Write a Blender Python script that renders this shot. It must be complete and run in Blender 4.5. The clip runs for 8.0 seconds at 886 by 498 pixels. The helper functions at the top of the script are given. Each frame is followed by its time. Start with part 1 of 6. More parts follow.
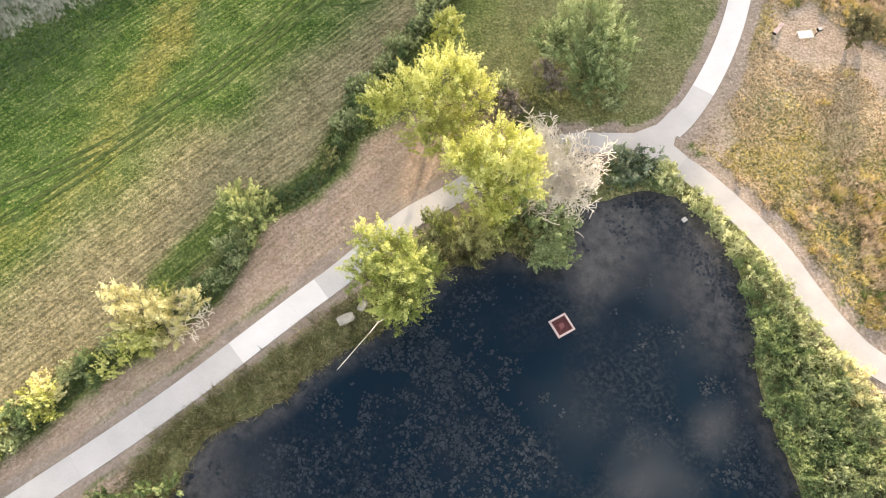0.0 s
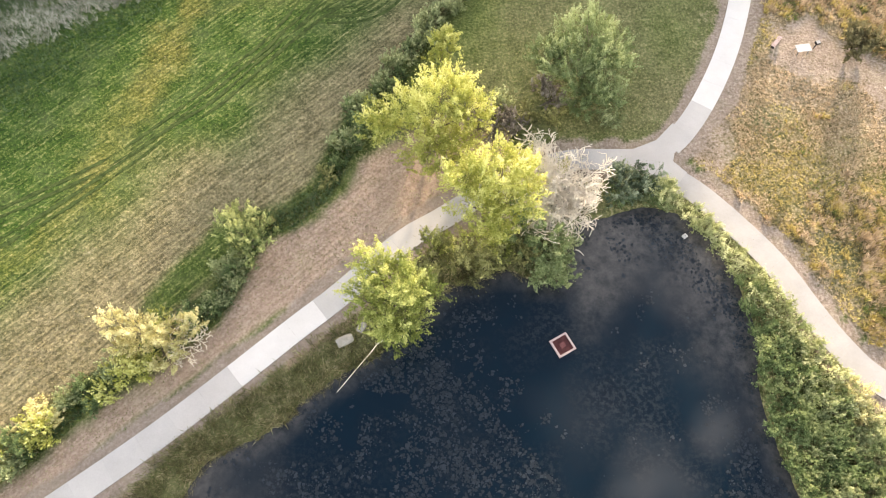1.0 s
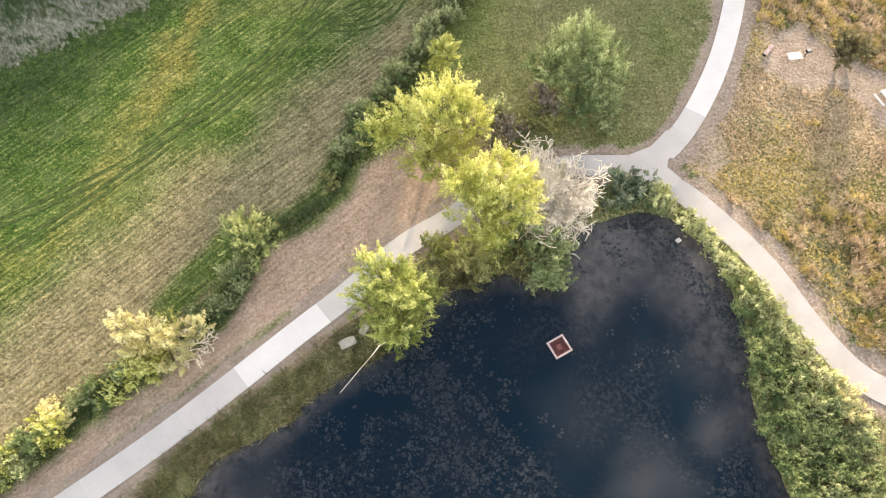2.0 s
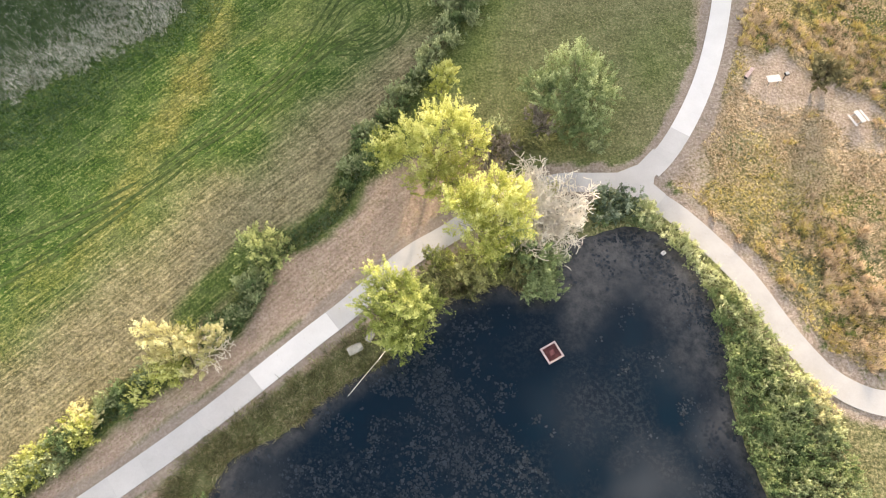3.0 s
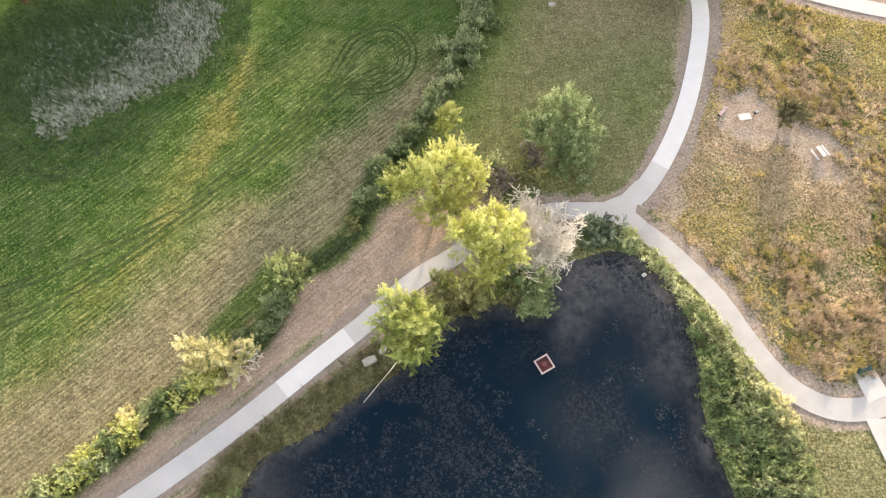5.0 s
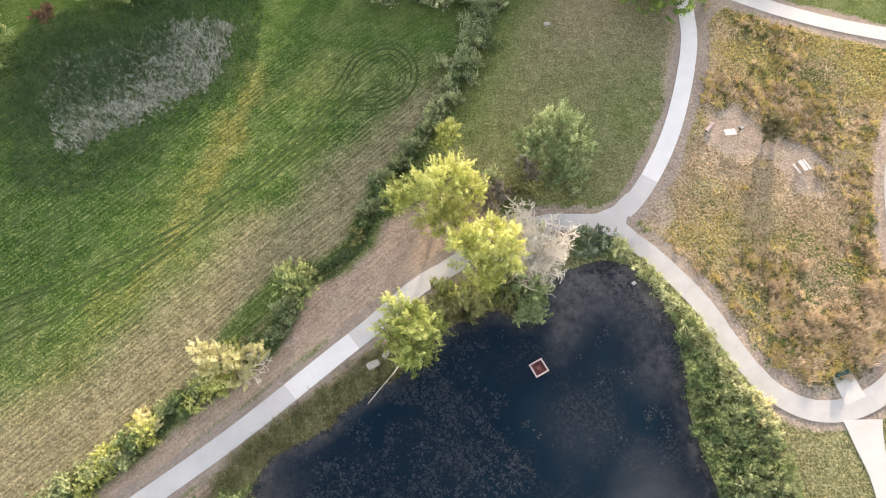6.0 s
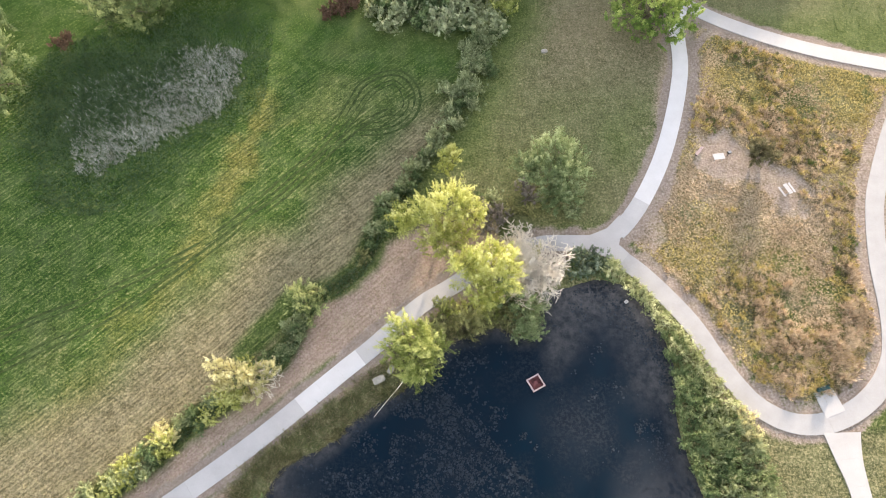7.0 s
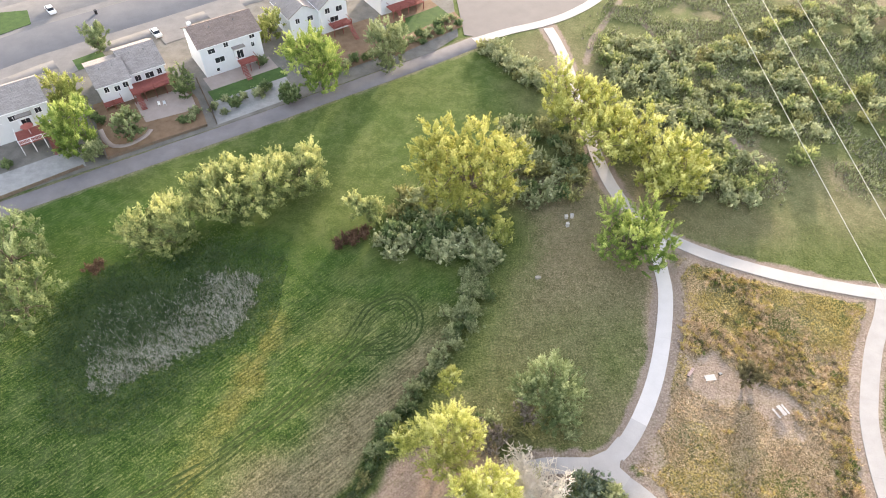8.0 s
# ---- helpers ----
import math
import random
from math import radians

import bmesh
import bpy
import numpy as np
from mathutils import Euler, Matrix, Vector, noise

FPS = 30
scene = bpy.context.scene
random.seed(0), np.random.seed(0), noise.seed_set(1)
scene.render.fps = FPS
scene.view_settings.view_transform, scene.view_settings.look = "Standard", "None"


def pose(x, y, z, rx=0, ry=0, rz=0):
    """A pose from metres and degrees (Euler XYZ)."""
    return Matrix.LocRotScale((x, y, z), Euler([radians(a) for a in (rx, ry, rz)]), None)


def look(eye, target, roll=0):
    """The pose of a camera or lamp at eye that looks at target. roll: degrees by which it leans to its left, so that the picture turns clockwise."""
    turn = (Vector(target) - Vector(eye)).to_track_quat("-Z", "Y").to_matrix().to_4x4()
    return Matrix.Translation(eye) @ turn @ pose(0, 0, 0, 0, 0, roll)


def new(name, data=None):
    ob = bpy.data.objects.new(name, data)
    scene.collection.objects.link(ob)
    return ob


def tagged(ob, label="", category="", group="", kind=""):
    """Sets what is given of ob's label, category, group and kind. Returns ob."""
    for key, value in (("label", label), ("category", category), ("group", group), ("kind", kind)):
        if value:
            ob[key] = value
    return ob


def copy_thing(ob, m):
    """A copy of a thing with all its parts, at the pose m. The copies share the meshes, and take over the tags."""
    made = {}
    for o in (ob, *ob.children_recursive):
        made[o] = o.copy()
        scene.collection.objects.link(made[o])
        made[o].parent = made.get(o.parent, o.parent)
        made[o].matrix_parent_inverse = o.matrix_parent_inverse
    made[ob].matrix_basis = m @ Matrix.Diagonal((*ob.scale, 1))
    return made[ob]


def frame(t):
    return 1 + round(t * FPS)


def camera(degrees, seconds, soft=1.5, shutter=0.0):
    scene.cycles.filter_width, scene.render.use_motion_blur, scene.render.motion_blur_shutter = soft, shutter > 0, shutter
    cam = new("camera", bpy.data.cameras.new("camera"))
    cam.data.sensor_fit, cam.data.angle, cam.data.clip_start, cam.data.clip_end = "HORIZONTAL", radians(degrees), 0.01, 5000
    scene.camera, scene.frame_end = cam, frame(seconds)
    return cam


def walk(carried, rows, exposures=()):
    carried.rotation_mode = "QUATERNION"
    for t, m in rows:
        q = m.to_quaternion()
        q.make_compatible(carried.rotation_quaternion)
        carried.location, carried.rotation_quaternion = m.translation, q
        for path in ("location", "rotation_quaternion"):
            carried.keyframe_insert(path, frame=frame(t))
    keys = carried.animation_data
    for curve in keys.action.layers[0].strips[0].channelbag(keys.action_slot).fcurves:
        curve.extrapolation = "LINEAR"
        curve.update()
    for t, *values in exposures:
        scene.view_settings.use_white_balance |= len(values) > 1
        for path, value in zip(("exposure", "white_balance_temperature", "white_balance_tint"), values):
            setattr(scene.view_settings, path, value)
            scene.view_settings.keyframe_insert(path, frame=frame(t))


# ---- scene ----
cam = camera(67.6, 8.0, soft=1.0)
PATH = [
    (0, (0.40, 1.19, 60.00), (0.34, 23.72, 4.39), 0.33),
    (0.5, (0.38, 1.87, 60.08), (0.36, 24.10, 4.35), 0.10),
    (0.6, (0.36, 2.05, 60.04), (0.34, 24.26, 4.30), 0.05),
    (0.7, (0.36, 2.23, 60.02), (0.35, 24.92, 4.47), 0.01),
    (0.8, (0.36, 2.39, 60.02), (0.36, 25.34, 4.59), -0.03),
    (0.9, (0.37, 2.54, 60.06), (0.38, 25.52, 4.64), -0.05),
    (1, (0.40, 2.65, 60.14), (0.41, 25.60, 4.70), -0.07),
    (1.5, (0.41, 2.70, 60.73), (0.45, 25.45, 5.21), -0.06),
    (2.8, (0.22, 1.75, 65.62), (0.29, 24.89, 10.26), 0.01),
    (3, (0.27, 1.67, 66.81), (0.34, 24.70, 11.41), -0.03),
    (3.5, (0.10, 1.39, 69.03), (0.16, 24.46, 13.65), -0.08),
    (4, (-0.04, 1.05, 71.33), (0.01, 24.19, 15.97), -0.11),
    (4.5, (-0.19, 0.61, 73.53), (-0.11, 23.93, 18.25), -0.02),
    (5, (-0.28, 0.09, 75.64), (-0.20, 23.66, 20.47), 0.02),
    (6.3, (-0.46, -1.19, 81.28), (-0.30, 22.84, 26.30), 0.23),
    (6.5, (-0.56, -1.16, 82.38), (-0.41, 22.80, 27.37), 0.21),
    (7, (-0.56, -0.57, 84.96), (-0.46, 23.56, 30.02), 0.13),
    (7.1, (-0.53, -0.30, 85.40), (-0.44, 24.54, 30.78), 0.10),
    (7.2, (-0.53, -0.05, 85.89), (-0.44, 26.09, 31.88), 0.08),
    (7.3, (-0.53, 0.13, 86.50), (-0.44, 28.76, 33.77), 0.07),
    (7.4, (-0.54, 0.22, 87.17), (-0.47, 30.47, 35.35), 0.07),
    (7.5, (-0.52, 0.19, 87.88), (-0.50, 32.78, 37.50), 0.10),
    (7.6, (-0.49, 0.06, 88.43), (-0.52, 34.38, 39.21), 0.09),
    (7.7, (-0.45, -0.16, 88.86), (-0.53, 35.78, 40.81), 0.07),
    (7.8, (-0.38, -0.45, 89.20), (-0.51, 37.12, 42.42), 0.03),
    (7.9, (-0.29, -0.78, 89.52), (-0.47, 37.95, 43.69), -0.03),
    (8, (-0.16, -1.14, 89.86), (-0.37, 38.56, 44.88), -0.09),
]
walk(cam, [(t, look(eye, target, roll)) for t, eye, target, roll in PATH], exposures=[(0.0, 2.28, 7700, 17), (3.5, 2.18, 7550, 17), (5.5, 2.10, 7300, 17), (7.0, 2.07, 6950, 18), (7.5, 1.99, 6900, 18), (8.0, 2.10, 7000, 19)])

# ---- sky and sun ----
SUN_TO = Vector((0.31, 0.94, 0.162)).normalized()
SUN_EL = math.asin(SUN_TO.z)
SUN_ROT = math.atan2(SUN_TO.x, SUN_TO.y)

world = bpy.data.worlds.new("sky")
scene.world = world
world.use_nodes = True
wn, wl = world.node_tree.nodes, world.node_tree.links
wn.clear()
w_out = wn.new("ShaderNodeOutputWorld")
w_sky = wn.new("ShaderNodeTexSky")
w_sky.sky_type = "NISHITA"
w_sky.sun_disc = False
w_sky.sun_elevation = SUN_EL
w_sky.sun_rotation = SUN_ROT
w_bg = wn.new("ShaderNodeBackground")
w_bg.inputs["Strength"].default_value = 0.15
w_co = wn.new("ShaderNodeTexCoord")
w_noise = wn.new("ShaderNodeTexNoise")
w_noise.inputs["Scale"].default_value = 3.2
w_noise.inputs["Detail"].default_value = 5
w_ramp = wn.new("ShaderNodeValToRGB")
w_ramp.color_ramp.elements[0].position = 0.50
w_ramp.color_ramp.elements[1].position = 0.74
w_cloud = wn.new("ShaderNodeBackground")
w_cloud.inputs["Color"].default_value = (0.93, 0.945, 0.98, 1)
w_cloud.inputs["Strength"].default_value = 1.9
w_mix = wn.new("ShaderNodeMixShader")
wl.new(w_sky.outputs[0], w_bg.inputs["Color"])
wl.new(w_co.outputs["Generated"], w_noise.inputs["Vector"])
wl.new(w_noise.outputs["Fac"], w_ramp.inputs[0])
# Overhead the cover opens, with a few single clouds in the gap; the pond mirrors them.
w_gap = wn.new("ShaderNodeVectorMath")
w_gap.operation = "DISTANCE"
w_gap.inputs[1].default_value = (0.05, 0.15, 1.0)
wl.new(w_co.outputs["Generated"], w_gap.inputs[0])
w_rim = wn.new("ShaderNodeMapRange")
w_rim.interpolation_type = "SMOOTHSTEP"
for slot, value in zip(("From Min", "From Max", "To Min", "To Max"), (0.42, 0.75, 0.12, 1.0)):
    w_rim.inputs[slot].default_value = value
wl.new(w_gap.outputs["Value"], w_rim.inputs["Value"])
w_open = wn.new("ShaderNodeMath")
w_open.operation = "MULTIPLY"
wl.new(w_ramp.outputs[0], w_open.inputs[0])
wl.new(w_rim.outputs[0], w_open.inputs[1])
w_high = w_open.outputs[0]
for way, reach, thick in (((0.366, 0.112, 0.924), 0.05, 0.85), ((0.277, 0.050, 0.960), 0.085, 0.75), ((0.20, 0.13, 0.973), 0.10, 0.22), ((0.25, 0.37, 0.895), 0.12, 0.42), ((0.34, 0.31, 0.888), 0.09, 0.35), ((-0.31, 0.04, 0.95), 0.14, 0.3)):
    w_dot = wn.new("ShaderNodeVectorMath")
    w_dot.operation = "DISTANCE"
    w_dot.inputs[1].default_value = way
    wl.new(w_co.outputs["Generated"], w_dot.inputs[0])
    w_fray = wn.new("ShaderNodeTexNoise")
    w_fray.inputs["Scale"].default_value = 14.0
    w_fray.inputs["Detail"].default_value = 5
    wl.new(w_co.outputs["Generated"], w_fray.inputs["Vector"])
    w_far = wn.new("ShaderNodeMath")
    w_far.operation = "MULTIPLY_ADD"
    w_far.inputs[1].default_value = reach * 1.5
    wl.new(w_fray.outputs["Fac"], w_far.inputs[0])
    wl.new(w_dot.outputs["Value"], w_far.inputs[2])
    w_puff = wn.new("ShaderNodeMapRange")
    w_puff.interpolation_type = "SMOOTHSTEP"
    for slot, value in zip(("From Min", "From Max", "To Min", "To Max"), (reach * 1.75, reach * 0.75, 0.0, thick)):
        w_puff.inputs[slot].default_value = value
    wl.new(w_far.outputs[0], w_puff.inputs["Value"])
    w_max = wn.new("ShaderNodeMath")
    w_max.operation = "MAXIMUM"
    wl.new(w_high, w_max.inputs[0])
    wl.new(w_puff.outputs[0], w_max.inputs[1])
    w_high = w_max.outputs[0]
wl.new(w_high, w_mix.inputs[0])
wl.new(w_bg.outputs[0], w_mix.inputs[1])
wl.new(w_cloud.outputs[0], w_mix.inputs[2])
wl.new(w_mix.outputs[0], w_out.inputs["Surface"])

sun = new("sun", bpy.data.lights.new("sun", "SUN"))
sun.data.energy = 3.4
sun.data.angle = radians(4.0)
sun.data.color = (1.0, 0.90, 0.72)
sun.matrix_world = look((0, 0, 300) , Vector((0, 0, 300)) - SUN_TO)


# ---- small tools ----
def catmull(points, step=1.0):
    """A smooth line through a few points, resampled at about even steps."""
    p = np.array(points, float)
    p = np.vstack([2 * p[0] - p[1], p, 2 * p[-1] - p[-2]])
    out = []
    for i in range(1, len(p) - 2):
        n = max(2, int(np.linalg.norm(p[i + 1] - p[i]) / step))
        for s in np.arange(n) / n:
            out.append(0.5 * (2 * p[i] + (p[i + 1] - p[i - 1]) * s + (2 * p[i - 1] - 5 * p[i] + 4 * p[i + 1] - p[i + 2]) * s**2
                              + (3 * p[i] - p[i - 1] - 3 * p[i + 1] + p[i + 2]) * s**3))
    out.append(p[-2])
    return np.array(out)


def smooth(a, b, v):
    s = np.clip((v - a) / (b - a), 0, 1)
    return s * s * (3 - 2 * s)


def away(px, py, line):
    """Distance of points from a line of points."""
    best = np.full(px.shape, 1e9)
    for a, b in zip(line[:-1], line[1:]):
        d = b - a
        s = np.clip(((px - a[0]) * d[0] + (py - a[1]) * d[1]) / max(d @ d, 1e-9), 0, 1)
        best = np.minimum(best, np.hypot(px - a[0] - s * d[0], py - a[1] - s * d[1]))
    return best


def within(px, py, poly):
    """Whether points lie inside a closed outline."""
    inside = np.zeros(px.shape, bool)
    for (x0, y0), (x1, y1) in zip(poly, np.roll(poly, -1, 0)):
        cross = ((y0 > py) != (y1 > py)) & (px < (x1 - x0) * (py - y0) / ((y1 - y0) + 1e-12) + x0)
        inside ^= cross
    return inside


def lattice(px, py, scale, seed):
    """Smooth value noise from 0 to 1."""
    table = np.random.RandomState(seed).rand(256, 256)
    u, v = np.asarray(px) / scale, np.asarray(py) / scale
    i, j = np.floor(u).astype(int), np.floor(v).astype(int)
    a, b = u - i, v - j
    a, b = a * a * (3 - 2 * a), b * b * (3 - 2 * b)
    t = lambda m, n: table[m % 256, n % 256]
    return (t(i, j) * (1 - a) + t(i + 1, j) * a) * (1 - b) + (t(i, j + 1) * (1 - a) + t(i + 1, j + 1) * a) * b


def rough(px, py, scale, seed):
    return 0.55 * lattice(px, py, scale, seed) + 0.3 * lattice(px, py, scale / 2.1, seed + 1) + 0.15 * lattice(px, py, scale / 4.3, seed + 2)


def raw_mesh(name, verts, faces, lit_tone=None):
    """A mesh from arrays; faces all have the same number of corners."""
    me = bpy.data.meshes.new(name)
    verts, faces = np.asarray(verts, np.float32), np.asarray(faces, np.int32)
    k = faces.shape[1]
    me.vertices.add(len(verts))
    me.vertices.foreach_set("co", verts.ravel())
    me.loops.add(faces.size)
    me.loops.foreach_set("vertex_index", faces.ravel())
    me.polygons.add(len(faces))
    me.polygons.foreach_set("loop_start", np.arange(0, faces.size, k, dtype=np.int32))
    me.update(calc_edges=True)
    if lit_tone is not None:
        me.attributes.new("lit_tone", "FLOAT", "POINT").data.foreach_set("value", np.asarray(lit_tone, np.float32))
    return me


def part(name, me, material, parent=None, label=""):
    """One mesh object, from a bmesh or a mesh, under its thing."""
    if isinstance(me, bmesh.types.BMesh):
        bm, me = me, bpy.data.meshes.new(name)
        bm.to_mesh(me)
        bm.free()
    if material and not me.materials:
        me.materials.append(material)
    ob = new(name, me)
    if parent:
        ob.parent = parent
    return tagged(ob, label)


def box(bm, size, at, turn=0.0, bevel=0.0):
    """A box with its base centre at a place, turned about z (degrees)."""
    made = bmesh.ops.create_cube(bm, size=1.0)["verts"]
    m = pose(at[0], at[1], at[2] + size[2] / 2, 0, 0, turn) @ Matrix.Diagonal((*size, 1))
    bmesh.ops.transform(bm, matrix=m, verts=made)
    if bevel:
        edges = list({e for v in made for e in v.link_edges})
        bmesh.ops.bevel(bm, geom=edges, offset=bevel, segments=2, affect="EDGES", profile=0.7)
    return bm


def a_box(size, at, turn=0.0, bevel=0.0):
    return box(bmesh.new(), size, at, turn, bevel)


def tubes(lines, sides=5):
    """Tapered round limbs: each line is points and radii. Gives vertices and quads."""
    verts, faces = [], []
    for pts, radii in lines:
        pts = np.asarray(pts, float)
        start = len(verts)
        for i, (p, r) in enumerate(zip(pts, radii)):
            d = pts[min(i + 1, len(pts) - 1)] - pts[max(i - 1, 0)]
            d = d / (np.linalg.norm(d) + 1e-9)
            a = np.cross(d, (0.3, 0.2, 0.93) if abs(d[2]) < 0.9 else (1, 0, 0))
            a /= np.linalg.norm(a) + 1e-9
            b = np.cross(d, a)
            for k in range(sides):
                ang = 2 * math.pi * k / sides
                verts.append(p + r * (math.cos(ang) * a + math.sin(ang) * b))
        for i in range(len(pts) - 1):
            for k in range(sides):
                q, s = start + i * sides, (k + 1) % sides
                faces.append((q + k, q + s, q + sides + s, q + sides + k))
    return np.array(verts), np.array(faces)


# ---- materials ----
class Nodes:
    """A short way to write node trees."""

    def __init__(self, name, roughness=0.8):
        self.mat = bpy.data.materials.new(name)
        self.mat.use_nodes = True
        self.tree = self.mat.node_tree
        self.bsdf = self.tree.nodes["Principled BSDF"]
        self.bsdf.inputs["Roughness"].default_value = roughness
        self.bsdf.inputs["Specular IOR Level"].default_value = 0.25
        self.out = self.tree.nodes["Material Output"]

    def add(self, kind, **values):
        node = self.tree.nodes.new("ShaderNode" + kind)
        for key, value in values.items():
            node.inputs[key.replace("_", " ")].default_value = value
        return node

    def link(self, a, b):
        self.tree.links.new(a, b)

    def place(self):
        return self.add("NewGeometry").outputs["Position"]

    def grain(self, scale, detail=4.0, roughness=0.6, vector=None):
        n = self.add("TexNoise", Scale=scale, Detail=detail, Roughness=roughness)
        self.link(vector or self.place(), n.inputs["Vector"])
        return n.outputs["Fac"]

    def ramp(self, fac, *stops):
        r = self.add("ValToRGB")
        els = r.color_ramp.elements
        while len(els) < len(stops):
            els.new(0.5)
        for el, (pos, col) in zip(els, stops):
            el.position = pos
            el.color = (*col, 1) if not isinstance(col, (int, float)) else (col, col, col, 1)
        self.link(fac, r.inputs[0])
        return r.outputs[0]

    def mix(self, fac, a, b, blend="MIX"):
        m = self.add("Mix")
        m.data_type = "RGBA"
        m.blend_type = blend
        for value, slot in ((fac, 0), (a, 6), (b, 7)):
            if isinstance(value, (int, float)):
                m.inputs[slot].default_value = value
            elif isinstance(value, tuple):
                m.inputs[slot].default_value = (*value, 1)
            else:
                self.link(value, m.inputs[slot])
        return m.outputs[2]

    def math(self, op, a, b=0.0):
        m = self.add("Math")
        m.operation = op
        for value, slot in ((a, 0), (b, 1)):
            if isinstance(value, (int, float)):
                m.inputs[slot].default_value = value
            else:
                self.link(value, m.inputs[slot])
        return m.outputs[0]

    def bump(self, height, strength=0.4, distance=0.05):
        b = self.add("Bump", Strength=strength, Distance=distance)
        self.link(height, b.inputs["Height"])
        self.link(b.outputs[0], self.bsdf.inputs["Normal"])

    def color(self, socket):
        self.link(socket, self.bsdf.inputs["Base Color"])
        return self


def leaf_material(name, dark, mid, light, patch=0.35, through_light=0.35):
    """Leaves: each its own shade, in drifts over the crown, yellower on the tips, with lit tops and darker undersides
    painted in, letting some light through.
    """
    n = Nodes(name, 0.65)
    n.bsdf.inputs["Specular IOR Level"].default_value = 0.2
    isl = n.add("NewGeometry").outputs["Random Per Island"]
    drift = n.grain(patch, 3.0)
    lit_tone = n.add("Attribute")
    lit_tone.attribute_name = "lit_tone"
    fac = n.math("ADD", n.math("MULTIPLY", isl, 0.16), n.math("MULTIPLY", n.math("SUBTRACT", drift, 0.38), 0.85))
    fac = n.math("ADD", fac, n.math("MULTIPLY", lit_tone.outputs["Fac"], 0.60))
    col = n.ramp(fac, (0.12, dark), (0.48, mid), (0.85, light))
    n.color(col)
    tr = n.add("BsdfTranslucent")
    n.link(col, tr.inputs["Color"])
    ms = n.add("MixShader")
    ms.inputs[0].default_value = through_light
    n.link(n.bsdf.outputs[0], ms.inputs[1])
    n.link(tr.outputs[0], ms.inputs[2])
    n.link(ms.outputs[0], n.out.inputs["Surface"])
    return n.mat


def plain_material(name, a, b, scale=2.0, roughness=0.8, bump=0.2, metal=0.0, fine=18.0):
    """Two shades in broad and fine variation, with a slight relief."""
    n = Nodes(name, roughness)
    n.bsdf.inputs["Metallic"].default_value = metal
    broad = n.grain(scale, 4.0)
    small = n.grain(fine, 3.0)
    n.color(n.ramp(n.math("ADD", n.math("MULTIPLY", broad, 0.6), n.math("MULTIPLY", small, 0.4)), (0.32, a), (0.68, b)))
    n.bump(small, bump, 0.02)
    return n.mat


LEAF = {
    "yellow": leaf_material("yellow_leaves", (0.10, 0.13, 0.028), (0.39, 0.41, 0.10), (0.82, 0.80, 0.36), 0.30, 0.26),
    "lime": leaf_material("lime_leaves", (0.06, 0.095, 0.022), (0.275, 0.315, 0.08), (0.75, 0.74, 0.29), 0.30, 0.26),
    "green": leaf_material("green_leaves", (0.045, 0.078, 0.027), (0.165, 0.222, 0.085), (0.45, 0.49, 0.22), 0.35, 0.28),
    "willow": leaf_material("willow_leaves", (0.05, 0.08, 0.032), (0.235, 0.285, 0.105), (0.76, 0.74, 0.32), 0.25, 0.24),
    "grey": leaf_material("grey_green_leaves", (0.055, 0.078, 0.034), (0.225, 0.265, 0.125), (0.54, 0.57, 0.31), 0.5, 0.28),
    "deep": leaf_material("deep_green_leaves", (0.03, 0.055, 0.02), (0.105, 0.155, 0.06), (0.28, 0.35, 0.15), 0.5, 0.25),
    "straw": leaf_material("straw_leaves", (0.24, 0.20, 0.08), (0.56, 0.51, 0.24), (0.86, 0.81, 0.50), 0.5, 0.3),
    "rust": leaf_material("rust_leaves", (0.055, 0.032, 0.020), (0.125, 0.072, 0.044), (0.22, 0.135, 0.085), 0.5, 0.2),
    "dusk": leaf_material("grey_brown_leaves", (0.07, 0.058, 0.052), (0.18, 0.155, 0.135), (0.38, 0.34, 0.29), 0.5, 0.2),
    "honey": leaf_material("honey_green_leaves", (0.07, 0.095, 0.02), (0.33, 0.345, 0.085), (0.74, 0.71, 0.27), 0.22, 0.28),
    "pale_lime": leaf_material("pale_lime_leaves", (0.085, 0.11, 0.045), (0.34, 0.37, 0.165), (0.82, 0.81, 0.50), 0.4, 0.28),
    "umber": leaf_material("umber_leaves", (0.045, 0.04, 0.02), (0.14, 0.122, 0.06), (0.29, 0.255, 0.13), 0.5, 0.2),
    "sage": leaf_material("sage_green_leaves", (0.045, 0.075, 0.03), (0.175, 0.23, 0.095), (0.47, 0.52, 0.27), 0.3, 0.24),
    "fresh": leaf_material("fresh_green_leaves", (0.05, 0.10, 0.02), (0.20, 0.29, 0.065), (0.62, 0.67, 0.22), 0.25, 0.28),
    "spruce": leaf_material("blue_green_leaves", (0.03, 0.052, 0.03), (0.11, 0.15, 0.088), (0.36, 0.41, 0.28), 0.5, 0.25),
    "haze": leaf_material("dull_grey_green_leaves", (0.085, 0.10, 0.05), (0.27, 0.30, 0.15), (0.58, 0.60, 0.36), 0.15, 0.28),
    "olive": leaf_material("olive_leaves", (0.07, 0.075, 0.028), (0.225, 0.225, 0.085), (0.50, 0.48, 0.21), 0.4, 0.2),
}
BARK = plain_material("bark", (0.10, 0.075, 0.05), (0.24, 0.20, 0.15), 1.5, 0.9, 0.5)
DEAD_WOOD = plain_material("bleached_wood", (0.70, 0.60, 0.48), (0.93, 0.83, 0.69), 1.2, 0.85, 0.3)


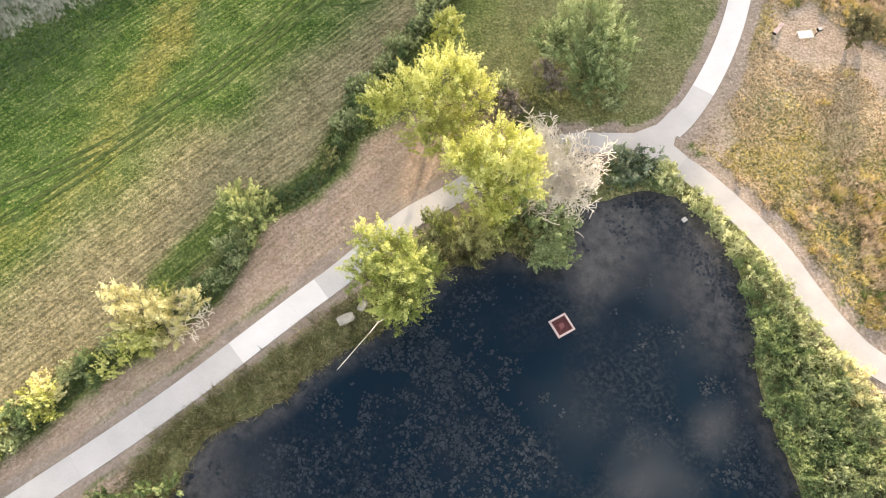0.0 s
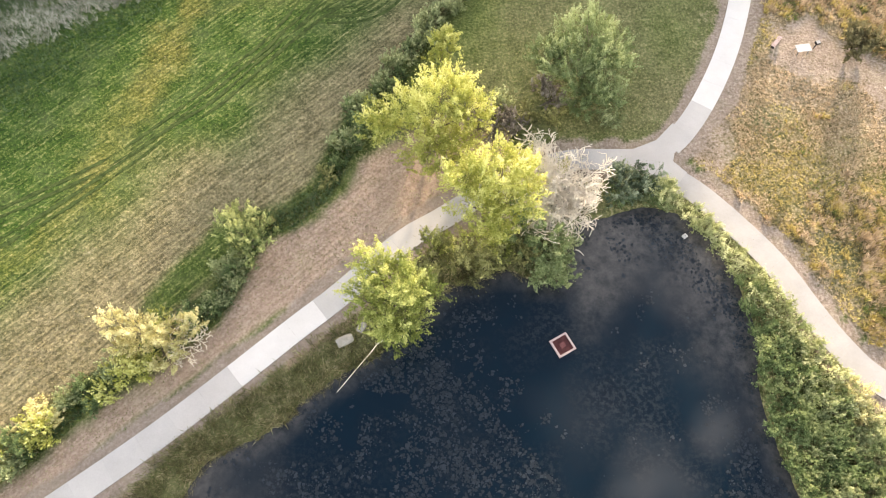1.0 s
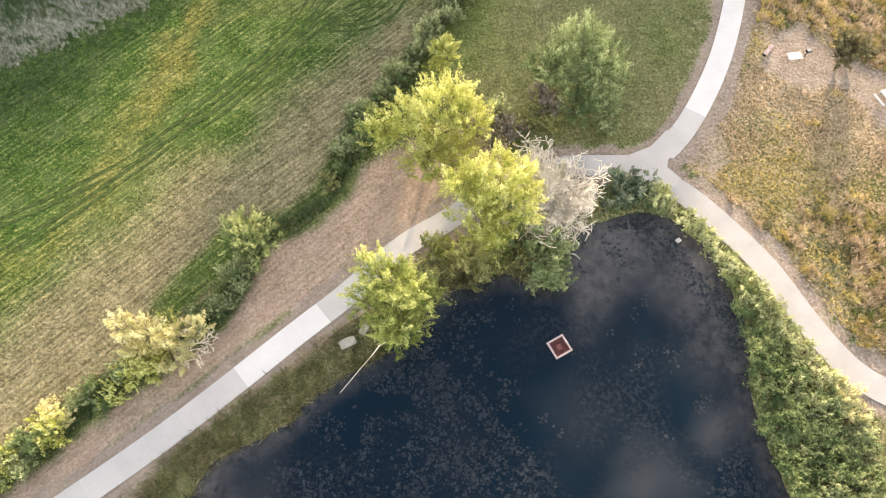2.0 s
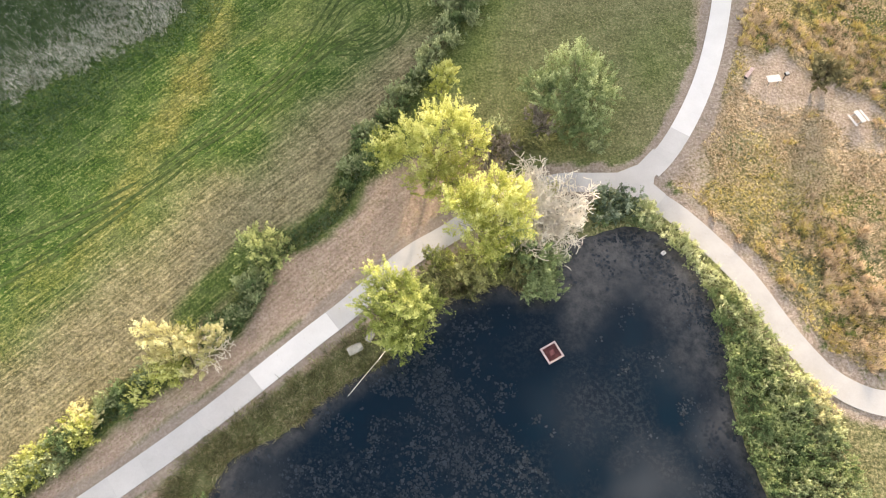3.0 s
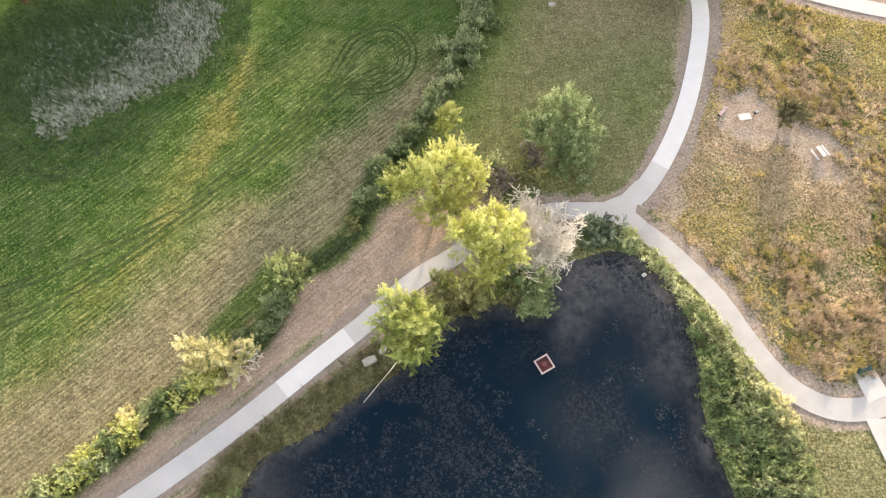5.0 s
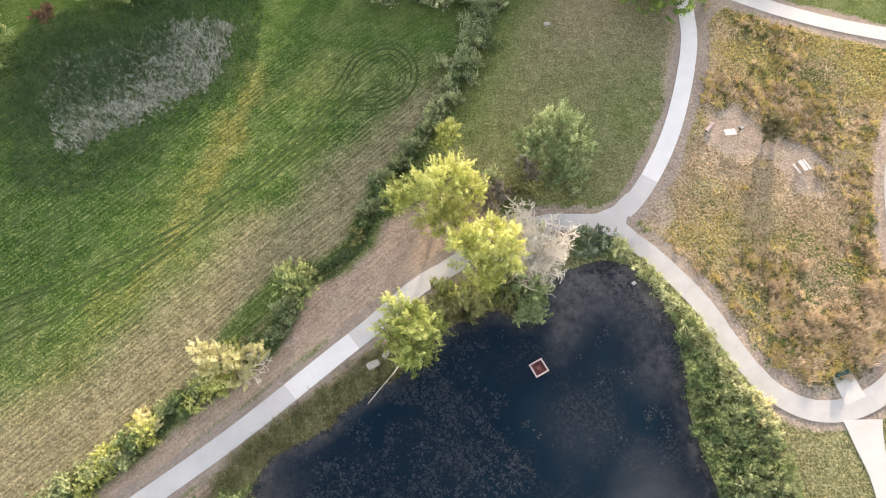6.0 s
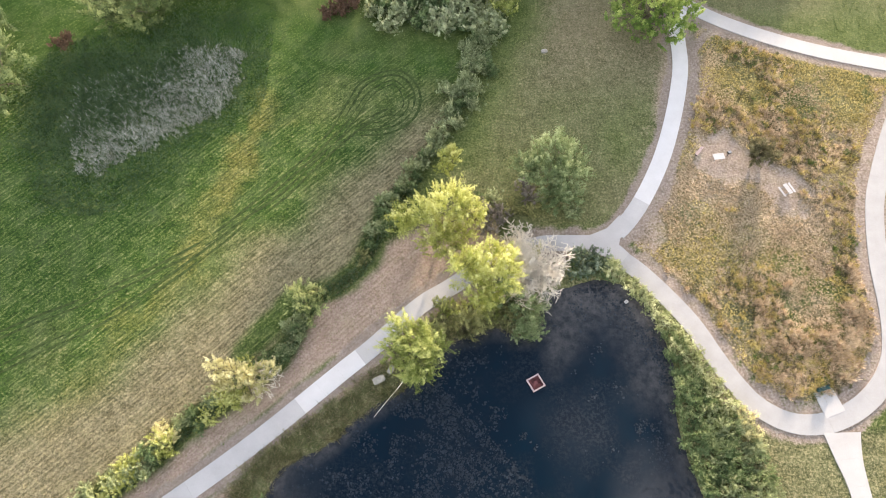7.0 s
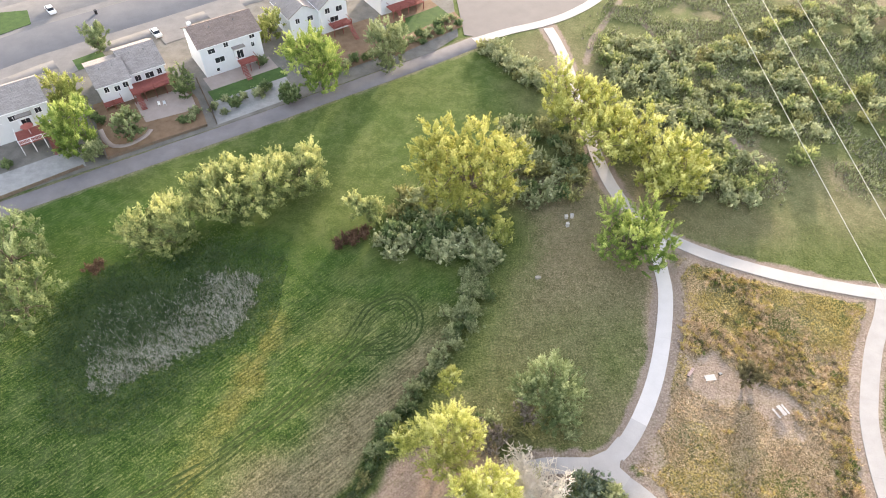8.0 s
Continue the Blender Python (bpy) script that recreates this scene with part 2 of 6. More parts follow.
def concrete_material():
    n = Nodes("path_concrete", 0.85)
    rnd = n.add("ObjectInfo").outputs["Random"]
    broad, fine = n.grain(0.35, 5.0), n.grain(9.0, 4.0)
    base = n.ramp(n.math("ADD", n.math("MULTIPLY", broad, 0.6), n.math("MULTIPLY", fine, 0.4)), (0.3, (0.395, 0.367, 0.34)), (0.7, (0.49, 0.46, 0.433)))
    n.color(n.mix(1.0, base, n.ramp(rnd, (0.0, 0.96), (1.0, 1.01)), "MULTIPLY"))
    n.bump(fine, 0.15, 0.01)
    return n.mat


CONCRETE = concrete_material()
# Pond path only: concrete darkened in colour to offset the scene's strong sun.
SUN_DIMMED_CONCRETE = plain_material("sun_dimmed_concrete", (0.325, 0.308, 0.29), (0.405, 0.385, 0.365), 0.4, 0.88, 0.15, 0.0, 9.0)
# Fresh patch on the west path; on the north path, sunlight put into colour.
FRESH_OR_LIT_CONCRETE = plain_material("fresh_or_lit_concrete", (0.53, 0.50, 0.47), (0.61, 0.578, 0.548), 0.4, 0.85, 0.1, 0.0, 9.0)


# ---- plan: lines that the place is laid out on ----
WATER_Z = -0.35
SHORE = catmull([(-26, -4), (-22.6, 3.2), (-21.2, 6), (-19.6, 8.2), (-15.4, 9.9), (-11.3, 13.6), (-6.8, 16.6), (-4.4, 18.6), (-1.2, 21.8), (1.2, 24.0), (3.6, 24.6),
                 (6.4, 25.6), (8.8, 24.6), (11.0, 24.4), (12.7, 26.6), (12.7, 29.8), (17.2, 31.2), (20.7, 32.2), (24.2, 31.4), (27.1, 28.5), (29.1, 23.5), (29.8, 18.4),
                 (29.2, 14.6), (29.6, 9.6), (30.8, 5), (32, -6), (27, -20), (5, -28), (-18, -20), (-26, -4)], 1.2)[:-1]
LINE_A = catmull([(-52, -10.2), (-34.2, 2.7), (-24, 10.4), (-13.4, 19.5), (-9.7, 22.6), (-3.6, 28.3), (0.6, 31.0), (6.5, 34.9), (13.0, 37.4), (17.2, 37.6), (22.2, 37.6)], 1.0)
LINE_B = catmull([(21.6, 37.5), (24.4, 35.2), (26.6, 33.4), (29.8, 29.8), (32.8, 25.8), (35.2, 21.2), (37.1, 17.9), (39.6, 14.8), (43.3, 12.8), (47.6, 12.7),
                  (51.8, 14.3), (55.4, 17.0), (58.2, 21.0), (59.6, 27), (60.2, 34.9), (61.9, 43.3), (64.4, 49.5), (68.4, 57.3), (72, 62.7), (74.6, 67.4)], 1.0)
LINE_C = catmull([(22.6, 37.8), (25.9, 40.9), (29.3, 45.8), (32.7, 52.5), (35.6, 60.7), (37.5, 68.3), (37.9, 74), (38.3, 78.5), (39.8, 81.2)], 1.0)
LINE_D = catmull([(26.1, 153.9), (27.6, 147.2), (28.9, 137.2), (29.6, 124.7), (30.4, 112.5), (31.4, 101.5), (33.2, 93), (36.6, 85), (41.9, 80.2), (46.8, 77.1), (53.0, 74.2), (60.1, 71.6), (67.2, 69.7),
                  (74.4, 68.2), (92, 66), (115, 65)], 1.0)
LINE_G = catmull([(49.4, 12.6), (49.5, 8.6), (49.9, 5), (50.2, -2), (51, -14)], 1.0)
ROAD = catmull([(-130, 61), (-85.3, 87.9), (-67.6, 98.9), (-45.2, 112.9), (-22.2, 127.6), (-9.4, 135.9), (1.4, 143.2), (9, 148.6)], 2.0)
ALLEY = catmull([(7.1, 147.6), (15.9, 152.3), (24.9, 156.1), (32.8, 161.0), (41, 169), (50, 182)], 1.0)
CREEK = catmull([(9, 82), (7.6, 77.7), (4.7, 67.4), (1.1, 57.9), (-3.5, 51.0), (-7.0, 44.4), (-10.0, 39.1), (-11.4, 34.8), (-14.3, 31.5), (-17.9, 29.6), (-19.8, 25.2), (-20.9, 22.2),
                 (-24.2, 19.3), (-27.4, 16.4), (-31.2, 13.6), (-36.0, 9.0), (-40.6, 5.1), (-52, -5)], 1.0)
TRACK_1 = catmull([(-80, 6), (-66, 15.0), (-52.7, 22.8), (-46.7, 26.0), (-40.7, 30.2), (-34.6, 35.3), (-28.3, 41.3), (-24.9, 43.8), (-20.2, 49.5), (-15.9, 54.5), (-13.0, 57.3), (-7, 61)], 1.5)
TRACK_2 = catmull([(-80, 12.5), (-66, 20.6), (-56, 26), (-50.0, 28.6), (-44.4, 31.4), (-37.4, 35.4), (-34.1, 37.5), (-28.4, 42.9), (-21.7, 50.1), (-17.5, 55.6), (-14.8, 61.2), (-11.8, 66.4), (-7.8, 67.4),
                   (-4.6, 64.2), (-4.8, 59.6), (-6.7, 57.3), (-9.8, 56.3), (-14.5, 55.9)], 1.5)
TRACK_3 = catmull([(-17.0, 54.4), (-13.2, 60.2), (-10.9, 64.4), (-8.0, 65.4), (-6.2, 62.9), (-6.4, 60.0), (-8.6, 58.2), (-13, 57.2)], 1.5)
GOLD_BAND = catmull([(-50, 12), (-43.2, 23), (-37.1, 32.4), (-33.5, 41.6), (-30.5, 52), (-27, 62)], 2.0)
REEDS = catmull([(-52.5, 49.3), (-46.2, 52.8), (-38.7, 57.6), (-33.6, 61.9), (-31.9, 68), (-33.5, 72), (-39, 72.5), (-49.6, 67), (-57, 66.5), (-57, 58), (-52.5, 49.3)], 1.5)[:-1]
MEADOW = np.array([(26.2, 38), (30.8, 44.5), (34.2, 52), (37.2, 60), (39.4, 69), (41.4, 77.2), (53, 72.4), (66, 68), (72, 66), (66, 57), (60.4, 45), (58.3, 33), (57.4, 23), (53, 17.4), (47, 14.8),
                   (41.3, 16), (37, 22), (33.4, 28.5), (29, 33.5)])
HOUSE_U = Vector((math.cos(radians(34)), math.sin(radians(34)), 0))
HOUSE_V = Vector((-HOUSE_U.y, HOUSE_U.x, 0))


def cover(px, py):
    """How much of each kind of ground lies at a place, from 0 to 1: tan, gold, dirt, lush, furrow, bare, mown rows, coarseness."""
    n1, n2, n3 = rough(px, py, 9, 11), rough(px, py, 3.2, 21), rough(px, py, 24, 31)
    d_creek = away(px, py, CREEK)
    creek_x = np.interp(py, CREEK[::-1, 1], CREEK[::-1, 0])
    west = smooth(1.0, -1.0, px - creek_x)
    d_a, d_b, d_c, d_d = (away(px, py, line) for line in (LINE_A, LINE_B, LINE_C, LINE_D))
    d_road = away(px, py, ROAD)
    d_track = np.minimum.reduce([away(px, py, line) for line in (TRACK_1, TRACK_2, TRACK_3)])
    meadow = within(px, py, MEADOW).astype(float)
    # The mown field west of the ditch: pale by the ditch, lush further off.
    field = west * smooth(88, 78, py + 0.35 * (px + 30))
    tan = field * smooth(17, 5.0, d_creek + 7 * (n1 - 0.5) + 0.14 * (py - 30)) * smooth(68, 52, py) * 0.95
    tan = np.maximum(tan, field * smooth(30, 6, py) * smooth(22, 9, d_creek + 9 * (n1 - 0.5)) * 0.75)
    gold = field * smooth(4.2, 0.3, away(px, py, GOLD_BAND) + 8 * (n2 - 0.5)) * (0.45 + 0.55 * smooth(0.3, 0.6, n1)) * (0.16 + 0.28 * smooth(20, 36, py))
    lush = field * smooth(0.30, 0.72, n1 + 0.40 * smooth(10, 30, d_creek) + 0.15 * (n3 - 0.5)) * (1 - 0.8 * gold)
    furrow = field * smooth(2.0, 0.6, d_track) * 0.10
    # The dry strip between the ditch and the west path.
    strip = (1 - west) * smooth(46, 39, py + 0.3 * px) * smooth(11.5, 9.0, d_a) * (px < 8)
    verge = smooth(3.0, 2.0, d_a) * smooth(0.42, 0.58, n1) * (px < -14)
    bare = strip * (0.75 + 0.3 * n2) * (1 - 0.85 * verge)
    # The triangle of short grass between the ditch and the north path.
    tri = (1 - west) * (1 - meadow) * smooth(38, 42, py) * (px < 40) * smooth(108, 94, py)
    tan = np.maximum(tan, tri * (0.36 + 0.6 * (n1 - 0.4)) * smooth(1.5, 9, d_creek + 4 * (n2 - 0.5)))
    tan = np.maximum(tan, tri * 0.75 * smooth(52, 70, py) * smooth(5, 12, d_creek + 4 * (n2 - 0.5)))
    bare = np.maximum(bare, tri * 0.24 * smooth(60, 76, py) * smooth(10, 18, px + 6 * (n1 - 0.5)))
    bare = np.maximum(bare, tri * smooth(5.2, 1.5, d_c + 3.0 * (n2 - 0.5)) * smooth(50, 64, py) * 0.75)
    # The dry meadow between the paths, with two worn pads round the tables.
    gold = np.maximum(gold, meadow * smooth(0.34, 0.66, n2 * 0.35 + n1 * 0.65) * 0.7)
    lane = smooth(1.4, 0.5, np.abs(d_b - 3.9) + 1.2 * (n2 - 0.5)) * meadow * smooth(24, 28, py)
    gold = np.maximum(gold, 0.95 * lane)
    tan = np.maximum(tan, meadow * 0.62)
    pads = np.minimum(np.hypot(px - 41.2, (py - 52.4) * 1.1) - 4.2, np.hypot(px - 49.2, (py - 46.2) * 0.95) - 3.2)
    pads = np.minimum(pads, away(px, py, np.array([(41.0, 52.5), (45, 51.0), (49, 47)])) - 1.6)
    dirt = smooth(2.2, -1.2, pads + 5.0 * (n2 - 0.5)) * 0.85
    dirt = np.maximum(dirt, meadow * smooth(4.5, 2.0, np.hypot(px - 28.5, (py - 40.5) * 0.8) + 2.5 * (n2 - 0.5)) * 0.6)
    dirt = np.maximum(dirt, smooth(0.9, 0.3, away(px, py, np.array([(39.5, 70.5), (42.5, 75.0), (46.5, 76.2)])) + 0.5 * (n2 - 0.5)) * 0.8)
    pink = smooth(12, 4, pads + 6 * (n1 - 0.5)) * 0.5
    pink = np.maximum(pink, smooth(7, 2.5, np.minimum(d_c, d_b) + 5 * (n2 - 0.5)) * 0.6)
    bare = np.maximum(bare, meadow * np.maximum(pink, 0.34 + 0.6 * (n1 - 0.5) - 0.3 * smooth(54, 62, py)))
    south_east = smooth(41, 47, px) * smooth(40, 33, py)
    north_east = smooth(56, 64, py) * smooth(44, 56, px)
    pocket = meadow * smooth(0.50, 0.62, rough(px, py, 6, 141)) * (0.2 + 0.8 * np.maximum(south_east, north_east)) * (1 - dirt)
    tan, bare, gold = tan * (1 - 0.75 * pocket), bare * (1 - pocket), gold * (1 - 0.6 * pocket)
    # Worn edges along every path.
    edge = np.minimum.reduce([d_a, d_b, d_c, d_d])
    dirt = np.maximum(dirt, smooth(2.9, 1.9, edge + 1.5 * (n2 - 0.5) - 0.5 * np.minimum(meadow, 1)) * 0.9)
    dirt = np.maximum(dirt, smooth(4.6, 2.4, d_road + 1.6 * (n2 - 0.5)) * 0.45)
    # Darker green round the reeds, in the wedge and along the ditch.
    d_reed = np.where(within(px, py, REEDS), 0.0, away(px, py, REEDS))
    lush = np.maximum(lush, 0.6 * smooth(24, 4, d_reed + 8 * (n1 - 0.5)) * (1 - 0.6 * tan))
    wedge = smooth(2.6, 1.0, away(px, py, np.array([(-26.5, 22.0), (-23.2, 26.0), (-20.8, 29.0)])) + 1.2 * (n2 - 0.5))
    gully = smooth(2.6, 1.0, d_creek + 1.5 * (n2 - 0.5)) * (py < 46)
    lush, tan, bare = np.maximum(lush, 0.55 * wedge), tan * (1 - np.maximum(wedge, gully)), bare * (1 - 0.9 * gully)
    near_pond = (np.abs(px) < 48) & (py > -40) & (py < 48)
    d_shore = np.full(px.shape, 99.0)
    d_shore[near_pond] = away(px[near_pond], py[near_pond], np.vstack([SHORE, SHORE[:1]]))
    bank = smooth(4.0, 2.8, d_shore + 1.2 * (n2 - 0.5)) * smooth(1.5, 1.9, d_a)
    bare, lush, tan = bare * (1 - 0.9 * bank), np.maximum(lush, 0.15 * bank), np.maximum(tan * (1 - 0.5 * bank), 0.45 * bank)
    dirt = dirt * (1 - 0.7 * bank * smooth(1.8, 2.3, d_a))
    north = smooth(66, 80, py - 0.1 * px)
    lush = np.maximum(lush, north * (0.35 + 0.6 * (n1 - 0.3)) * (1 - meadow) * (1 - 0.55 * smooth(20, 40, px)))
    tan = np.maximum(tan, north * (1 - meadow) * smooth(8, 26, px + 14 * (n1 - 0.5)) * (0.25 + 0.4 * smooth(0.35, 0.7, n3)))
    scrub = north * smooth(36, 60, px + 10 * (n1 - 0.5)) * smooth(84, 100, py)
    bare = np.maximum(bare, scrub * 0.35 * smooth(0.45, 0.62, n1 * 0.6 + n3 * 0.4))
    trail = np.minimum(away(px, py, np.array([(47, 168), (36.5, 148), (33.5, 138)])), away(px, py, np.array([(66, 94), (62, 104), (58, 118), (57.5, 134), (50, 160)])))
    dirt = np.maximum(dirt, smooth(1.3, 0.5, trail + 0.6 * (n2 - 0.5)) * 0.7)
    south = smooth(13, 11, py) * (px > 36)
    tan = np.maximum(tan, south * 0.55)
    rows = np.maximum(field * smooth(1.5, 4.0, d_reed), 0.7 * strip)
    coarse = 0.9 - 0.85 * np.maximum(0.6 * smooth(62, 78, py) * (1 - meadow), np.maximum(0.35 * tri, 0.45 * strip))
    return [np.clip(v, 0, 1) for v in (tan, gold, dirt, lush, furrow, bare, rows, coarse)]


def spread(lo, hi, fine, grow=1.35, far=2600):
    """Even steps from lo to hi, then ever wider ones to the horizon."""
    mid = list(np.arange(lo, hi + fine / 2, fine))
    up, down, step = [mid[-1]], [mid[0]], fine
    while up[-1] < far:
        step *= grow
        up.append(up[-1] + step)
        down.append(down[-1] - step)
    return np.array(down[:0:-1] + mid + up[1:])


def ground_material():
    n = Nodes("ground_cover", 0.95)
    n.bsdf.inputs["Specular IOR Level"].default_value = 0.08
    a = n.add("Attribute")
    a.attribute_name = "cover_a"
    b = n.add("Attribute")
    b.attribute_name = "cover_b"
    sa, sb = n.add("SeparateColor"), n.add("SeparateColor")
    n.link(a.outputs["Color"], sa.inputs[0])
    n.link(b.outputs["Color"], sb.inputs[0])
    tan, gold, dirt = sa.outputs
    lush, furrow, bare = sb.outputs
    fine, mid, broad = n.grain(3.4, 5.0, 0.72), n.grain(0.9, 5.0), n.grain(0.09, 4.0)
    # Mowing lines run along the field.
    turn = n.add("Mapping")
    turn.inputs["Rotation"].default_value = (0, 0, radians(-43))
    n.link(n.place(), turn.inputs["Vector"])
    mp = n.add("Mapping")
    mp.inputs["Scale"].default_value = (0.3, 3.4, 1.0)
    n.link(turn.outputs[0], mp.inputs["Vector"])
    comb = n.add("TexWave", Scale=0.46, Distortion=5.0, Detail=3.0, Detail_Scale=0.35)
    comb.bands_direction = "Y"
    n.link(turn.outputs[0], comb.inputs["Vector"])
    streak = n.math("ADD", n.math("MULTIPLY", n.grain(1.0, 4.0, 0.65, mp.outputs[0]), 0.90), n.math("MULTIPLY", comb.outputs["Fac"], 0.10))
    clod = n.grain(2.6, 4.0, 0.7)
    weave = n.math("ADD", n.math("MULTIPLY", streak, a.outputs["Alpha"]), n.math("MULTIPLY", clod, n.math("SUBTRACT", 1.0, a.outputs["Alpha"])))
    tone = n.math("ADD", n.math("MULTIPLY", fine, 0.48), n.math("ADD", n.math("MULTIPLY", mid, 0.2), n.math("MULTIPLY", weave, 0.32)))
    tone = n.math("ADD", 0.5, n.math("MULTIPLY", n.math("SUBTRACT", tone, 0.5), b.outputs["Alpha"]))
    lo, mid_t, hi = 0.425, 0.50, 0.58
    green = n.ramp(tone, (lo, (0.044, 0.060, 0.019)), (mid_t, (0.098, 0.126, 0.037)), (hi, (0.215, 0.236, 0.09)))
    deep = n.ramp(tone, (lo, (0.017, 0.040, 0.010)), (mid_t, (0.046, 0.094, 0.018)), (hi, (0.105, 0.17, 0.042)))
    straw = n.ramp(tone, (lo, (0.100, 0.084, 0.046)), (mid_t, (0.195, 0.164, 0.096)), (hi, (0.345, 0.30, 0.185)))
    amber = n.ramp(tone, (lo, (0.095, 0.068, 0.016)), (mid_t, (0.235, 0.172, 0.042)), (hi, (0.47, 0.37, 0.12)))
    soil = n.ramp(tone, (lo, (0.20, 0.155, 0.12)), (mid_t, (0.285, 0.22, 0.178)), (hi, (0.40, 0.325, 0.27)))
    dry = n.ramp(tone, (lo, (0.245, 0.168, 0.125)), (mid_t, (0.37, 0.262, 0.198)), (hi, (0.55, 0.42, 0.33)))

    def ragged(mask, width=0.55):
        """A mask whose edge follows the grain."""
        return n.ramp(n.math("ADD", mask, n.math("MULTIPLY", n.math("SUBTRACT", tone, 0.5), 2.6)), (0.5 - width / 2, 0.0), (0.5 + width / 2, 1.0))

    col = n.mix(ragged(lush, 0.9), green, deep)
    col = n.mix(ragged(tan, 0.9), col, straw)
    col = n.mix(n.math("MULTIPLY", ragged(gold, 1.0), 0.85), col, amber)
    col = n.mix(ragged(bare, 0.7), col, dry)
    col = n.mix(ragged(dirt, 0.5), col, soil)
    col = n.mix(n.math("MULTIPLY", furrow, 0.72), col, (0.034, 0.052, 0.014))
    col = n.mix(0.25, col, n.ramp(broad, (0.3, 0.55), (0.7, 1.0)), "MULTIPLY")
    # Drifts of lighter and darker growth a few paces across.
    drift = n.grain(0.32, 6.0, 0.68)
    col = n.mix(n.math("MULTIPLY", n.ramp(drift, (0.47, 0.0), (0.66, 1.0)), 0.28), col, n.mix(0.5, col, (0.30, 0.30, 0.15)))
    col = n.mix(n.math("MULTIPLY", n.ramp(drift, (0.34, 1.0), (0.50, 0.0)), 0.4), col, n.mix(1.0, col, (0.66, 0.70, 0.62), "MULTIPLY"))
    n.color(col)
    n.bump(tone, 1.0, 0.3)
    return n.mat


def build_ground():
    xs, ys = spread(-104, 104, 0.7), spread(-16, 176, 0.7)
    gx, gy = np.meshgrid(xs, ys)
    px, py = gx.ravel(), gy.ravel()
    near = (np.abs(px) < 140) & (py > -60) & (py < 230)
    layers = [np.zeros(px.shape) for _ in range(8)]
    got = cover(px[near], py[near])
    for layer, g in zip(layers, got):
        layer[near] = g
    layers[0][~near] = 0.35
    layers[3][~near] = 0.5
    layers[7][~near] = 0.4
    box_near = (px > -34) & (px < 42) & (py > -36) & (py < 42)
    depth = np.full(px.shape, -9.0)
    d = away(px[box_near], py[box_near], np.vstack([SHORE, SHORE[:1]]))
    depth[box_near] = np.where(within(px[box_near], py[box_near], SHORE), d, -d)
    z = 0.05 * (rough(px, py, 5, 3) - 0.5) - 0.03
    z = np.where(depth > -1.3, np.where(depth > 0, WATER_Z - 0.02 - 0.9 * smooth(0, 3.5, depth), WATER_Z * smooth(-1.3, 0, depth)), z)
    ditch = away(px[near], py[near], CREEK)
    z[near] -= 0.45 * smooth(1.6, 0.2, ditch) * (py[near] < 60)
    nx, ny = len(xs), len(ys)
    i = (np.arange(ny - 1)[:, None] * nx + np.arange(nx - 1)).ravel()
    me = raw_mesh("ground", np.stack([px, py, z], 1), np.stack([i, i + 1, i + nx + 1, i + nx], 1))
    for name, four in (("cover_a", layers[:3] + layers[6:7]), ("cover_b", layers[3:6] + layers[7:])):
        at = me.attributes.new(name, "FLOAT_COLOR", "POINT")
        at.data.foreach_set("color", np.stack(four, 1).astype(np.float32).ravel())
    me.shade_smooth()
    return tagged(part("ground", me, ground_material()), "mown field, dry meadow and grass verges round a pond", "ground", kind="structure")


build_ground()


# ---- pond ----
def water_material():
    n = Nodes("pond_water", 0.06)
    n.bsdf.inputs["IOR"].default_value = 1.33
    n.bsdf.inputs["Specular IOR Level"].default_value = 0.31
    at = n.add("Attribute")
    at.attribute_name = "shallow"
    weeds, broad, fine = n.grain(0.9, 5.0, 0.7), n.grain(0.12, 3.0), n.grain(2.4, 6.0, 0.75)
    deep = n.ramp(broad, (0.35, (0.002, 0.0095, 0.017)), (0.65, (0.003, 0.0075, 0.0135)))
    mud = n.ramp(weeds, (0.35, (0.024, 0.026, 0.028)), (0.7, (0.084, 0.079, 0.075)))
    bed = n.mix(n.math("MULTIPLY", n.ramp(broad, (0.42, 0.0), (0.60, 1.0)), n.ramp(fine, (0.47, 0.0), (0.58, 1.0))), deep, (0.013, 0.019, 0.024))
    n.color(n.mix(n.math("MULTIPLY", at.outputs["Fac"], 0.9), bed, mud))
    n.bump(n.grain(2.0, 2.0), 0.02, 0.02)
    return n.mat


def build_water():
    xs = np.arange(-30, 36, 1.0)
    ys = np.arange(-32, 37, 1.0)
    gx, gy = np.meshgrid(xs, ys)
    px, py = gx.ravel(), gy.ravel()
    d = away(px, py, np.vstack([SHORE, SHORE[:1]]))
    inside = within(px, py, SHORE)
    keep = inside | (d < 2.2)
    nx = len(xs)
    i = (np.arange(len(ys) - 1)[:, None] * nx + np.arange(nx - 1)).ravel()
    quads = np.stack([i, i + 1, i + nx + 1, i + nx], 1)
    quads = quads[keep[quads].all(1)]
    used = np.unique(quads)
    back = np.zeros(len(px), int)
    back[used] = np.arange(len(used))
    me = raw_mesh("water", np.stack([px[used], py[used], np.full(len(used), WATER_Z)], 1), back[quads])
    far_arm = smooth(11.5, 14.5, px[used]) * smooth(12, 19, py[used]) * smooth(9, 2.5, d[used] + 5 * (rough(px[used], py[used], 5, 5) - 0.5))
    far_arm = np.maximum(far_arm, 0.6 * smooth(-12, -18, px[used]) * smooth(9, 3, py[used]) * smooth(7, 2, d[used]))
    shallow = np.where(inside[used], np.clip(smooth(2.4, 0.2, d[used]) + 0.85 * far_arm, 0, 1), 1)
    at = me.attributes.new("shallow", "FLOAT", "POINT")
    at.data.foreach_set("value", shallow.astype(np.float32))
    return tagged(part("water", me, water_material()), "dark still pond water with cloud reflections", "water", kind="structure")


build_water()


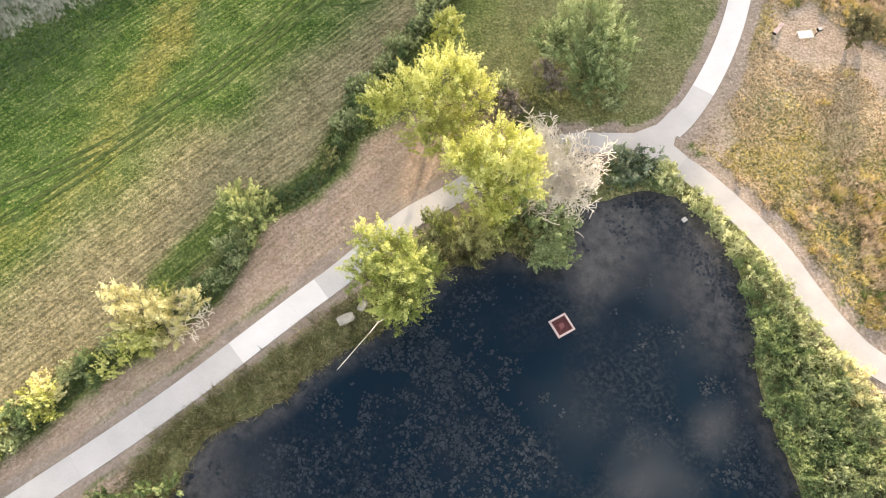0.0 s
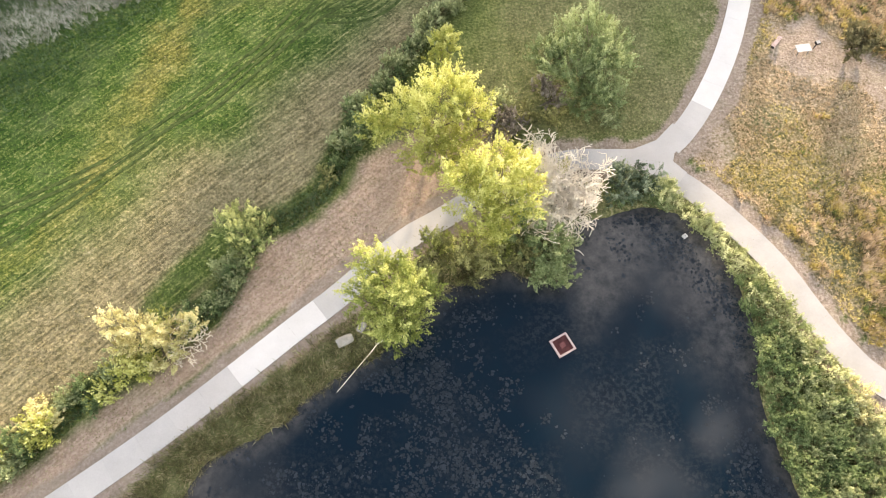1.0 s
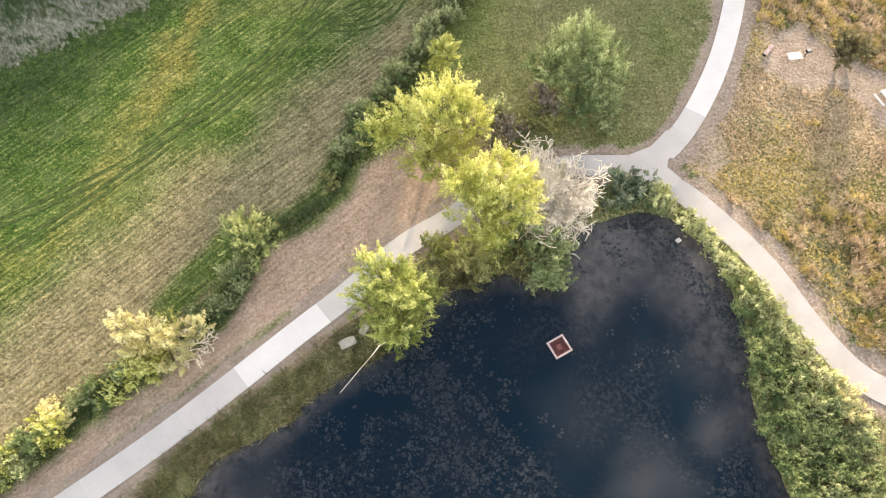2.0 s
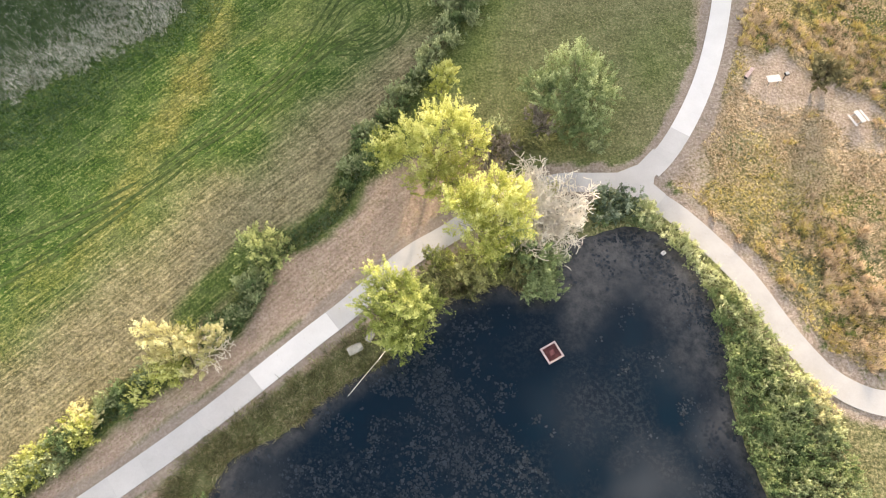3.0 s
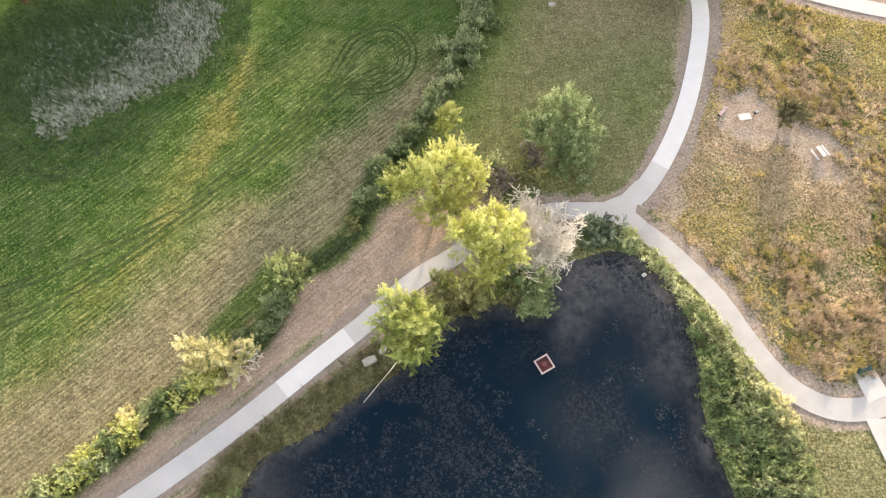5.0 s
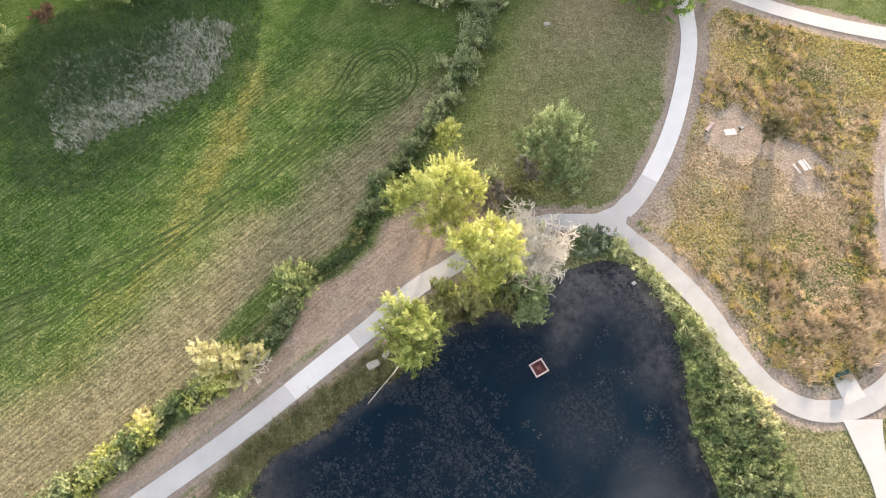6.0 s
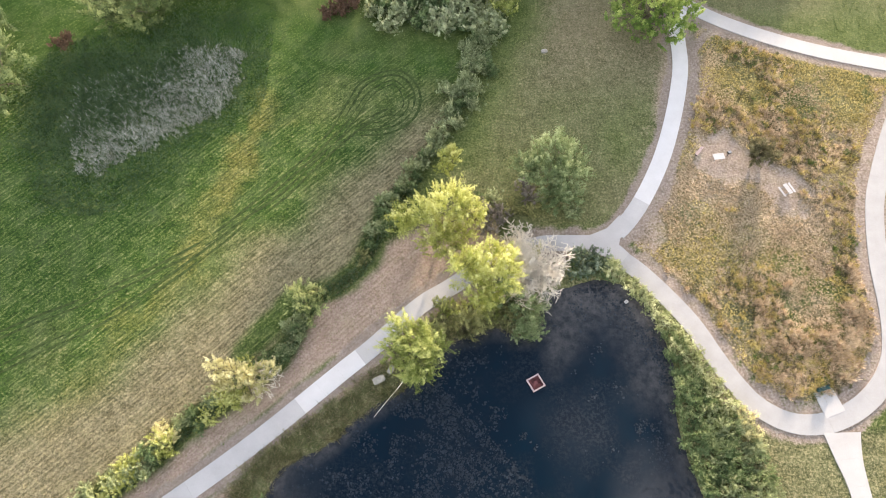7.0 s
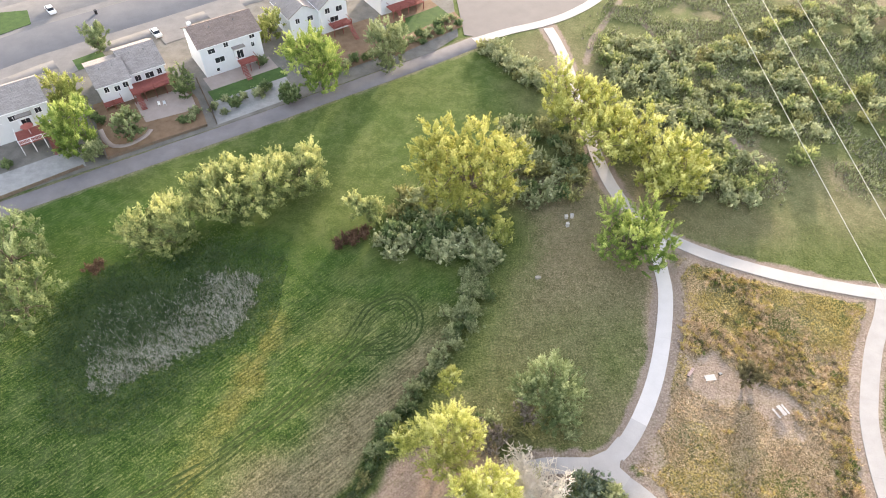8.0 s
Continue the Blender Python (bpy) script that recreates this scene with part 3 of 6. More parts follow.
# ---- paths ----
def slab_line(line, width, length, parent, material, z=0.06, thick=0.2):
    """Concrete slabs along a line, each one an object of its own with a narrow joint."""
    seg = np.r_[0, np.cumsum(np.linalg.norm(np.diff(line, axis=0), axis=1))]
    if not callable(width):
        w = width
        width = lambda s: w
    n = max(1, round(seg[-1] / length))
    for k in range(n):
        s = np.linspace(seg[-1] * k / n + 0.003, seg[-1] * (k + 1) / n - 0.003, 4)
        px, py = np.interp(s, seg, line[:, 0]), np.interp(s, seg, line[:, 1])
        tx, ty = np.interp(s + 0.4, seg, line[:, 0]) - np.interp(s - 0.4, seg, line[:, 0]), np.interp(s + 0.4, seg, line[:, 1]) - np.interp(s - 0.4, seg, line[:, 1])
        ln = np.hypot(tx, ty)
        nx, ny = -ty / ln, tx / ln
        bm = bmesh.new()
        rows = []
        for a, b, c, d, r in zip(px, py, nx, ny, s):
            h = width(r) / 2
            rows.append([bm.verts.new((a + e * c * h, b + e * d * h, q)) for e, q in ((1, z - thick), (1, z), (-1, z), (-1, z - thick))])
        for r0, r1 in zip(rows[:-1], rows[1:]):
            for j in range(3):
                bm.faces.new((r0[j], r1[j], r1[j + 1], r0[j + 1]))
        bm.faces.new(rows[0])
        bm.faces.new(rows[-1][::-1])
        mat = material(px.mean(), py.mean()) if callable(material) else material
        part("slab", bm, mat, parent)


def path_thing(name, label):
    return tagged(new(name), label, "path", kind="structure")


def west_tint(x, y):
    return FRESH_OR_LIT_CONCRETE if -18.0 < x < -11.4 else CONCRETE


west_path = path_thing("path_west", "pale concrete footpath with a whiter patch, beside the pond")
slab_line(LINE_A, 2.45, 3.2, west_path, west_tint)
pond_path = path_thing("path_pond", "pale concrete footpath curving round the pond and meadow")
slab_line(LINE_B[3:], 2.6, 3.2, pond_path, SUN_DIMMED_CONCRETE, 0.064)
north_path = path_thing("path_north", "pale concrete footpath between short grass and dry meadow")
slab_line(LINE_C[2:], 2.45, 3.2, north_path, lambda x, y: FRESH_OR_LIT_CONCRETE if y > 43 else CONCRETE, 0.068)
far_path = path_thing("path_far", "pale concrete footpath passing under yellow trees")
slab_line(LINE_D, 2.6, 3.2, far_path, CONCRETE, 0.072)
south_path = path_thing("path_south", "pale concrete footpath leading off from the bench")
slab_line(LINE_G[1:], lambda s: 2.5 + 2.2 * max(0.0, 1 - s / 7.0) ** 1.5, 3.2, south_path, CONCRETE, 0.076)
alley = path_thing("path_alley", "pale concrete path beside the paved lot")
slab_line(ALLEY, 2.8, 4.0, alley, CONCRETE, 0.08)


def flat_slab(name, outline, z, thick, material, parent=None, label=""):
    """A slab with a free outline."""
    bm = bmesh.new()
    face = bm.faces.new([bm.verts.new((x, y, z - thick)) for x, y in outline])
    if face.calc_area() and sum((b[0] - a[0]) * (b[1] + a[1]) for a, b in zip(outline, outline[1:] + outline[:1])) > 0:
        face.normal_flip()
    top = bmesh.ops.extrude_face_region(bm, geom=[face])
    bmesh.ops.translate(bm, vec=(0, 0, thick), verts=[v for v in top["geom"] if isinstance(v, bmesh.types.BMVert)])
    bmesh.ops.recalc_face_normals(bm, faces=bm.faces)
    return part(name, bm, material, parent, label)


flat_slab("slab", [(20.2, 36.35), (24.4, 34.6), (25.6, 36.0), (24.35, 37.35), (24.6, 38.3), (26.9, 40.4), (24.9, 42.0), (22.9, 39.9), (20.2, 38.75)], 0.084, 0.2, CONCRETE, north_path)
bench_pad = path_thing("path_bench_pad", "pale concrete pad before the bench")
flat_slab("slab", [(47.0, 16.5), (49.5, 17.2), (50.5, 14.3), (47.9, 13.3)], 0.08, 0.2, CONCRETE, bench_pad)

ASPHALT = plain_material("worn_gravel", (0.14, 0.132, 0.133), (0.225, 0.212, 0.213), 0.25, 0.95, 0.3)
STREET = plain_material("street_asphalt", (0.11, 0.115, 0.128), (0.15, 0.155, 0.168), 0.2, 0.9, 0.15)
PAVING = plain_material("pale_paving", (0.16, 0.153, 0.148), (0.235, 0.225, 0.216), 0.3, 0.9, 0.1)


def ribbon(name, line, width, z, material, label):
    d = np.gradient(line, axis=0)
    d /= np.linalg.norm(d, axis=1)[:, None]
    side = np.stack([-d[:, 1], d[:, 0]], 1)
    cols = [line + side * width * e for e in (-0.5, -0.46, 0.46, 0.5)]
    rag = 0.35 * (rough(cols[0][:, 0], cols[0][:, 1], 4, 41) - 0.5)[:, None]
    cols[0], cols[3] = cols[0] + side * rag, cols[3] - side * rag
    heights = (-0.08, z, z + 0.02, -0.08)
    verts = np.concatenate([np.column_stack([c, np.full(len(c), h)]) for c, h in zip(cols, heights)])
    n = len(line)
    quads = [(j * n + i, j * n + i + 1, (j + 1) * n + i + 1, (j + 1) * n + i) for j in range(3) for i in range(n - 1)]
    me = raw_mesh(name, verts, np.array(quads)[:, ::-1])
    return tagged(part(name, me, material), label, "road", kind="structure")


ribbon("road_gravel", ROAD, 4.9, 0.05, ASPHALT, "grey gravel lane behind the back yards")


def wheel_tracks():
    """Pressed wheel lines in the field grass, with gaps where the grass stood up again."""
    n = Nodes("pressed_grass", 0.95)
    n.bsdf.inputs["Specular IOR Level"].default_value = 0.08
    n.color(n.ramp(n.grain(1.6, 5.0, 0.7), (0.38, (0.024, 0.040, 0.012)), (0.62, (0.070, 0.095, 0.03))))
    for k, (line, gauge, strong) in enumerate(((TRACK_1, 0.46, 1.0), (TRACK_2, 0.46, 1.0), (TRACK_3, 0.4, 0.6))):
        lift = 0.004 + 0.004 * k
        fine = catmull(line[::3], 0.4)
        d = np.gradient(fine, axis=0)
        d /= np.linalg.norm(d, axis=1)[:, None]
        side = np.stack([-d[:, 1], d[:, 0]], 1)
        for off in (-gauge, gauge):
            mid = fine + side * (off + 0.2 * (rough(fine[:, 0], fine[:, 1], 5, 47)[:, None] - 0.5))
            w = strong * 0.2 * smooth(0.16, 0.55, rough(mid[:, 0] + 9 * off, mid[:, 1], 3.0, 49))[:, None]
            fray = 0.08 * (np.random.RandomState(57).rand(len(mid), 2) - 0.5) * (w > 0.03)
            verts = np.concatenate([np.column_stack([mid + side * (w + fray[:, :1]), np.full(len(mid), lift)]), np.column_stack([mid - side * (w + fray[:, 1:]), np.full(len(mid), lift)])])
            m = len(mid)
            quads = [(i, m + i, m + i + 1, i + 1) for i in range(m - 1) if w[i, 0] + w[i + 1, 0] > 0.01]
            tagged(part("wheel_track", raw_mesh("wheel_track", verts, np.array(quads)), n.mat), "dark pressed wheel line in the mown field", "track", kind="structure")


wheel_tracks()


# ---- foliage ----
def leaf_cloud(lobes, leaves, size, seed, clump=0.55, droop=0.0):
    """Leaves in slim sprays that fan out and up through a few lobes (x, y, z, rx, rz): vertices, quads and how lit each
    corner is painted.
    """
    rs = np.random.RandomState(seed)
    unit = lambda v: v / (np.linalg.norm(v, axis=1)[:, None] + 1e-9)
    lobes = np.array(lobes, float)
    area = lobes[:, 3] * (lobes[:, 3] + lobes[:, 4])
    big = leaves > 6000
    n = max(24, leaves // (120 if big else 44))
    which = rs.choice(len(lobes), n, p=area / area.sum())
    d = rs.normal(size=(n, 3))
    d[:, 2] = np.where(d[:, 2] < -0.5, -d[:, 2], d[:, 2])
    d = unit(d)
    hollow = np.sin(3.1 * d[:, 0] + 1.7 * which + seed) + np.sin(3.7 * d[:, 1] - 2.3 * which) + np.sin(2.9 * d[:, 2] + 4.1 * which + 0.5 * seed)
    low = hollow < -0.9
    d[low] = unit(d[low] + 0.9 * rs.normal(size=(low.sum(), 3)))
    lob = lobes[which]
    reach = rs.uniform(0.0, 1.0, n) ** 0.6 * 0.85 + 0.32
    centre = lob[:, :3] + d * np.stack([lob[:, 3], lob[:, 3], lob[:, 4]], 1) * reach[:, None]
    axis = unit(0.75 * d + np.array([0, 0, 0.7]) + 0.32 * rs.normal(size=(n, 3)))
    long, wide = clump * rs.uniform(0.8, 2.1, n) * (1.0 if big else 0.8), clump * rs.uniform(0.22, 0.6, n)
    pick = rs.randint(0, n, leaves)
    s = rs.uniform(-1, 1, leaves)
    e = rs.normal(size=(leaves, 3))
    e = unit(e - (e * axis[pick]).sum(1)[:, None] * axis[pick])
    girth = np.sqrt(1 - s * s) * (1 - 0.45 * s) * rs.uniform(0.25, 1.15, leaves)
    at = centre[pick] + axis[pick] * (long[pick] * s * 0.8)[:, None] + e * (wide[pick] * girth)[:, None]
    stray = rs.rand(leaves) < 0.16
    at[stray] += rs.normal(size=(stray.sum(), 3)) * min(clump, 0.8) * 0.45
    at[:, 2] = np.maximum(at[:, 2] - droop * rs.uniform(0, 0.8, leaves), 0.06)
    nrm = unit(0.5 * e + 0.5 * d[pick] + 0.5 * rs.normal(size=(leaves, 3)) + np.array([0, 0, 0.3]))
    t = unit(np.cross(nrm, rs.normal(size=(leaves, 3))) + 0.8 * axis[pick])
    b = np.cross(nrm, t)
    ln = (size * rs.uniform(0.6, 1.4, leaves))[:, None]
    wd = ln * rs.uniform(0.4, 0.7, leaves)[:, None]
    v = np.stack([at - t * ln * 0.5, at + b * wd * 0.5 - nrm * ln * 0.06, at + t * ln * 0.5, at - b * wd * 0.5 - nrm * ln * 0.06], 1)
    # Light from above goes into the colour: upper, outer and tip leaves paler.
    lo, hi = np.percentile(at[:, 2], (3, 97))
    lit_tone = np.clip(0.24 * (s * 0.5 + 0.5) + 0.30 * (at[:, 2] - lo) / (hi - lo) + 0.16 * (reach[pick] - 0.32) / 0.85 + 0.30 * rs.rand(n)[pick], 0, 1)
    return v.reshape(-1, 3), np.arange(leaves * 4).reshape(-1, 4), np.repeat(lit_tone, 4)


def limb_line(a, b, r0, r1, seed, bend=0.12, n=5):
    rs = np.random.RandomState(seed)
    a, b = np.array(a, float), np.array(b, float)
    s = np.linspace(0, 1, n)[:, None]
    ln = np.linalg.norm(b - a)
    off = rs.normal(size=(1, 3)) * bend * ln * np.sin(s * math.pi) + np.cumsum(rs.normal(size=(n, 3)), 0) * 0.02 * ln
    return a + (b - a) * s + off * (s > 0), np.linspace(r0, r1, n)


def plant(name, x, y, lobes, leaf, leaves, size, label, category, seed, clump=0.55, trunk=0.16, droop=0.0, group="", stems=1, grow=(1.0, 1.0)):
    """A tree or shrub: trunk or stems, limbs up into each lobe, and a crown of leaves. Lobes are from the foot of the plant."""
    thing = tagged(new(name), label, category, group)
    thing.location = (x, y, -0.03)
    g, up = grow
    lobes = [(a * g, b * g, c * up, d * g, e * (g + up) / 2) for a, b, c, d, e in lobes]
    fork = np.array([np.mean([q[0] for q in lobes]) * 0.4, np.mean([q[1] for q in lobes]) * 0.4, 0.55 * np.mean([q[2] for q in lobes])])
    if stems == 1:
        v, f = tubes([limb_line((0, 0, -0.1), fork, trunk, trunk * 0.65, seed + 5)], 7)
        part("trunk", raw_mesh("trunk", v, f), BARK, thing)
        start = [fork] * len(lobes)
    else:
        start = [np.array((q[0] * 0.12, q[1] * 0.12, 0.0)) for q in lobes]
    for k, (lobe, s) in enumerate(zip(lobes, start)):
        top = np.array(lobe[:3]) + np.array((0, 0, lobe[4] * 0.4))
        lines = [limb_line(s, top, trunk * 0.55, trunk * 0.12, seed + 11 + k)]
        rs = np.random.RandomState(seed + 70 + k)
        mid = lines[0][0]
        for j in range(4):
            o = rs.normal(size=3)
            o /= np.linalg.norm(o)
            lines.append(limb_line(mid[rs.randint(2, 4)], np.array(lobe[:3]) + o * np.array([lobe[3], lobe[3], lobe[4]]) * 0.85, trunk * 0.25, trunk * 0.06, seed + 31 * k + j, 0.1, 4))
        v, f = tubes(lines, 4)
        part("limb" if stems == 1 else "stem", raw_mesh("limb", v, f), BARK, thing)
    v, f, lit_tone = leaf_cloud(lobes, leaves, size, seed, clump, droop)
    part("crown", raw_mesh("crown", v, f, lit_tone), LEAF[leaf], thing)
    return thing


def lobes_round(r, h, n, seed, base=0.3, squash=1.0):
    """Lobes that fill a crown of radius r and height h."""
    rs = np.random.RandomState(seed)
    out = [(0, 0, h * (0.5 + base * 0.35), r * 0.62, h * (0.5 - base * 0.35))]
    for k in range(n):
        a = 2 * math.pi * (k + rs.uniform(0, 0.6)) / n
        q = rs.uniform(0.45, 0.82) * r
        s = rs.uniform(0.34, 0.52) * r
        out.append((math.cos(a) * q, math.sin(a) * q * squash, h * rs.uniform(0.32 + base * 0.4, 0.78), s, s * rs.uniform(0.75, 1.1) * h / (1.6 * r) + 0.25 * s))
    for k in range(n // 2 + 2 if h > 4 else 0):
        a = 2 * math.pi * (k + rs.uniform(0, 0.5)) / (n // 2 + 2)
        s = rs.uniform(0.36, 0.46) * r
        out.append((math.cos(a) * 0.52 * r, math.sin(a) * 0.52 * r * squash, h * rs.uniform(0.2, 0.3), s, h * 0.2))
    return out


# Trees round the pond.
plant("tree", -1.2, 38.4, [(-4.3, 0.2, 3.4, 2.0, 1.8), (-1.6, 0.6, 4.3, 2.4, 2.4), (1.6, 1.3, 5.2, 2.5, 2.7), (4.2, 0.8, 4.4, 2.0, 2.2), (0.4, -1.4, 2.8, 2.6, 1.9), (3.0, -1.2, 2.6, 1.9, 1.6), (2.8, 3.0, 5.0, 1.4, 1.7)],
      "yellow", 52000, 0.18, "broad tree with bright yellow autumn leaves beside the ditch", "tree", 101, 0.75, 0.2, grow=(1.06, 1.45))
plant("tree", 0.3, 49.0, [(0, 0, 2.6, 1.3, 1.6), (0.6, 0.5, 3.3, 0.9, 1.0), (-0.6, -0.3, 1.7, 1.0, 1.0)], "yellow", 10000, 0.17, "small yellow-leaved tree beside the ditch thicket", "tree", 102, 0.4, 0.09, grow=(1.15, 1.4))
plant("tree", 4.6, 30.2, [(-1.6, 0.4, 6.2, 1.7, 2.0), (0.6, 0.8, 6.6, 2.2, 2.4), (1.9, -0.3, 4.8, 2.0, 2.2), (-0.8, -1.0, 4.2, 2.2, 2.2), (-2.3, 1.6, 4.4, 1.4, 1.7), (1.0, -2.0, 2.9, 1.6, 1.5), (2.6, 1.6, 5.4, 1.5, 1.7)],
      "yellow", 48000, 0.18, "tall yellow-leaved tree on the pond bank over the path", "tree", 103, 0.7, 0.2, grow=(1.2, 1.3))
plant("tree", -4.4, 20.6, [(-0.8, 1.5, 5.6, 1.5, 1.7), (1.0, 0.6, 5.2, 1.9, 2.0), (-1.8, 0.1, 3.6, 1.7, 1.6), (0.6, -1.0, 3.2, 2.1, 1.8), (2.4, 0.2, 3.7, 1.5, 1.6), (0.4, -1.9, 2.0, 1.6, 1.2)],
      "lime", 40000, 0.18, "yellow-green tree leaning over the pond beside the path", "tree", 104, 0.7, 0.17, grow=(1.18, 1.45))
plant("shrub", 1.9, 26.2, [(-1.6, 0, 1.5, 1.5, 1.1), (0.6, 0.2, 1.8, 1.6, 1.3), (2.2, -0.4, 1.3, 1.3, 1.0), (0.4, -1.4, 0.9, 1.4, 0.8)], "olive", 12000, 0.18, "olive green shrub overhanging the pond", "shrub", 105, 0.6, 0.07, 0.3, "", 4, (1.35, 1.5))
plant("shrub", 9.2, 27.2, [(-0.8, 1.2, 2.2, 1.6, 1.5), (1.2, 0.4, 1.7, 1.5, 1.3), (0.4, -1.2, 1.2, 1.6, 1.0), (1.8, -2.2, 0.7, 1.2, 0.7), (-1.6, 2.4, 2.6, 1.3, 1.3)], "sage", 12000, 0.18, "green shrub drooping into the pond", "shrub", 106, 0.6, 0.08, 0.35, "", 4, (1.25, 1.3))
for sx, sy, leaf, seed in ((4.4, 25.7, "olive", 112), (5.6, 27.4, "lime", 113), (7.8, 26.6, "olive", 114), (11.2, 25.6, "sage", 115), (12.4, 28.4, "grey", 116), (10.6, 24.6, "sage", 118), (-1.0, 24.0, "olive", 119), (0.2, 27.6, "lime", 120)):
    plant("shrub", sx, sy, lobes_round(1.7, 2.0, 4, seed, 0.0), leaf, 4600, 0.17, "leafy shrub drooping over the pond edge", "shrub", seed, 0.42, 0.05, 0.2, "", 4)
plant("tree", 14.8, 46.2, [(0.6, 2.6, 3.8, 2.3, 2.1), (-0.9, 0.2, 3.0, 2.3, 2.0), (1.9, 0.3, 3.1, 2.1, 1.9), (-2.3, 1.6, 2.4, 1.7, 1.6), (0.3, -1.6, 1.9, 1.9, 1.4), (2.4, -1.8, 1.6, 1.4, 1.2), (2.6, 2.4, 2.6, 1.6, 1.5)],
      "sage", 56000, 0.18, "round green tree with several lobes on short grass", "tree", 107, 0.65, 0.16, grow=(1.3, 1.3))
plant("shrub", 11.9, 44.6, [(0, 0, 1.0, 1.6, 0.9), (-0.7, 1.5, 0.9, 1.3, 0.8), (1.3, -0.7, 0.8, 1.1, 0.7)], "dusk", 6500, 0.18, "grey-brown half-bare shrub beside the green tree", "shrub", 108, 0.4, 0.05, 0, "", 2)
plant("tree", -25.2, 17.9, [(-2.9, 0.7, 2.7, 1.5, 1.4), (-1.2, 0.2, 2.6, 1.7, 1.6), (1.0, -0.1, 2.3, 1.6, 1.5), (2.5, 0.9, 2.4, 1.3, 1.2), (0.6, -1.4, 1.2, 1.4, 1.0), (-2.6, -0.8, 1.4, 1.2, 1.0)],
      "straw", 19000, 0.17, "pale straw-yellow tree with thinning leaves", "tree", 109, 0.5, 0.12, grow=(1.12, 1.25))
plant("tree", -18.3, 27.8, [(-0.8, 0.3, 2.2, 1.5, 1.4), (0.9, -0.1, 1.9, 1.3, 1.2), (-0.3, 1.1, 2.5, 1.1, 1.1), (0.2, -1.0, 1.2, 1.2, 0.9)], "willow", 14000, 0.17, "small pale green tree beside the ditch", "tree", 110, 0.5, 0.1, grow=(1.3, 1.4))
plant("shrub", -24.9, 1.6, [(-2.6, 0.4, 0.9, 1.4, 0.8), (0.2, 0.6, 1.1, 1.5, 1.0), (2.4, 0.9, 1.2, 1.5, 1.0), (1.4, -1.2, 0.9, 1.5, 0.8)], "green", 4200, 0.3, "green shrub beside a fallen dead branch on the bank", "shrub", 111, 0.5, 0.07, 0, "", 4)

# Large trees to the north.
plant("tree", -38.5, 87.6, lobes_round(8.2, 8.6, 7, 201, 0.2, 0.7) + [(-6.0, -2.0, 3.8, 3.4, 3.0), (5.6, 0.4, 4.4, 3.6, 3.4)], "willow", 64000, 0.34, "large pale green willow with yellow tips", "tree", 201, 0.95, 0.3, 0.3, grow=(1.0, 1.35))
plant("tree", -51.0, 78.8, lobes_round(6.6, 7.0, 6, 202, 0.2, 0.75), "willow", 40000, 0.36, "pale yellow-green willow in tall grass", "tree", 202, 0.95, 0.26, 0.3, grow=(1.08, 1.3))
plant("tree", -28.0, 93.0, lobes_round(5.4, 7.4, 5, 203, 0.2), "willow", 24000, 0.36, "pale green willow behind another willow", "tree", 203, 0.95, 0.26, 0.3, grow=(1.05, 1.4))
plant("tree", -75.5, 73.0, lobes_round(7.2, 8.2, 6, 204, 0.2), "sage", 18000, 0.34, "broad green tree near the field edge", "tree", 204, 0.9, 0.28, grow=(1.1, 1.25))
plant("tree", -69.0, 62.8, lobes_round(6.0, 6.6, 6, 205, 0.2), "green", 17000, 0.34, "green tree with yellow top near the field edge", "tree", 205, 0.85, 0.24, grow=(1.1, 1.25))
plant("tree", 4.4, 89.0, lobes_round(9.0, 13.5, 8, 206, 0.25, 0.8) + [(-7.0, 0.5, 6.0, 2.6, 2.8), (7.2, 0.6, 6.8, 2.8, 3.2)], "honey", 60000, 0.36, "very large spreading tree with golden-green crown", "tree", 206, 0.95, 0.42, grow=(1.18, 1.4))
plant("tree", 27.6, 115.6, lobes_round(6.2, 10.5, 6, 207, 0.25), "yellow", 34000, 0.36, "tree with bright yellow autumn leaves beside the far path", "tree", 207, 0.85, 0.3, grow=(1.2, 1.0))
plant("tree", 34.6, 104.6, lobes_round(6.8, 10.5, 6, 208, 0.25), "yellow", 36000, 0.36, "large yellow-green tree beside the far path", "tree", 208, 0.85, 0.3, grow=(1.2, 1.0))
plant("tree", 43.6, 95.2, lobes_round(6.6, 10.0, 6, 209, 0.25), "yellow", 36000, 0.36, "large yellow tree among grey-green bushes", "tree", 209, 0.85, 0.3, grow=(1.2, 1.0))
plant("tree", 32.8, 76.6, lobes_round(6.6, 8.6, 6, 210, 0.25) + [(2.6, 3.8, 6.6, 2.4, 2.4), (-3.0, 3.2, 6.2, 2.6, 2.6)], "fresh", 46000, 0.3, "leafy green tree with yellow top over the path junction", "tree", 210, 0.65, 0.28, grow=(1.08, 1.15))
plant("shrub", 9.6, 79.8, [(0.5, 0.6, 3.0, 1.7, 2.0), (-1.0, -0.4, 2.2, 1.6, 1.5), (1.2, -0.8, 2.0, 1.4, 1.3)], "lime", 4200, 0.34, "yellow-green shrub at the thicket edge", "shrub", 211, 0.65, 0.09, 0, "", 3)
plant("shrub", -14.2, 84.8, [(-1.6, 0.6, 2.3, 1.9, 1.7), (1.2, -0.4, 1.8, 1.9, 1.5), (0.2, 1.8, 2.6, 1.6, 1.6), (-3.2, 1.6, 3.2, 1.7, 1.9)], "willow", 8600, 0.36, "pale green shrub at the thicket edge", "shrub", 212, 0.65, 0.09, 0, "", 3)


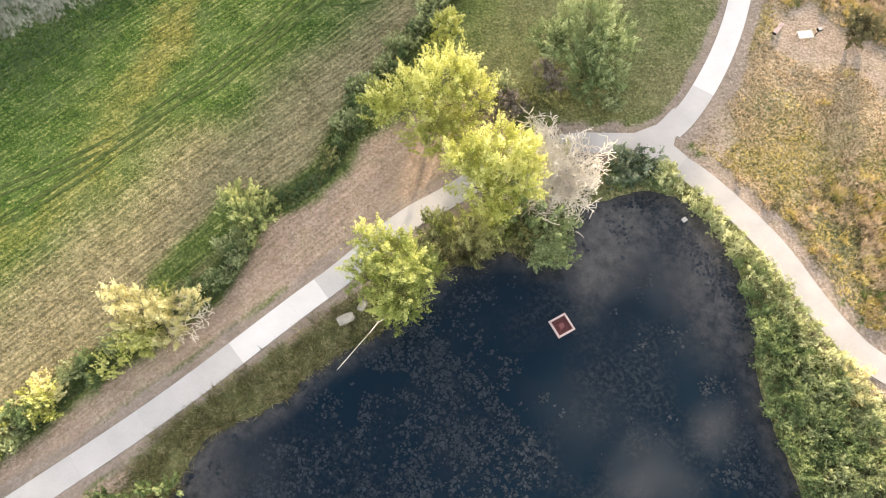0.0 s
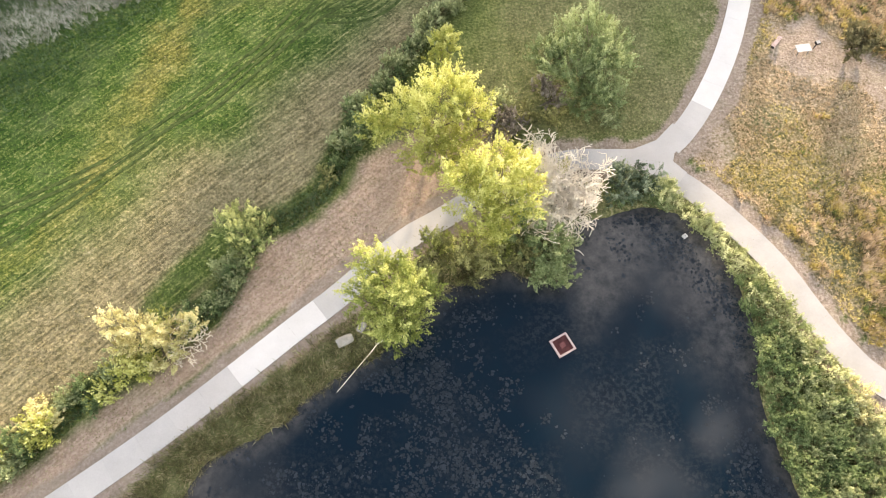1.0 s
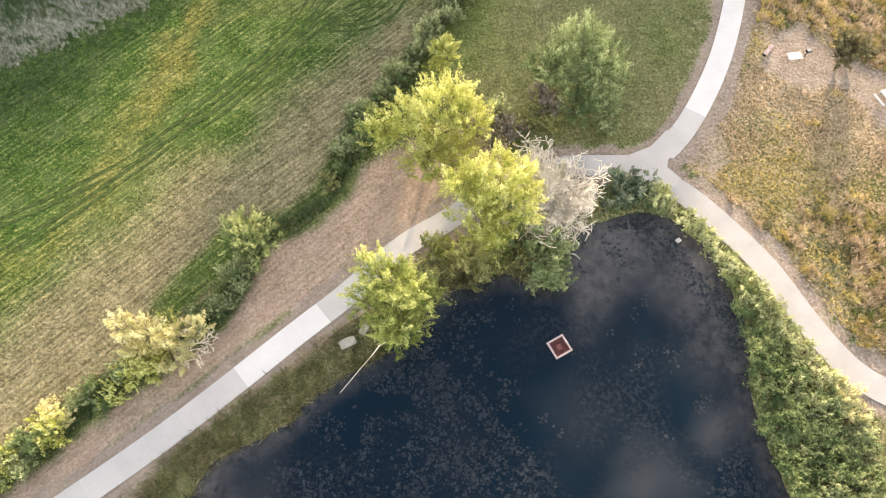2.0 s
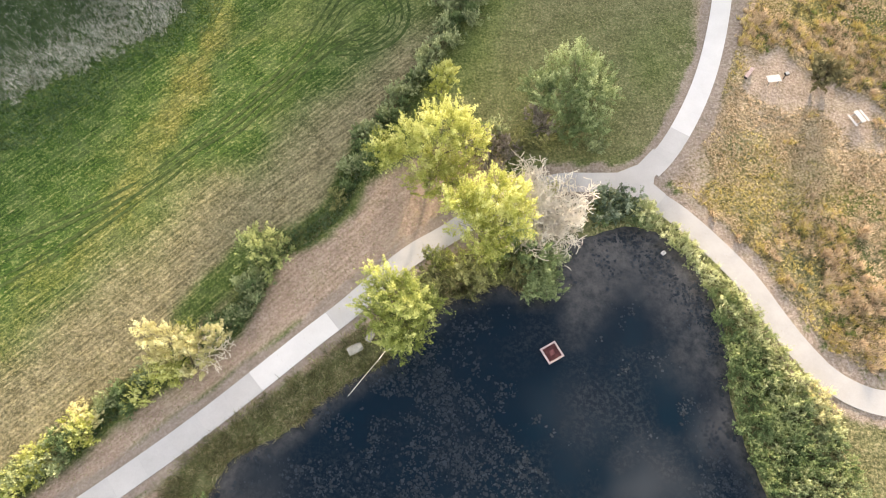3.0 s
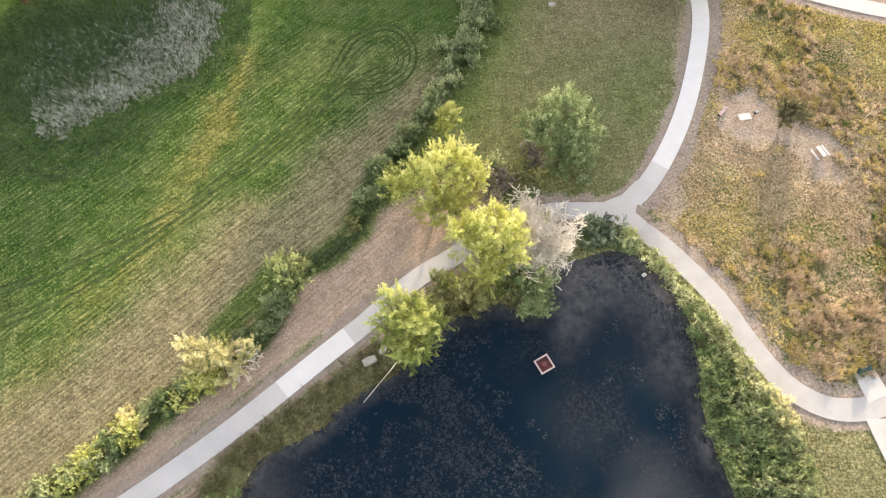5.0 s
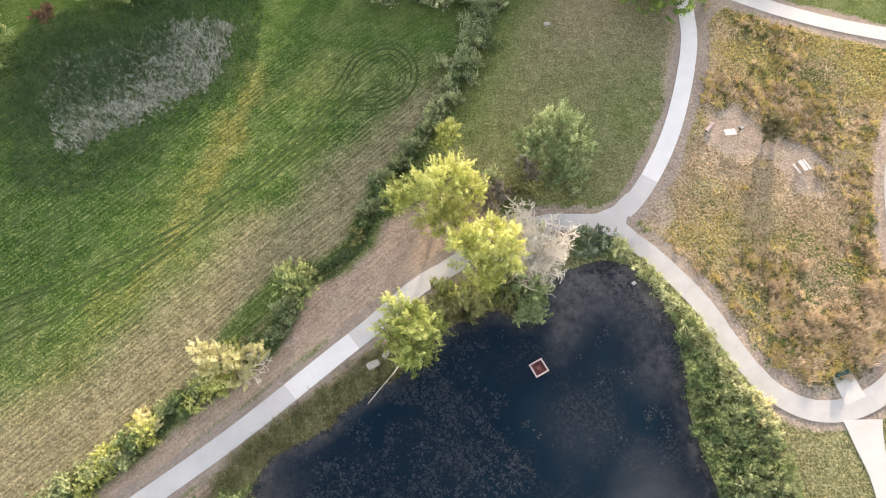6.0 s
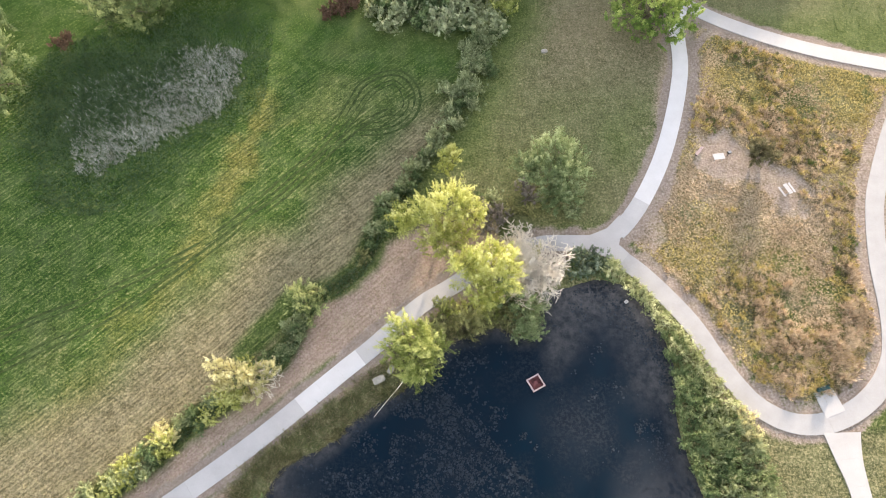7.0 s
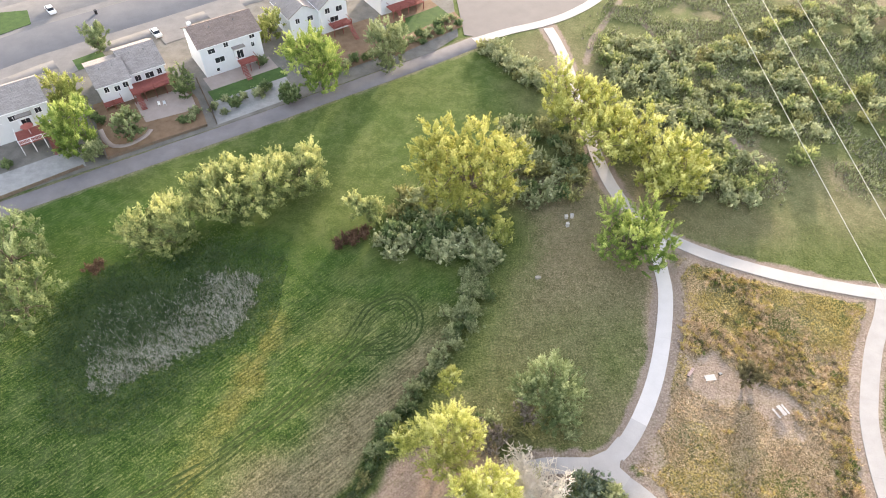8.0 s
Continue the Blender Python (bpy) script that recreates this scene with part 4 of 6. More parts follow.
def shrub_kind(leaf, r, h, leaves, seed, label, group, size=0.27, clump=0.5, name="shrub"):
    """The pattern for a kind of shrub."""
    n = 3 + seed % 2
    return plant(name, 0, 0, lobes_round(r, h, n, seed, 0.05), leaf, leaves, size, label, "shrub", seed, clump, 0.05, 0.05, group, n + 1)


def scatter_shrubs(kinds, places, seed, lo=0.8, hi=1.25):
    """Places each pattern once, then copies of it."""
    rs = np.random.RandomState(seed)
    used = set()
    for x, y, k in places:
        s = rs.uniform(lo, hi)
        m = pose(x, y, -0.04, 0, 0, rs.uniform(0, 360)) @ Matrix.Diagonal((s, s, s * rs.uniform(0.8, 1.15), 1))
        if k not in used:
            used.add(k)
            kinds[k].matrix_basis = m
        else:
            src = kinds[k]
            keep = src.matrix_basis.copy()
            src.matrix_basis = Matrix()
            copy_thing(src, m)
            src.matrix_basis = keep


def fill(poly, count, gap, seed, test=None):
    """Random places in an outline, none nearer to another than the gap."""
    rs = np.random.RandomState(seed)
    poly = np.array(poly, float)
    lo, hi = poly.min(0), poly.max(0)
    got = []
    for p in rs.uniform(lo, hi, (count * 30, 2)):
        if len(got) >= count:
            break
        if within(p[:1], p[1:2], poly)[0] and all((p[0] - q[0]) ** 2 + (p[1] - q[1]) ** 2 > gap * gap for q in got) and (test is None or test(p)):
            got.append((p[0], p[1]))
    return got


# Shrubs on the east bank: paler kinds by the path and darker by the water, partly sun and shade put into the leaf
# colours.
BANK = [(17.3, 32.3), (20.5, 32.4), (23.9, 31.5), (26.8, 28.5), (28.7, 23.8), (29.5, 18.4), (29.0, 14.6), (29.4, 9.6), (30.5, 5), (31.8, -4), (40.5, -4), (39.6, 5), (38.6, 10.5), (37.6, 13.6),
        (35.0, 17.2), (33.2, 20.8), (30.7, 24.8), (27.8, 28.6), (25.0, 31.9), (22.6, 34.4), (18, 35.2)]
bank_kinds = {
    "lime": shrub_kind("pale_lime", 1.25, 1.5, 2300, 301, "pale yellow-green leafy shrub on the pond bank", "shrubs on the east bank", 0.14, 0.36),
    "green": shrub_kind("green", 1.35, 1.5, 2300, 302, "green leafy shrub on the pond bank", "shrubs on the east bank", 0.14, 0.36),
    "deep": shrub_kind("deep", 1.25, 1.3, 2300, 303, "dark green shrub at the water's edge", "shrubs on the east bank", 0.14, 0.36),
    "honey": shrub_kind("straw", 1.5, 1.9, 2300, 305, "straw-yellow leafy shrub beside the path", "shrubs on the east bank", 0.14, 0.36),
    "grey": shrub_kind("grey", 1.4, 1.8, 2300, 304, "grey-green willow shrub on the pond bank", "shrubs on the east bank", 0.14, 0.36),
}
shore_ring = np.vstack([SHORE, SHORE[:1]])
bank_rs = np.random.RandomState(7)
bank_places = []
for bx, by in fill(BANK, 200, 0.92, 310):
    d_path = away(np.array([bx]), np.array([by]), LINE_B)[0]
    d_water = away(np.array([bx]), np.array([by]), shore_ring)[0]
    r = bank_rs.rand()
    if by > 31.5 and bx < 23:
        k = "grey" if r < 0.6 else "deep"
    elif by < 5.5 and bx > 33:
        k = "grey" if r < 0.75 else "green"
    elif d_path < 4.2:
        k = "lime" if r < 0.9 else "green"
    elif d_water < 1.8:
        k = "deep" if r < 0.6 else "green"
    else:
        k = "green" if r < 0.4 else ("grey" if r < 0.6 else "deep")
    bank_places.append((bx, by, k))
bank_places += [(37.3, 13.4, "honey"), (38.0, 11.6, "honey"), (36.6, 12.0, "lime"), (38.4, 9.6, "lime")]
scatter_shrubs(bank_kinds, bank_places, 311, 0.62, 1.02)

for sx, sy, r, leaf, seed in ((18.3, 33.8, 1.9, "spruce", 331), (20.6, 34.2, 2.1, "spruce", 332), (22.6, 33.4, 1.6, "pale_lime", 333)):
    plant("shrub", sx, sy, lobes_round(r, 2.6, 5, seed, 0.0), leaf, 7000, 0.16, "dense blue-green shrub beside the path fork" if seed < 333 else "pale green shrub beside the path fork", "shrub", seed, 0.45, 0.06, 0.1, "", 5)

# The thicket along the ditch.
ditch_kinds = {
    "grey": shrub_kind("grey", 1.5, 2.3, 2280, 321, "grey-green willow shrub along the ditch", "shrubs along the ditch", 0.17, 0.4, "ditch_shrub"),
    "deep": shrub_kind("deep", 1.35, 1.9, 2090, 322, "dark green shrub along the ditch", "shrubs along the ditch", 0.17, 0.4, "ditch_shrub"),
    "yellow": shrub_kind("yellow", 1.9, 2.1, 3040, 323, "low yellow shrub along the ditch", "shrubs along the ditch", 0.17, 0.38, "ditch_shrub"),
    "dusk": shrub_kind("dusk", 1.5, 1.9, 2090, 325, "grey-brown half-bare shrub behind a yellow tree", "shrubs along the ditch", 0.17, 0.4, "ditch_shrub"),
    "straw": shrub_kind("straw", 1.6, 1.9, 2470, 326, "pale straw-yellow shrub along the ditch", "shrubs along the ditch", 0.17, 0.38, "ditch_shrub"),
    "olive": shrub_kind("olive", 1.2, 1.3, 1710, 324, "brownish olive shrub along the ditch", "shrubs along the ditch", 0.17, 0.38, "ditch_shrub"),
}
ditch_places = []
drs = np.random.RandomState(12)
for i in range(0, len(CREEK), 1):
    x, y = CREEK[i]
    for _ in range(4 if y > 58 else (2 if y > 38 or y < 27 else 1)):
        spread_by = 2.6 if y > 58 else (1.3 if y > 42 else 0.9)
        p = (x + drs.normal() * spread_by * 0.6, y + drs.normal() * 0.6)
        r = drs.rand()
        if y > 48:
            k = "grey" if r < 0.6 else "deep"
            take = 0.72
        elif y > 38:
            k = "deep" if r < 0.65 else "grey"
            take = 0.62
        elif y > 27:
            k, take = ("olive" if r < 0.5 else "deep"), 0.32
        elif y > 20:
            k, take = ("deep" if r < 0.6 else "grey"), 0.6
        else:
            k, take = ("yellow" if r < 0.4 else ("straw" if r < 0.55 else ("grey" if r < 0.78 else "deep"))), 0.8
        if drs.rand() < take:
            ditch_places.append((*p, k))
for x, y, k in ((4.2, 42.6, "dusk"), (5.8, 41.4, "dusk"), (6.8, 42.8, "dusk"), (7.8, 41.4, "dusk"), (5.0, 44.6, "deep"), (6.6, 44.6, "grey"), (6.4, 39.8, "dusk"), (9.6, 43.0, "olive"), (17.9, 42.0, "grey"), (12.2, 42.6, "olive")):
    ditch_places.append((x, y, k))
scatter_shrubs(ditch_kinds, ditch_places, 331, 0.7, 1.15)

# Thickets to the north and north-east.
far_kinds = {
    "grey": shrub_kind("haze", 2.3, 2.6, 1200, 341, "large grey-green bush in the wet meadow", "bushes to the north", 0.46, 0.8, "bush"),
    "deep": shrub_kind("deep", 2.2, 2.6, 900, 342, "large dark green bush in the wet meadow", "bushes to the north", 0.46, 0.8, "bush"),
    "willow": shrub_kind("willow", 2.4, 2.9, 1020, 343, "large pale green bush in the wet meadow", "bushes to the north", 0.46, 0.8, "bush"),
    "olive": shrub_kind("olive", 2.1, 2.4, 900, 344, "large olive bush in the wet meadow", "bushes to the north", 0.46, 0.8, "bush"),
}
frs = np.random.RandomState(19)
far_places = []
for poly, count, gap, mixk in (
    ([(-13, 77), (-11, 84), (-4, 86), (9, 84), (9, 75), (4, 76), (-4, 75)], 36, 1.7, ("grey", "deep", "grey", "deep")),
    ([(11, 91), (12, 114), (24, 116), (28, 102), (27, 91), (16, 89)], 40, 1.9, ("grey", "olive", "grey", "deep")),
    ([(47, 90), (48, 108), (57, 106), (64, 98), (60, 90), (52, 89)], 28, 1.9, ("grey", "willow", "willow", "grey")),
    ([(36, 112), (38, 146), (58, 146), (58, 112), (48, 106)], 60, 2.0, ("grey", "grey", "grey", "willow")),
    ([(60, 114), (59, 140), (72, 148), (86, 128), (84, 110), (72, 108)], 44, 2.2, ("grey", "grey", "olive", "willow")),
    ([(82, 112), (74, 150), (92, 166), (130, 166), (130, 112), (104, 104)], 66, 2.7, ("grey", "olive", "willow", "grey")),
    ([(8, 143), (11, 145), (24, 131), (22, 126), (18, 129)], 26, 1.4, ("grey", "grey", "olive", "grey")),
    ([(-8, 93), (-12, 88), (-8, 85), (-3, 86), (-1, 92)], 7, 2.0, ("olive", "deep", "olive", "grey")),
):
    for x, y in fill(poly, count, gap, 350 + count, lambda p: away(p[:1], p[1:2], LINE_D)[0] > 2.6):
        far_places.append((x, y, mixk[frs.randint(0, 4)]))
far_places += [(71.6, 101.0, "willow"), (73.4, 102.6, "willow"), (86.8, 121.5, "willow"), (89.6, 122.5, "willow"), (85, 123.5, "willow"), (98, 90, "deep"), (101, 84, "olive")]
scatter_shrubs(far_kinds, far_places, 361, 0.75, 1.2)
for x, y, s, seed in ((-61.5, 73.2, 2.0, 371), (-17.2, 80.4, 1.9, 372), (-18.9, 79.2, 1.5, 373), (-15.4, 82.0, 1.6, 374)):
    plant("shrub", x, y, lobes_round(s, 1.5, 3, seed, 0.0), "rust", 2400, 0.3, "low rust-brown bush in tall grass", "shrub", seed, 0.5, 0.05, 0, "", 4)
plant("shrub", 46.2, 51.2, lobes_round(2.1, 3.3, 5, 381, 0.0), "umber", 14000, 0.24, "dense dark olive bush between the picnic tables", "shrub", 381, 0.4, 0.06, 0, "", 4)


# ---- dead wood ----
def twigs(rs, start, way, length, r, depth, out):
    """Branches that fork into ever finer twigs."""
    n = 5
    pts = [np.array(start, float)]
    d = np.array(way, float)
    for _ in range(n - 1):
        d = d + rs.normal(size=3) * 0.28
        d[2] -= 0.05
        d /= np.linalg.norm(d)
        nxt = pts[-1] + d * length / (n - 1)
        nxt[2] = max(nxt[2], 0.08 if depth < 3 else -0.1)
        pts.append(nxt)
    out.append((pts, np.linspace(r, max(r * 0.5, 0.035), n)))
    if depth:
        for _ in range(rs.randint(3, 5)):
            side = d + rs.normal(size=3) * 0.75
            side[2] = abs(side[2]) * 0.7
            twigs(rs, pts[rs.randint(1, n)], side / np.linalg.norm(side), length * rs.uniform(0.5, 0.8), max(r * 0.64, 0.036), depth - 1, out)


def dead_bush(x, y, reach, seed, boughs=9, label="bleached dead bush with tangled bare branches"):
    thing = tagged(new("dead_bush"), label, "dead bush")
    thing.location = (x, y, -0.05)
    rs = np.random.RandomState(seed)
    for k in range(boughs):
        a = 2 * math.pi * k / boughs + rs.uniform(-0.3, 0.3)
        lines = []
        twigs(rs, (0.3 * math.cos(a), 0.3 * math.sin(a), 0), (math.cos(a), math.sin(a), rs.uniform(0.25, 0.9)), reach * rs.uniform(0.55, 0.9), 0.085, 3, lines)
        v, f = tubes(lines, 3)
        part("bough", raw_mesh("bough", v, f), DEAD_WOOD, thing)
    return thing


dead_bush(10.2, 32.8, 3.8, 401, 26)
dead_bush(12.6, 33.0, 3.9, 402, 28)
dead_bush(10.2, 35.4, 3.4, 403, 22)
plant("shrub", 12.2, 36.3, lobes_round(1.4, 1.8, 3, 117, 0.0), "straw", 2600, 0.19, "pale yellow shrub growing through a dead bush", "shrub", 117, 0.4, 0.05, 0, "", 3)
dead_bush(-23.8, 18.2, 2.0, 404, 6, "dry bare branches under a straw-yellow tree")


def log(x, y, z, to, r, seed, label):
    """A fallen trunk with a few broken side branches."""
    rs = np.random.RandomState(seed)
    thing = tagged(new("fallen_log"), label, "log")
    thing.location = (x, y, z)
    pts, radii = limb_line((0, 0, 0), to, r, r * 0.45, seed, 0.05, 7)
    v, f = tubes([(pts, radii)], 7)
    part("trunk", raw_mesh("trunk", v, f), DEAD_WOOD, thing)
    for k in range(3):
        a = pts[rs.randint(1, 5)]
        v, f = tubes([limb_line(a, a + rs.normal(size=3) * np.array([0.35, 0.35, 0.15]) + np.array([0, 0, 0.1]), r * 0.4, r * 0.1, seed + k, 0.1, 4)], 4)
        part("branch", raw_mesh("branch", v, f), DEAD_WOOD, thing)


log(-4.9, 18.3, 0.55, (-3.9, -4.7, -0.86), 0.06, 411, "slim bleached log lying in the pond")
log(-27.6, 2.2, 0.15, (3.6, 0.2, 0.35), 0.13, 412, "bleached fallen branch on the bank")
log(13.0, 28.2, WATER_Z + 0.05, (1.7, -2.1, 0.02), 0.05, 413, "thin dead branch reaching into the pond")


# ---- grasses ----
def tuft_mesh(name, xy, blades, h, w, seed, lean=0.45, base=0.0):
    """Grass tufts: thin blades that lean out from each place."""
    rs = np.random.RandomState(seed)
    n = len(xy) * blades
    foot = np.repeat(np.asarray(xy), blades, 0)
    a = rs.uniform(0, 2 * math.pi, n)
    out = np.stack([np.cos(a), np.sin(a)], 1)
    hh = h * rs.uniform(0.5, 1.3, n)
    ww = w * rs.uniform(0.6, 1.4, n)
    foot = foot + out * rs.uniform(0, 0.5, n)[:, None] * h * 0.6
    side = np.stack([-out[:, 1], out[:, 0]], 1)
    tip = foot + out * (lean * hh * rs.uniform(0.3, 1.5, n))[:, None]
    z0 = np.full(n, base)
    v = np.stack([np.column_stack([foot - side * ww[:, None] / 2, z0]), np.column_stack([foot + side * ww[:, None] / 2, z0]), np.column_stack([tip, z0 + hh])], 1)
    return raw_mesh(name, v.reshape(-1, 3), np.arange(n * 3).reshape(-1, 3), np.repeat(np.clip(0.52 + 0.22 * rs.normal(size=n), 0, 1), 3))


def sown(lo, hi, count, seed, chance):
    """Random places, kept by a chance that depends on the place."""
    rs = np.random.RandomState(seed)
    px, py = rs.uniform(lo[0], hi[0], count), rs.uniform(lo[1], hi[1], count)
    keep = rs.rand(count) < chance(px, py)
    return np.stack([px[keep], py[keep]], 1)


PATHS = (LINE_A, LINE_B, LINE_C, LINE_D, LINE_G)


def off_path(px, py, gap=2.2):
    return np.minimum.reduce([away(px, py, line) for line in PATHS]) > gap


def grass(name, label, xy, blades, h, w, seed, leaf, lean=0.45, base=-0.05):
    tagged(part(name, tuft_mesh(name, xy, blades, h, w, seed, lean, base), LEAF[leaf] if isinstance(leaf, str) else leaf), label, "grass", kind="stuff")


LEAF["gold"] = leaf_material("golden_grass", (0.17, 0.12, 0.035), (0.47, 0.365, 0.12), (0.82, 0.68, 0.32), 0.25, 0.25)
LEAF["russet"] = leaf_material("russet_grass", (0.19, 0.13, 0.075), (0.50, 0.37, 0.235), (0.84, 0.68, 0.47), 0.25, 0.2)
LEAF["blade"] = leaf_material("green_grass", (0.05, 0.08, 0.018), (0.125, 0.168, 0.043), (0.26, 0.285, 0.10), 0.2, 0.25)
LEAF["pale"] = leaf_material("pale_grass", (0.12, 0.104, 0.05), (0.23, 0.20, 0.10), (0.41, 0.365, 0.21), 0.2, 0.25)
LEAF["silver"] = leaf_material("silver_reeds", (0.20, 0.19, 0.15), (0.55, 0.52, 0.44), (0.90, 0.86, 0.76), 0.35, 0.2)
LEAF["wet"] = leaf_material("wet_sedge", (0.032, 0.068, 0.026), (0.085, 0.14, 0.058), (0.19, 0.24, 0.12), 0.2, 0.2)
LEAF["rush"] = leaf_material("green_brown_rush", (0.042, 0.052, 0.018), (0.145, 0.155, 0.06), (0.38, 0.37, 0.18), 0.6, 0.25)
LEAF["bank"] = leaf_material("bank_sedge", (0.04, 0.042, 0.016), (0.165, 0.15, 0.065), (0.50, 0.44, 0.27), 0.6, 0.25)


def meadow_chance(kind):
    def chance(px, py):
        tan, gold, dirt, lush, furrow, bare = cover(px, py)[:6]
        n = rough(px, py, 7, 51)
        m = within(px, py, MEADOW) * (1 - smooth(0.25, 0.6, dirt)) * off_path(px, py)
        n = n + 0.16 * smooth(52, 60, py) - 0.16 * smooth(11, 5, np.hypot(px - 49, py - 41)) - 0.08 * smooth(42, 50, px) * smooth(40, 30, py)
        if kind == "gold":
            return m * smooth(0.42, 0.58, n) * 0.9
        if kind == "russet":
            return m * smooth(0.56, 0.40, n) * 0.9
        pocket = smooth(42, 48, px) * smooth(38, 30, py) * 0.08 + smooth(56, 66, py) * smooth(44, 56, px) * 0.10
        return m * smooth(0.66, 0.78, rough(px, py, 5, 61) + pocket) * 0.9
    return chance


grass("meadow_grass", "tall golden dry grass in the meadow", sown((25, 14), (74, 78), 46000, 501, meadow_chance("gold")), 6, 0.22, 0.065, 502, "gold", 0.7)
grass("meadow_grass", "reddish brown dry weeds in the meadow", sown((25, 14), (74, 78), 60000, 503, meadow_chance("russet")), 6, 0.22, 0.065, 504, "russet", 0.7)
grass("meadow_grass", "green weeds among the dry meadow grass", sown((25, 14), (74, 78), 13000, 505, meadow_chance("green")), 5, 0.42, 0.07, 506, "blade")


def clump_places(seed, count, test):
    """Groups of places, a few to each group."""
    rs = np.random.RandomState(seed)
    c = rs.uniform((26, 14), (73, 78), (count, 2))
    c = c[test(c[:, 0], c[:, 1]) > rs.rand(count)]
    return np.concatenate([c + rs.normal(size=c.shape) * 0.35 for _ in range(5)])


def brush(px, py):
    tan, gold, dirt, lush, furrow, bare = cover(px, py)[:6]
    return within(px, py, MEADOW) * off_path(px, py, 2.2) * (dirt < 0.3) * smooth(0.42, 0.62, rough(px, py, 10, 131) + 0.26 * smooth(38, 48, px) * smooth(40, 32, py) - 0.08)


grass("meadow_weeds", "bushy pinkish-brown seed heads in the meadow", clump_places(141, 2600, brush), 20, 0.40, 0.085, 142, "russet", 0.75)
grass("meadow_weeds", "bushy pale gold seed heads in the meadow", clump_places(143, 1400, brush), 22, 0.42, 0.085, 144, "gold", 0.75)
def thick_brush(px, py):
    return brush(px, py) * smooth(40, 46, px) * smooth(39, 33, py) * smooth(0.4, 0.55, rough(px, py, 4, 151))


grass("meadow_weeds", "large amber brush with dense seed heads", clump_places(149, 2600, thick_brush), 24, 0.65, 0.1, 150, "russet", 0.7)
# Dark tufts colour in the shaded gaps between the pale clumps.
grass("meadow_weeds", "dark brown tufts standing for shaded gaps among the meadow weeds", clump_places(147, 1500, brush), 16, 0.34, 0.09, 148, "umber", 0.8)
grass("meadow_weeds", "bushy green weeds in the meadow", clump_places(145, 260, brush), 18, 0.4, 0.09, 146, "blade", 0.75)


def field_chance(pale):
    def chance(px, py):
        tan, gold, dirt, lush, furrow, bare = cover(px, py)[:6]
        open_ground = (1 - within(px, py, MEADOW)) * (1 - dirt) * off_path(px, py, 1.9) * (1 - within(px, py, SHORE)) * (away(px, py, ROAD) > 3.4)
        dry = np.maximum(np.maximum(tan, gold), bare)
        return open_ground * (1 - 9 * np.minimum(furrow, 0.1)) * (smooth(0.3, 0.7, dry) if pale else smooth(0.6, 0.2, dry))
    return chance


grass("field_grass", "short green grass in the field", sown((-80, -2), (90, 84), 110000, 511, field_chance(False)), 3, 0.17, 0.07, 512, "blade", 0.7)
grass("field_grass", "short pale dry grass", sown((-62, -2), (62, 95), 130000, 513, field_chance(True)), 3, 0.16, 0.06, 514, "pale", 0.7)


def bank_chance(px, py):
    d = away(px, py, shore_ring)
    inland = np.where(within(px, py, SHORE), -d, d) + 1.5 * (rough(px, py, 1.7, 71) - 0.5)
    clumps = 0.1 + 0.9 * smooth(0.42, 0.55, rough(px, py, 1.1, 79))
    return (px < 12) * (py > 2) * smooth(0.0, 0.25, inland) * smooth(4.6, 3.2, d) * off_path(px, py, 1.6) * clumps


grass("bank_sedge", "olive-brown sedge along the pond bank", sown((-30, 1), (14, 33), 30000, 521, bank_chance), 9, 0.62, 0.085, 522, "bank", 0.8, -0.3)


grass("bank_sedge", "fresh green sedge along the pond bank", sown((-30, 1), (14, 33), 20000, 523, bank_chance), 9, 0.62, 0.085, 524, "rush", 0.8, -0.3)


def fringe_chance(px, py):
    d = away(px, py, shore_ring)
    d = np.where(within(px, py, SHORE), -d, d)
    return (px < 13) * (py > 2) * smooth(0.75, 0.35, np.abs(d - 0.15)) * (0.2 + 0.5 * smooth(0.42, 0.62, rough(px, py, 2.2, 75)))


grass("bank_sedge", "bleached dead sedge hanging into the pond", sown((-28, 2), (14, 33), 60000, 529, fringe_chance), 6, 0.45, 0.035, 530, "bank", 1.0, -0.36)


def tussock_chance(px, py):
    return bank_chance(px, py) * smooth(0.5, 0.62, rough(px, py, 1.5, 77))


grass("bank_sedge", "dark brown-green sedge tussocks on the bank", sown((-30, 1), (14, 33), 9000, 535, tussock_chance), 9, 0.7, 0.07, 536, "umber", 0.8, -0.3)


def scrub_chance(px, py):
    trail = np.minimum(away(px, py, LINE_D), away(px, py, ALLEY))
    return smooth(34, 48, px + 8 * (rough(px, py, 12, 121) - 0.5)) * smooth(88, 98, py) * (trail > 3.0) * smooth(0.35, 0.6, rough(px, py, 7, 123))


grass("scrub_grass", "tall dull green grass between the bushes", sown((34, 86), (120, 172), 42000, 537, scrub_chance), 5, 0.6, 0.14, 538, "haze", 0.6)
grass("scrub_grass", "brown dry weeds between the bushes", sown((34, 86), (120, 172), 14000, 539, scrub_chance), 5, 0.55, 0.13, 540, "dusk", 0.6)


REED_FRONT = np.array([(-54, 48.6), (-46.2, 52.8), (-38.7, 57.6), (-33.6, 61.9), (-32.0, 67), (-34, 71)])


def gully_chance(px, py):
    return smooth(1.9, 0.8, away(px, py, CREEK) + 0.8 * (lattice(px, py, 1.5, 73) - 0.5)) * (py < 47)


grass("ditch_grass", "rank green grass in the ditch", sown((-50, 0), (-2, 48), 26000, 525, gully_chance), 6, 0.5, 0.09, 526, "wet", 0.6, -0.35)
grass("ditch_grass", "pale dead grass in the ditch", sown((-50, 0), (-2, 48), 7000, 527, gully_chance), 6, 0.5, 0.07, 528, "bank", 0.6, -0.35)


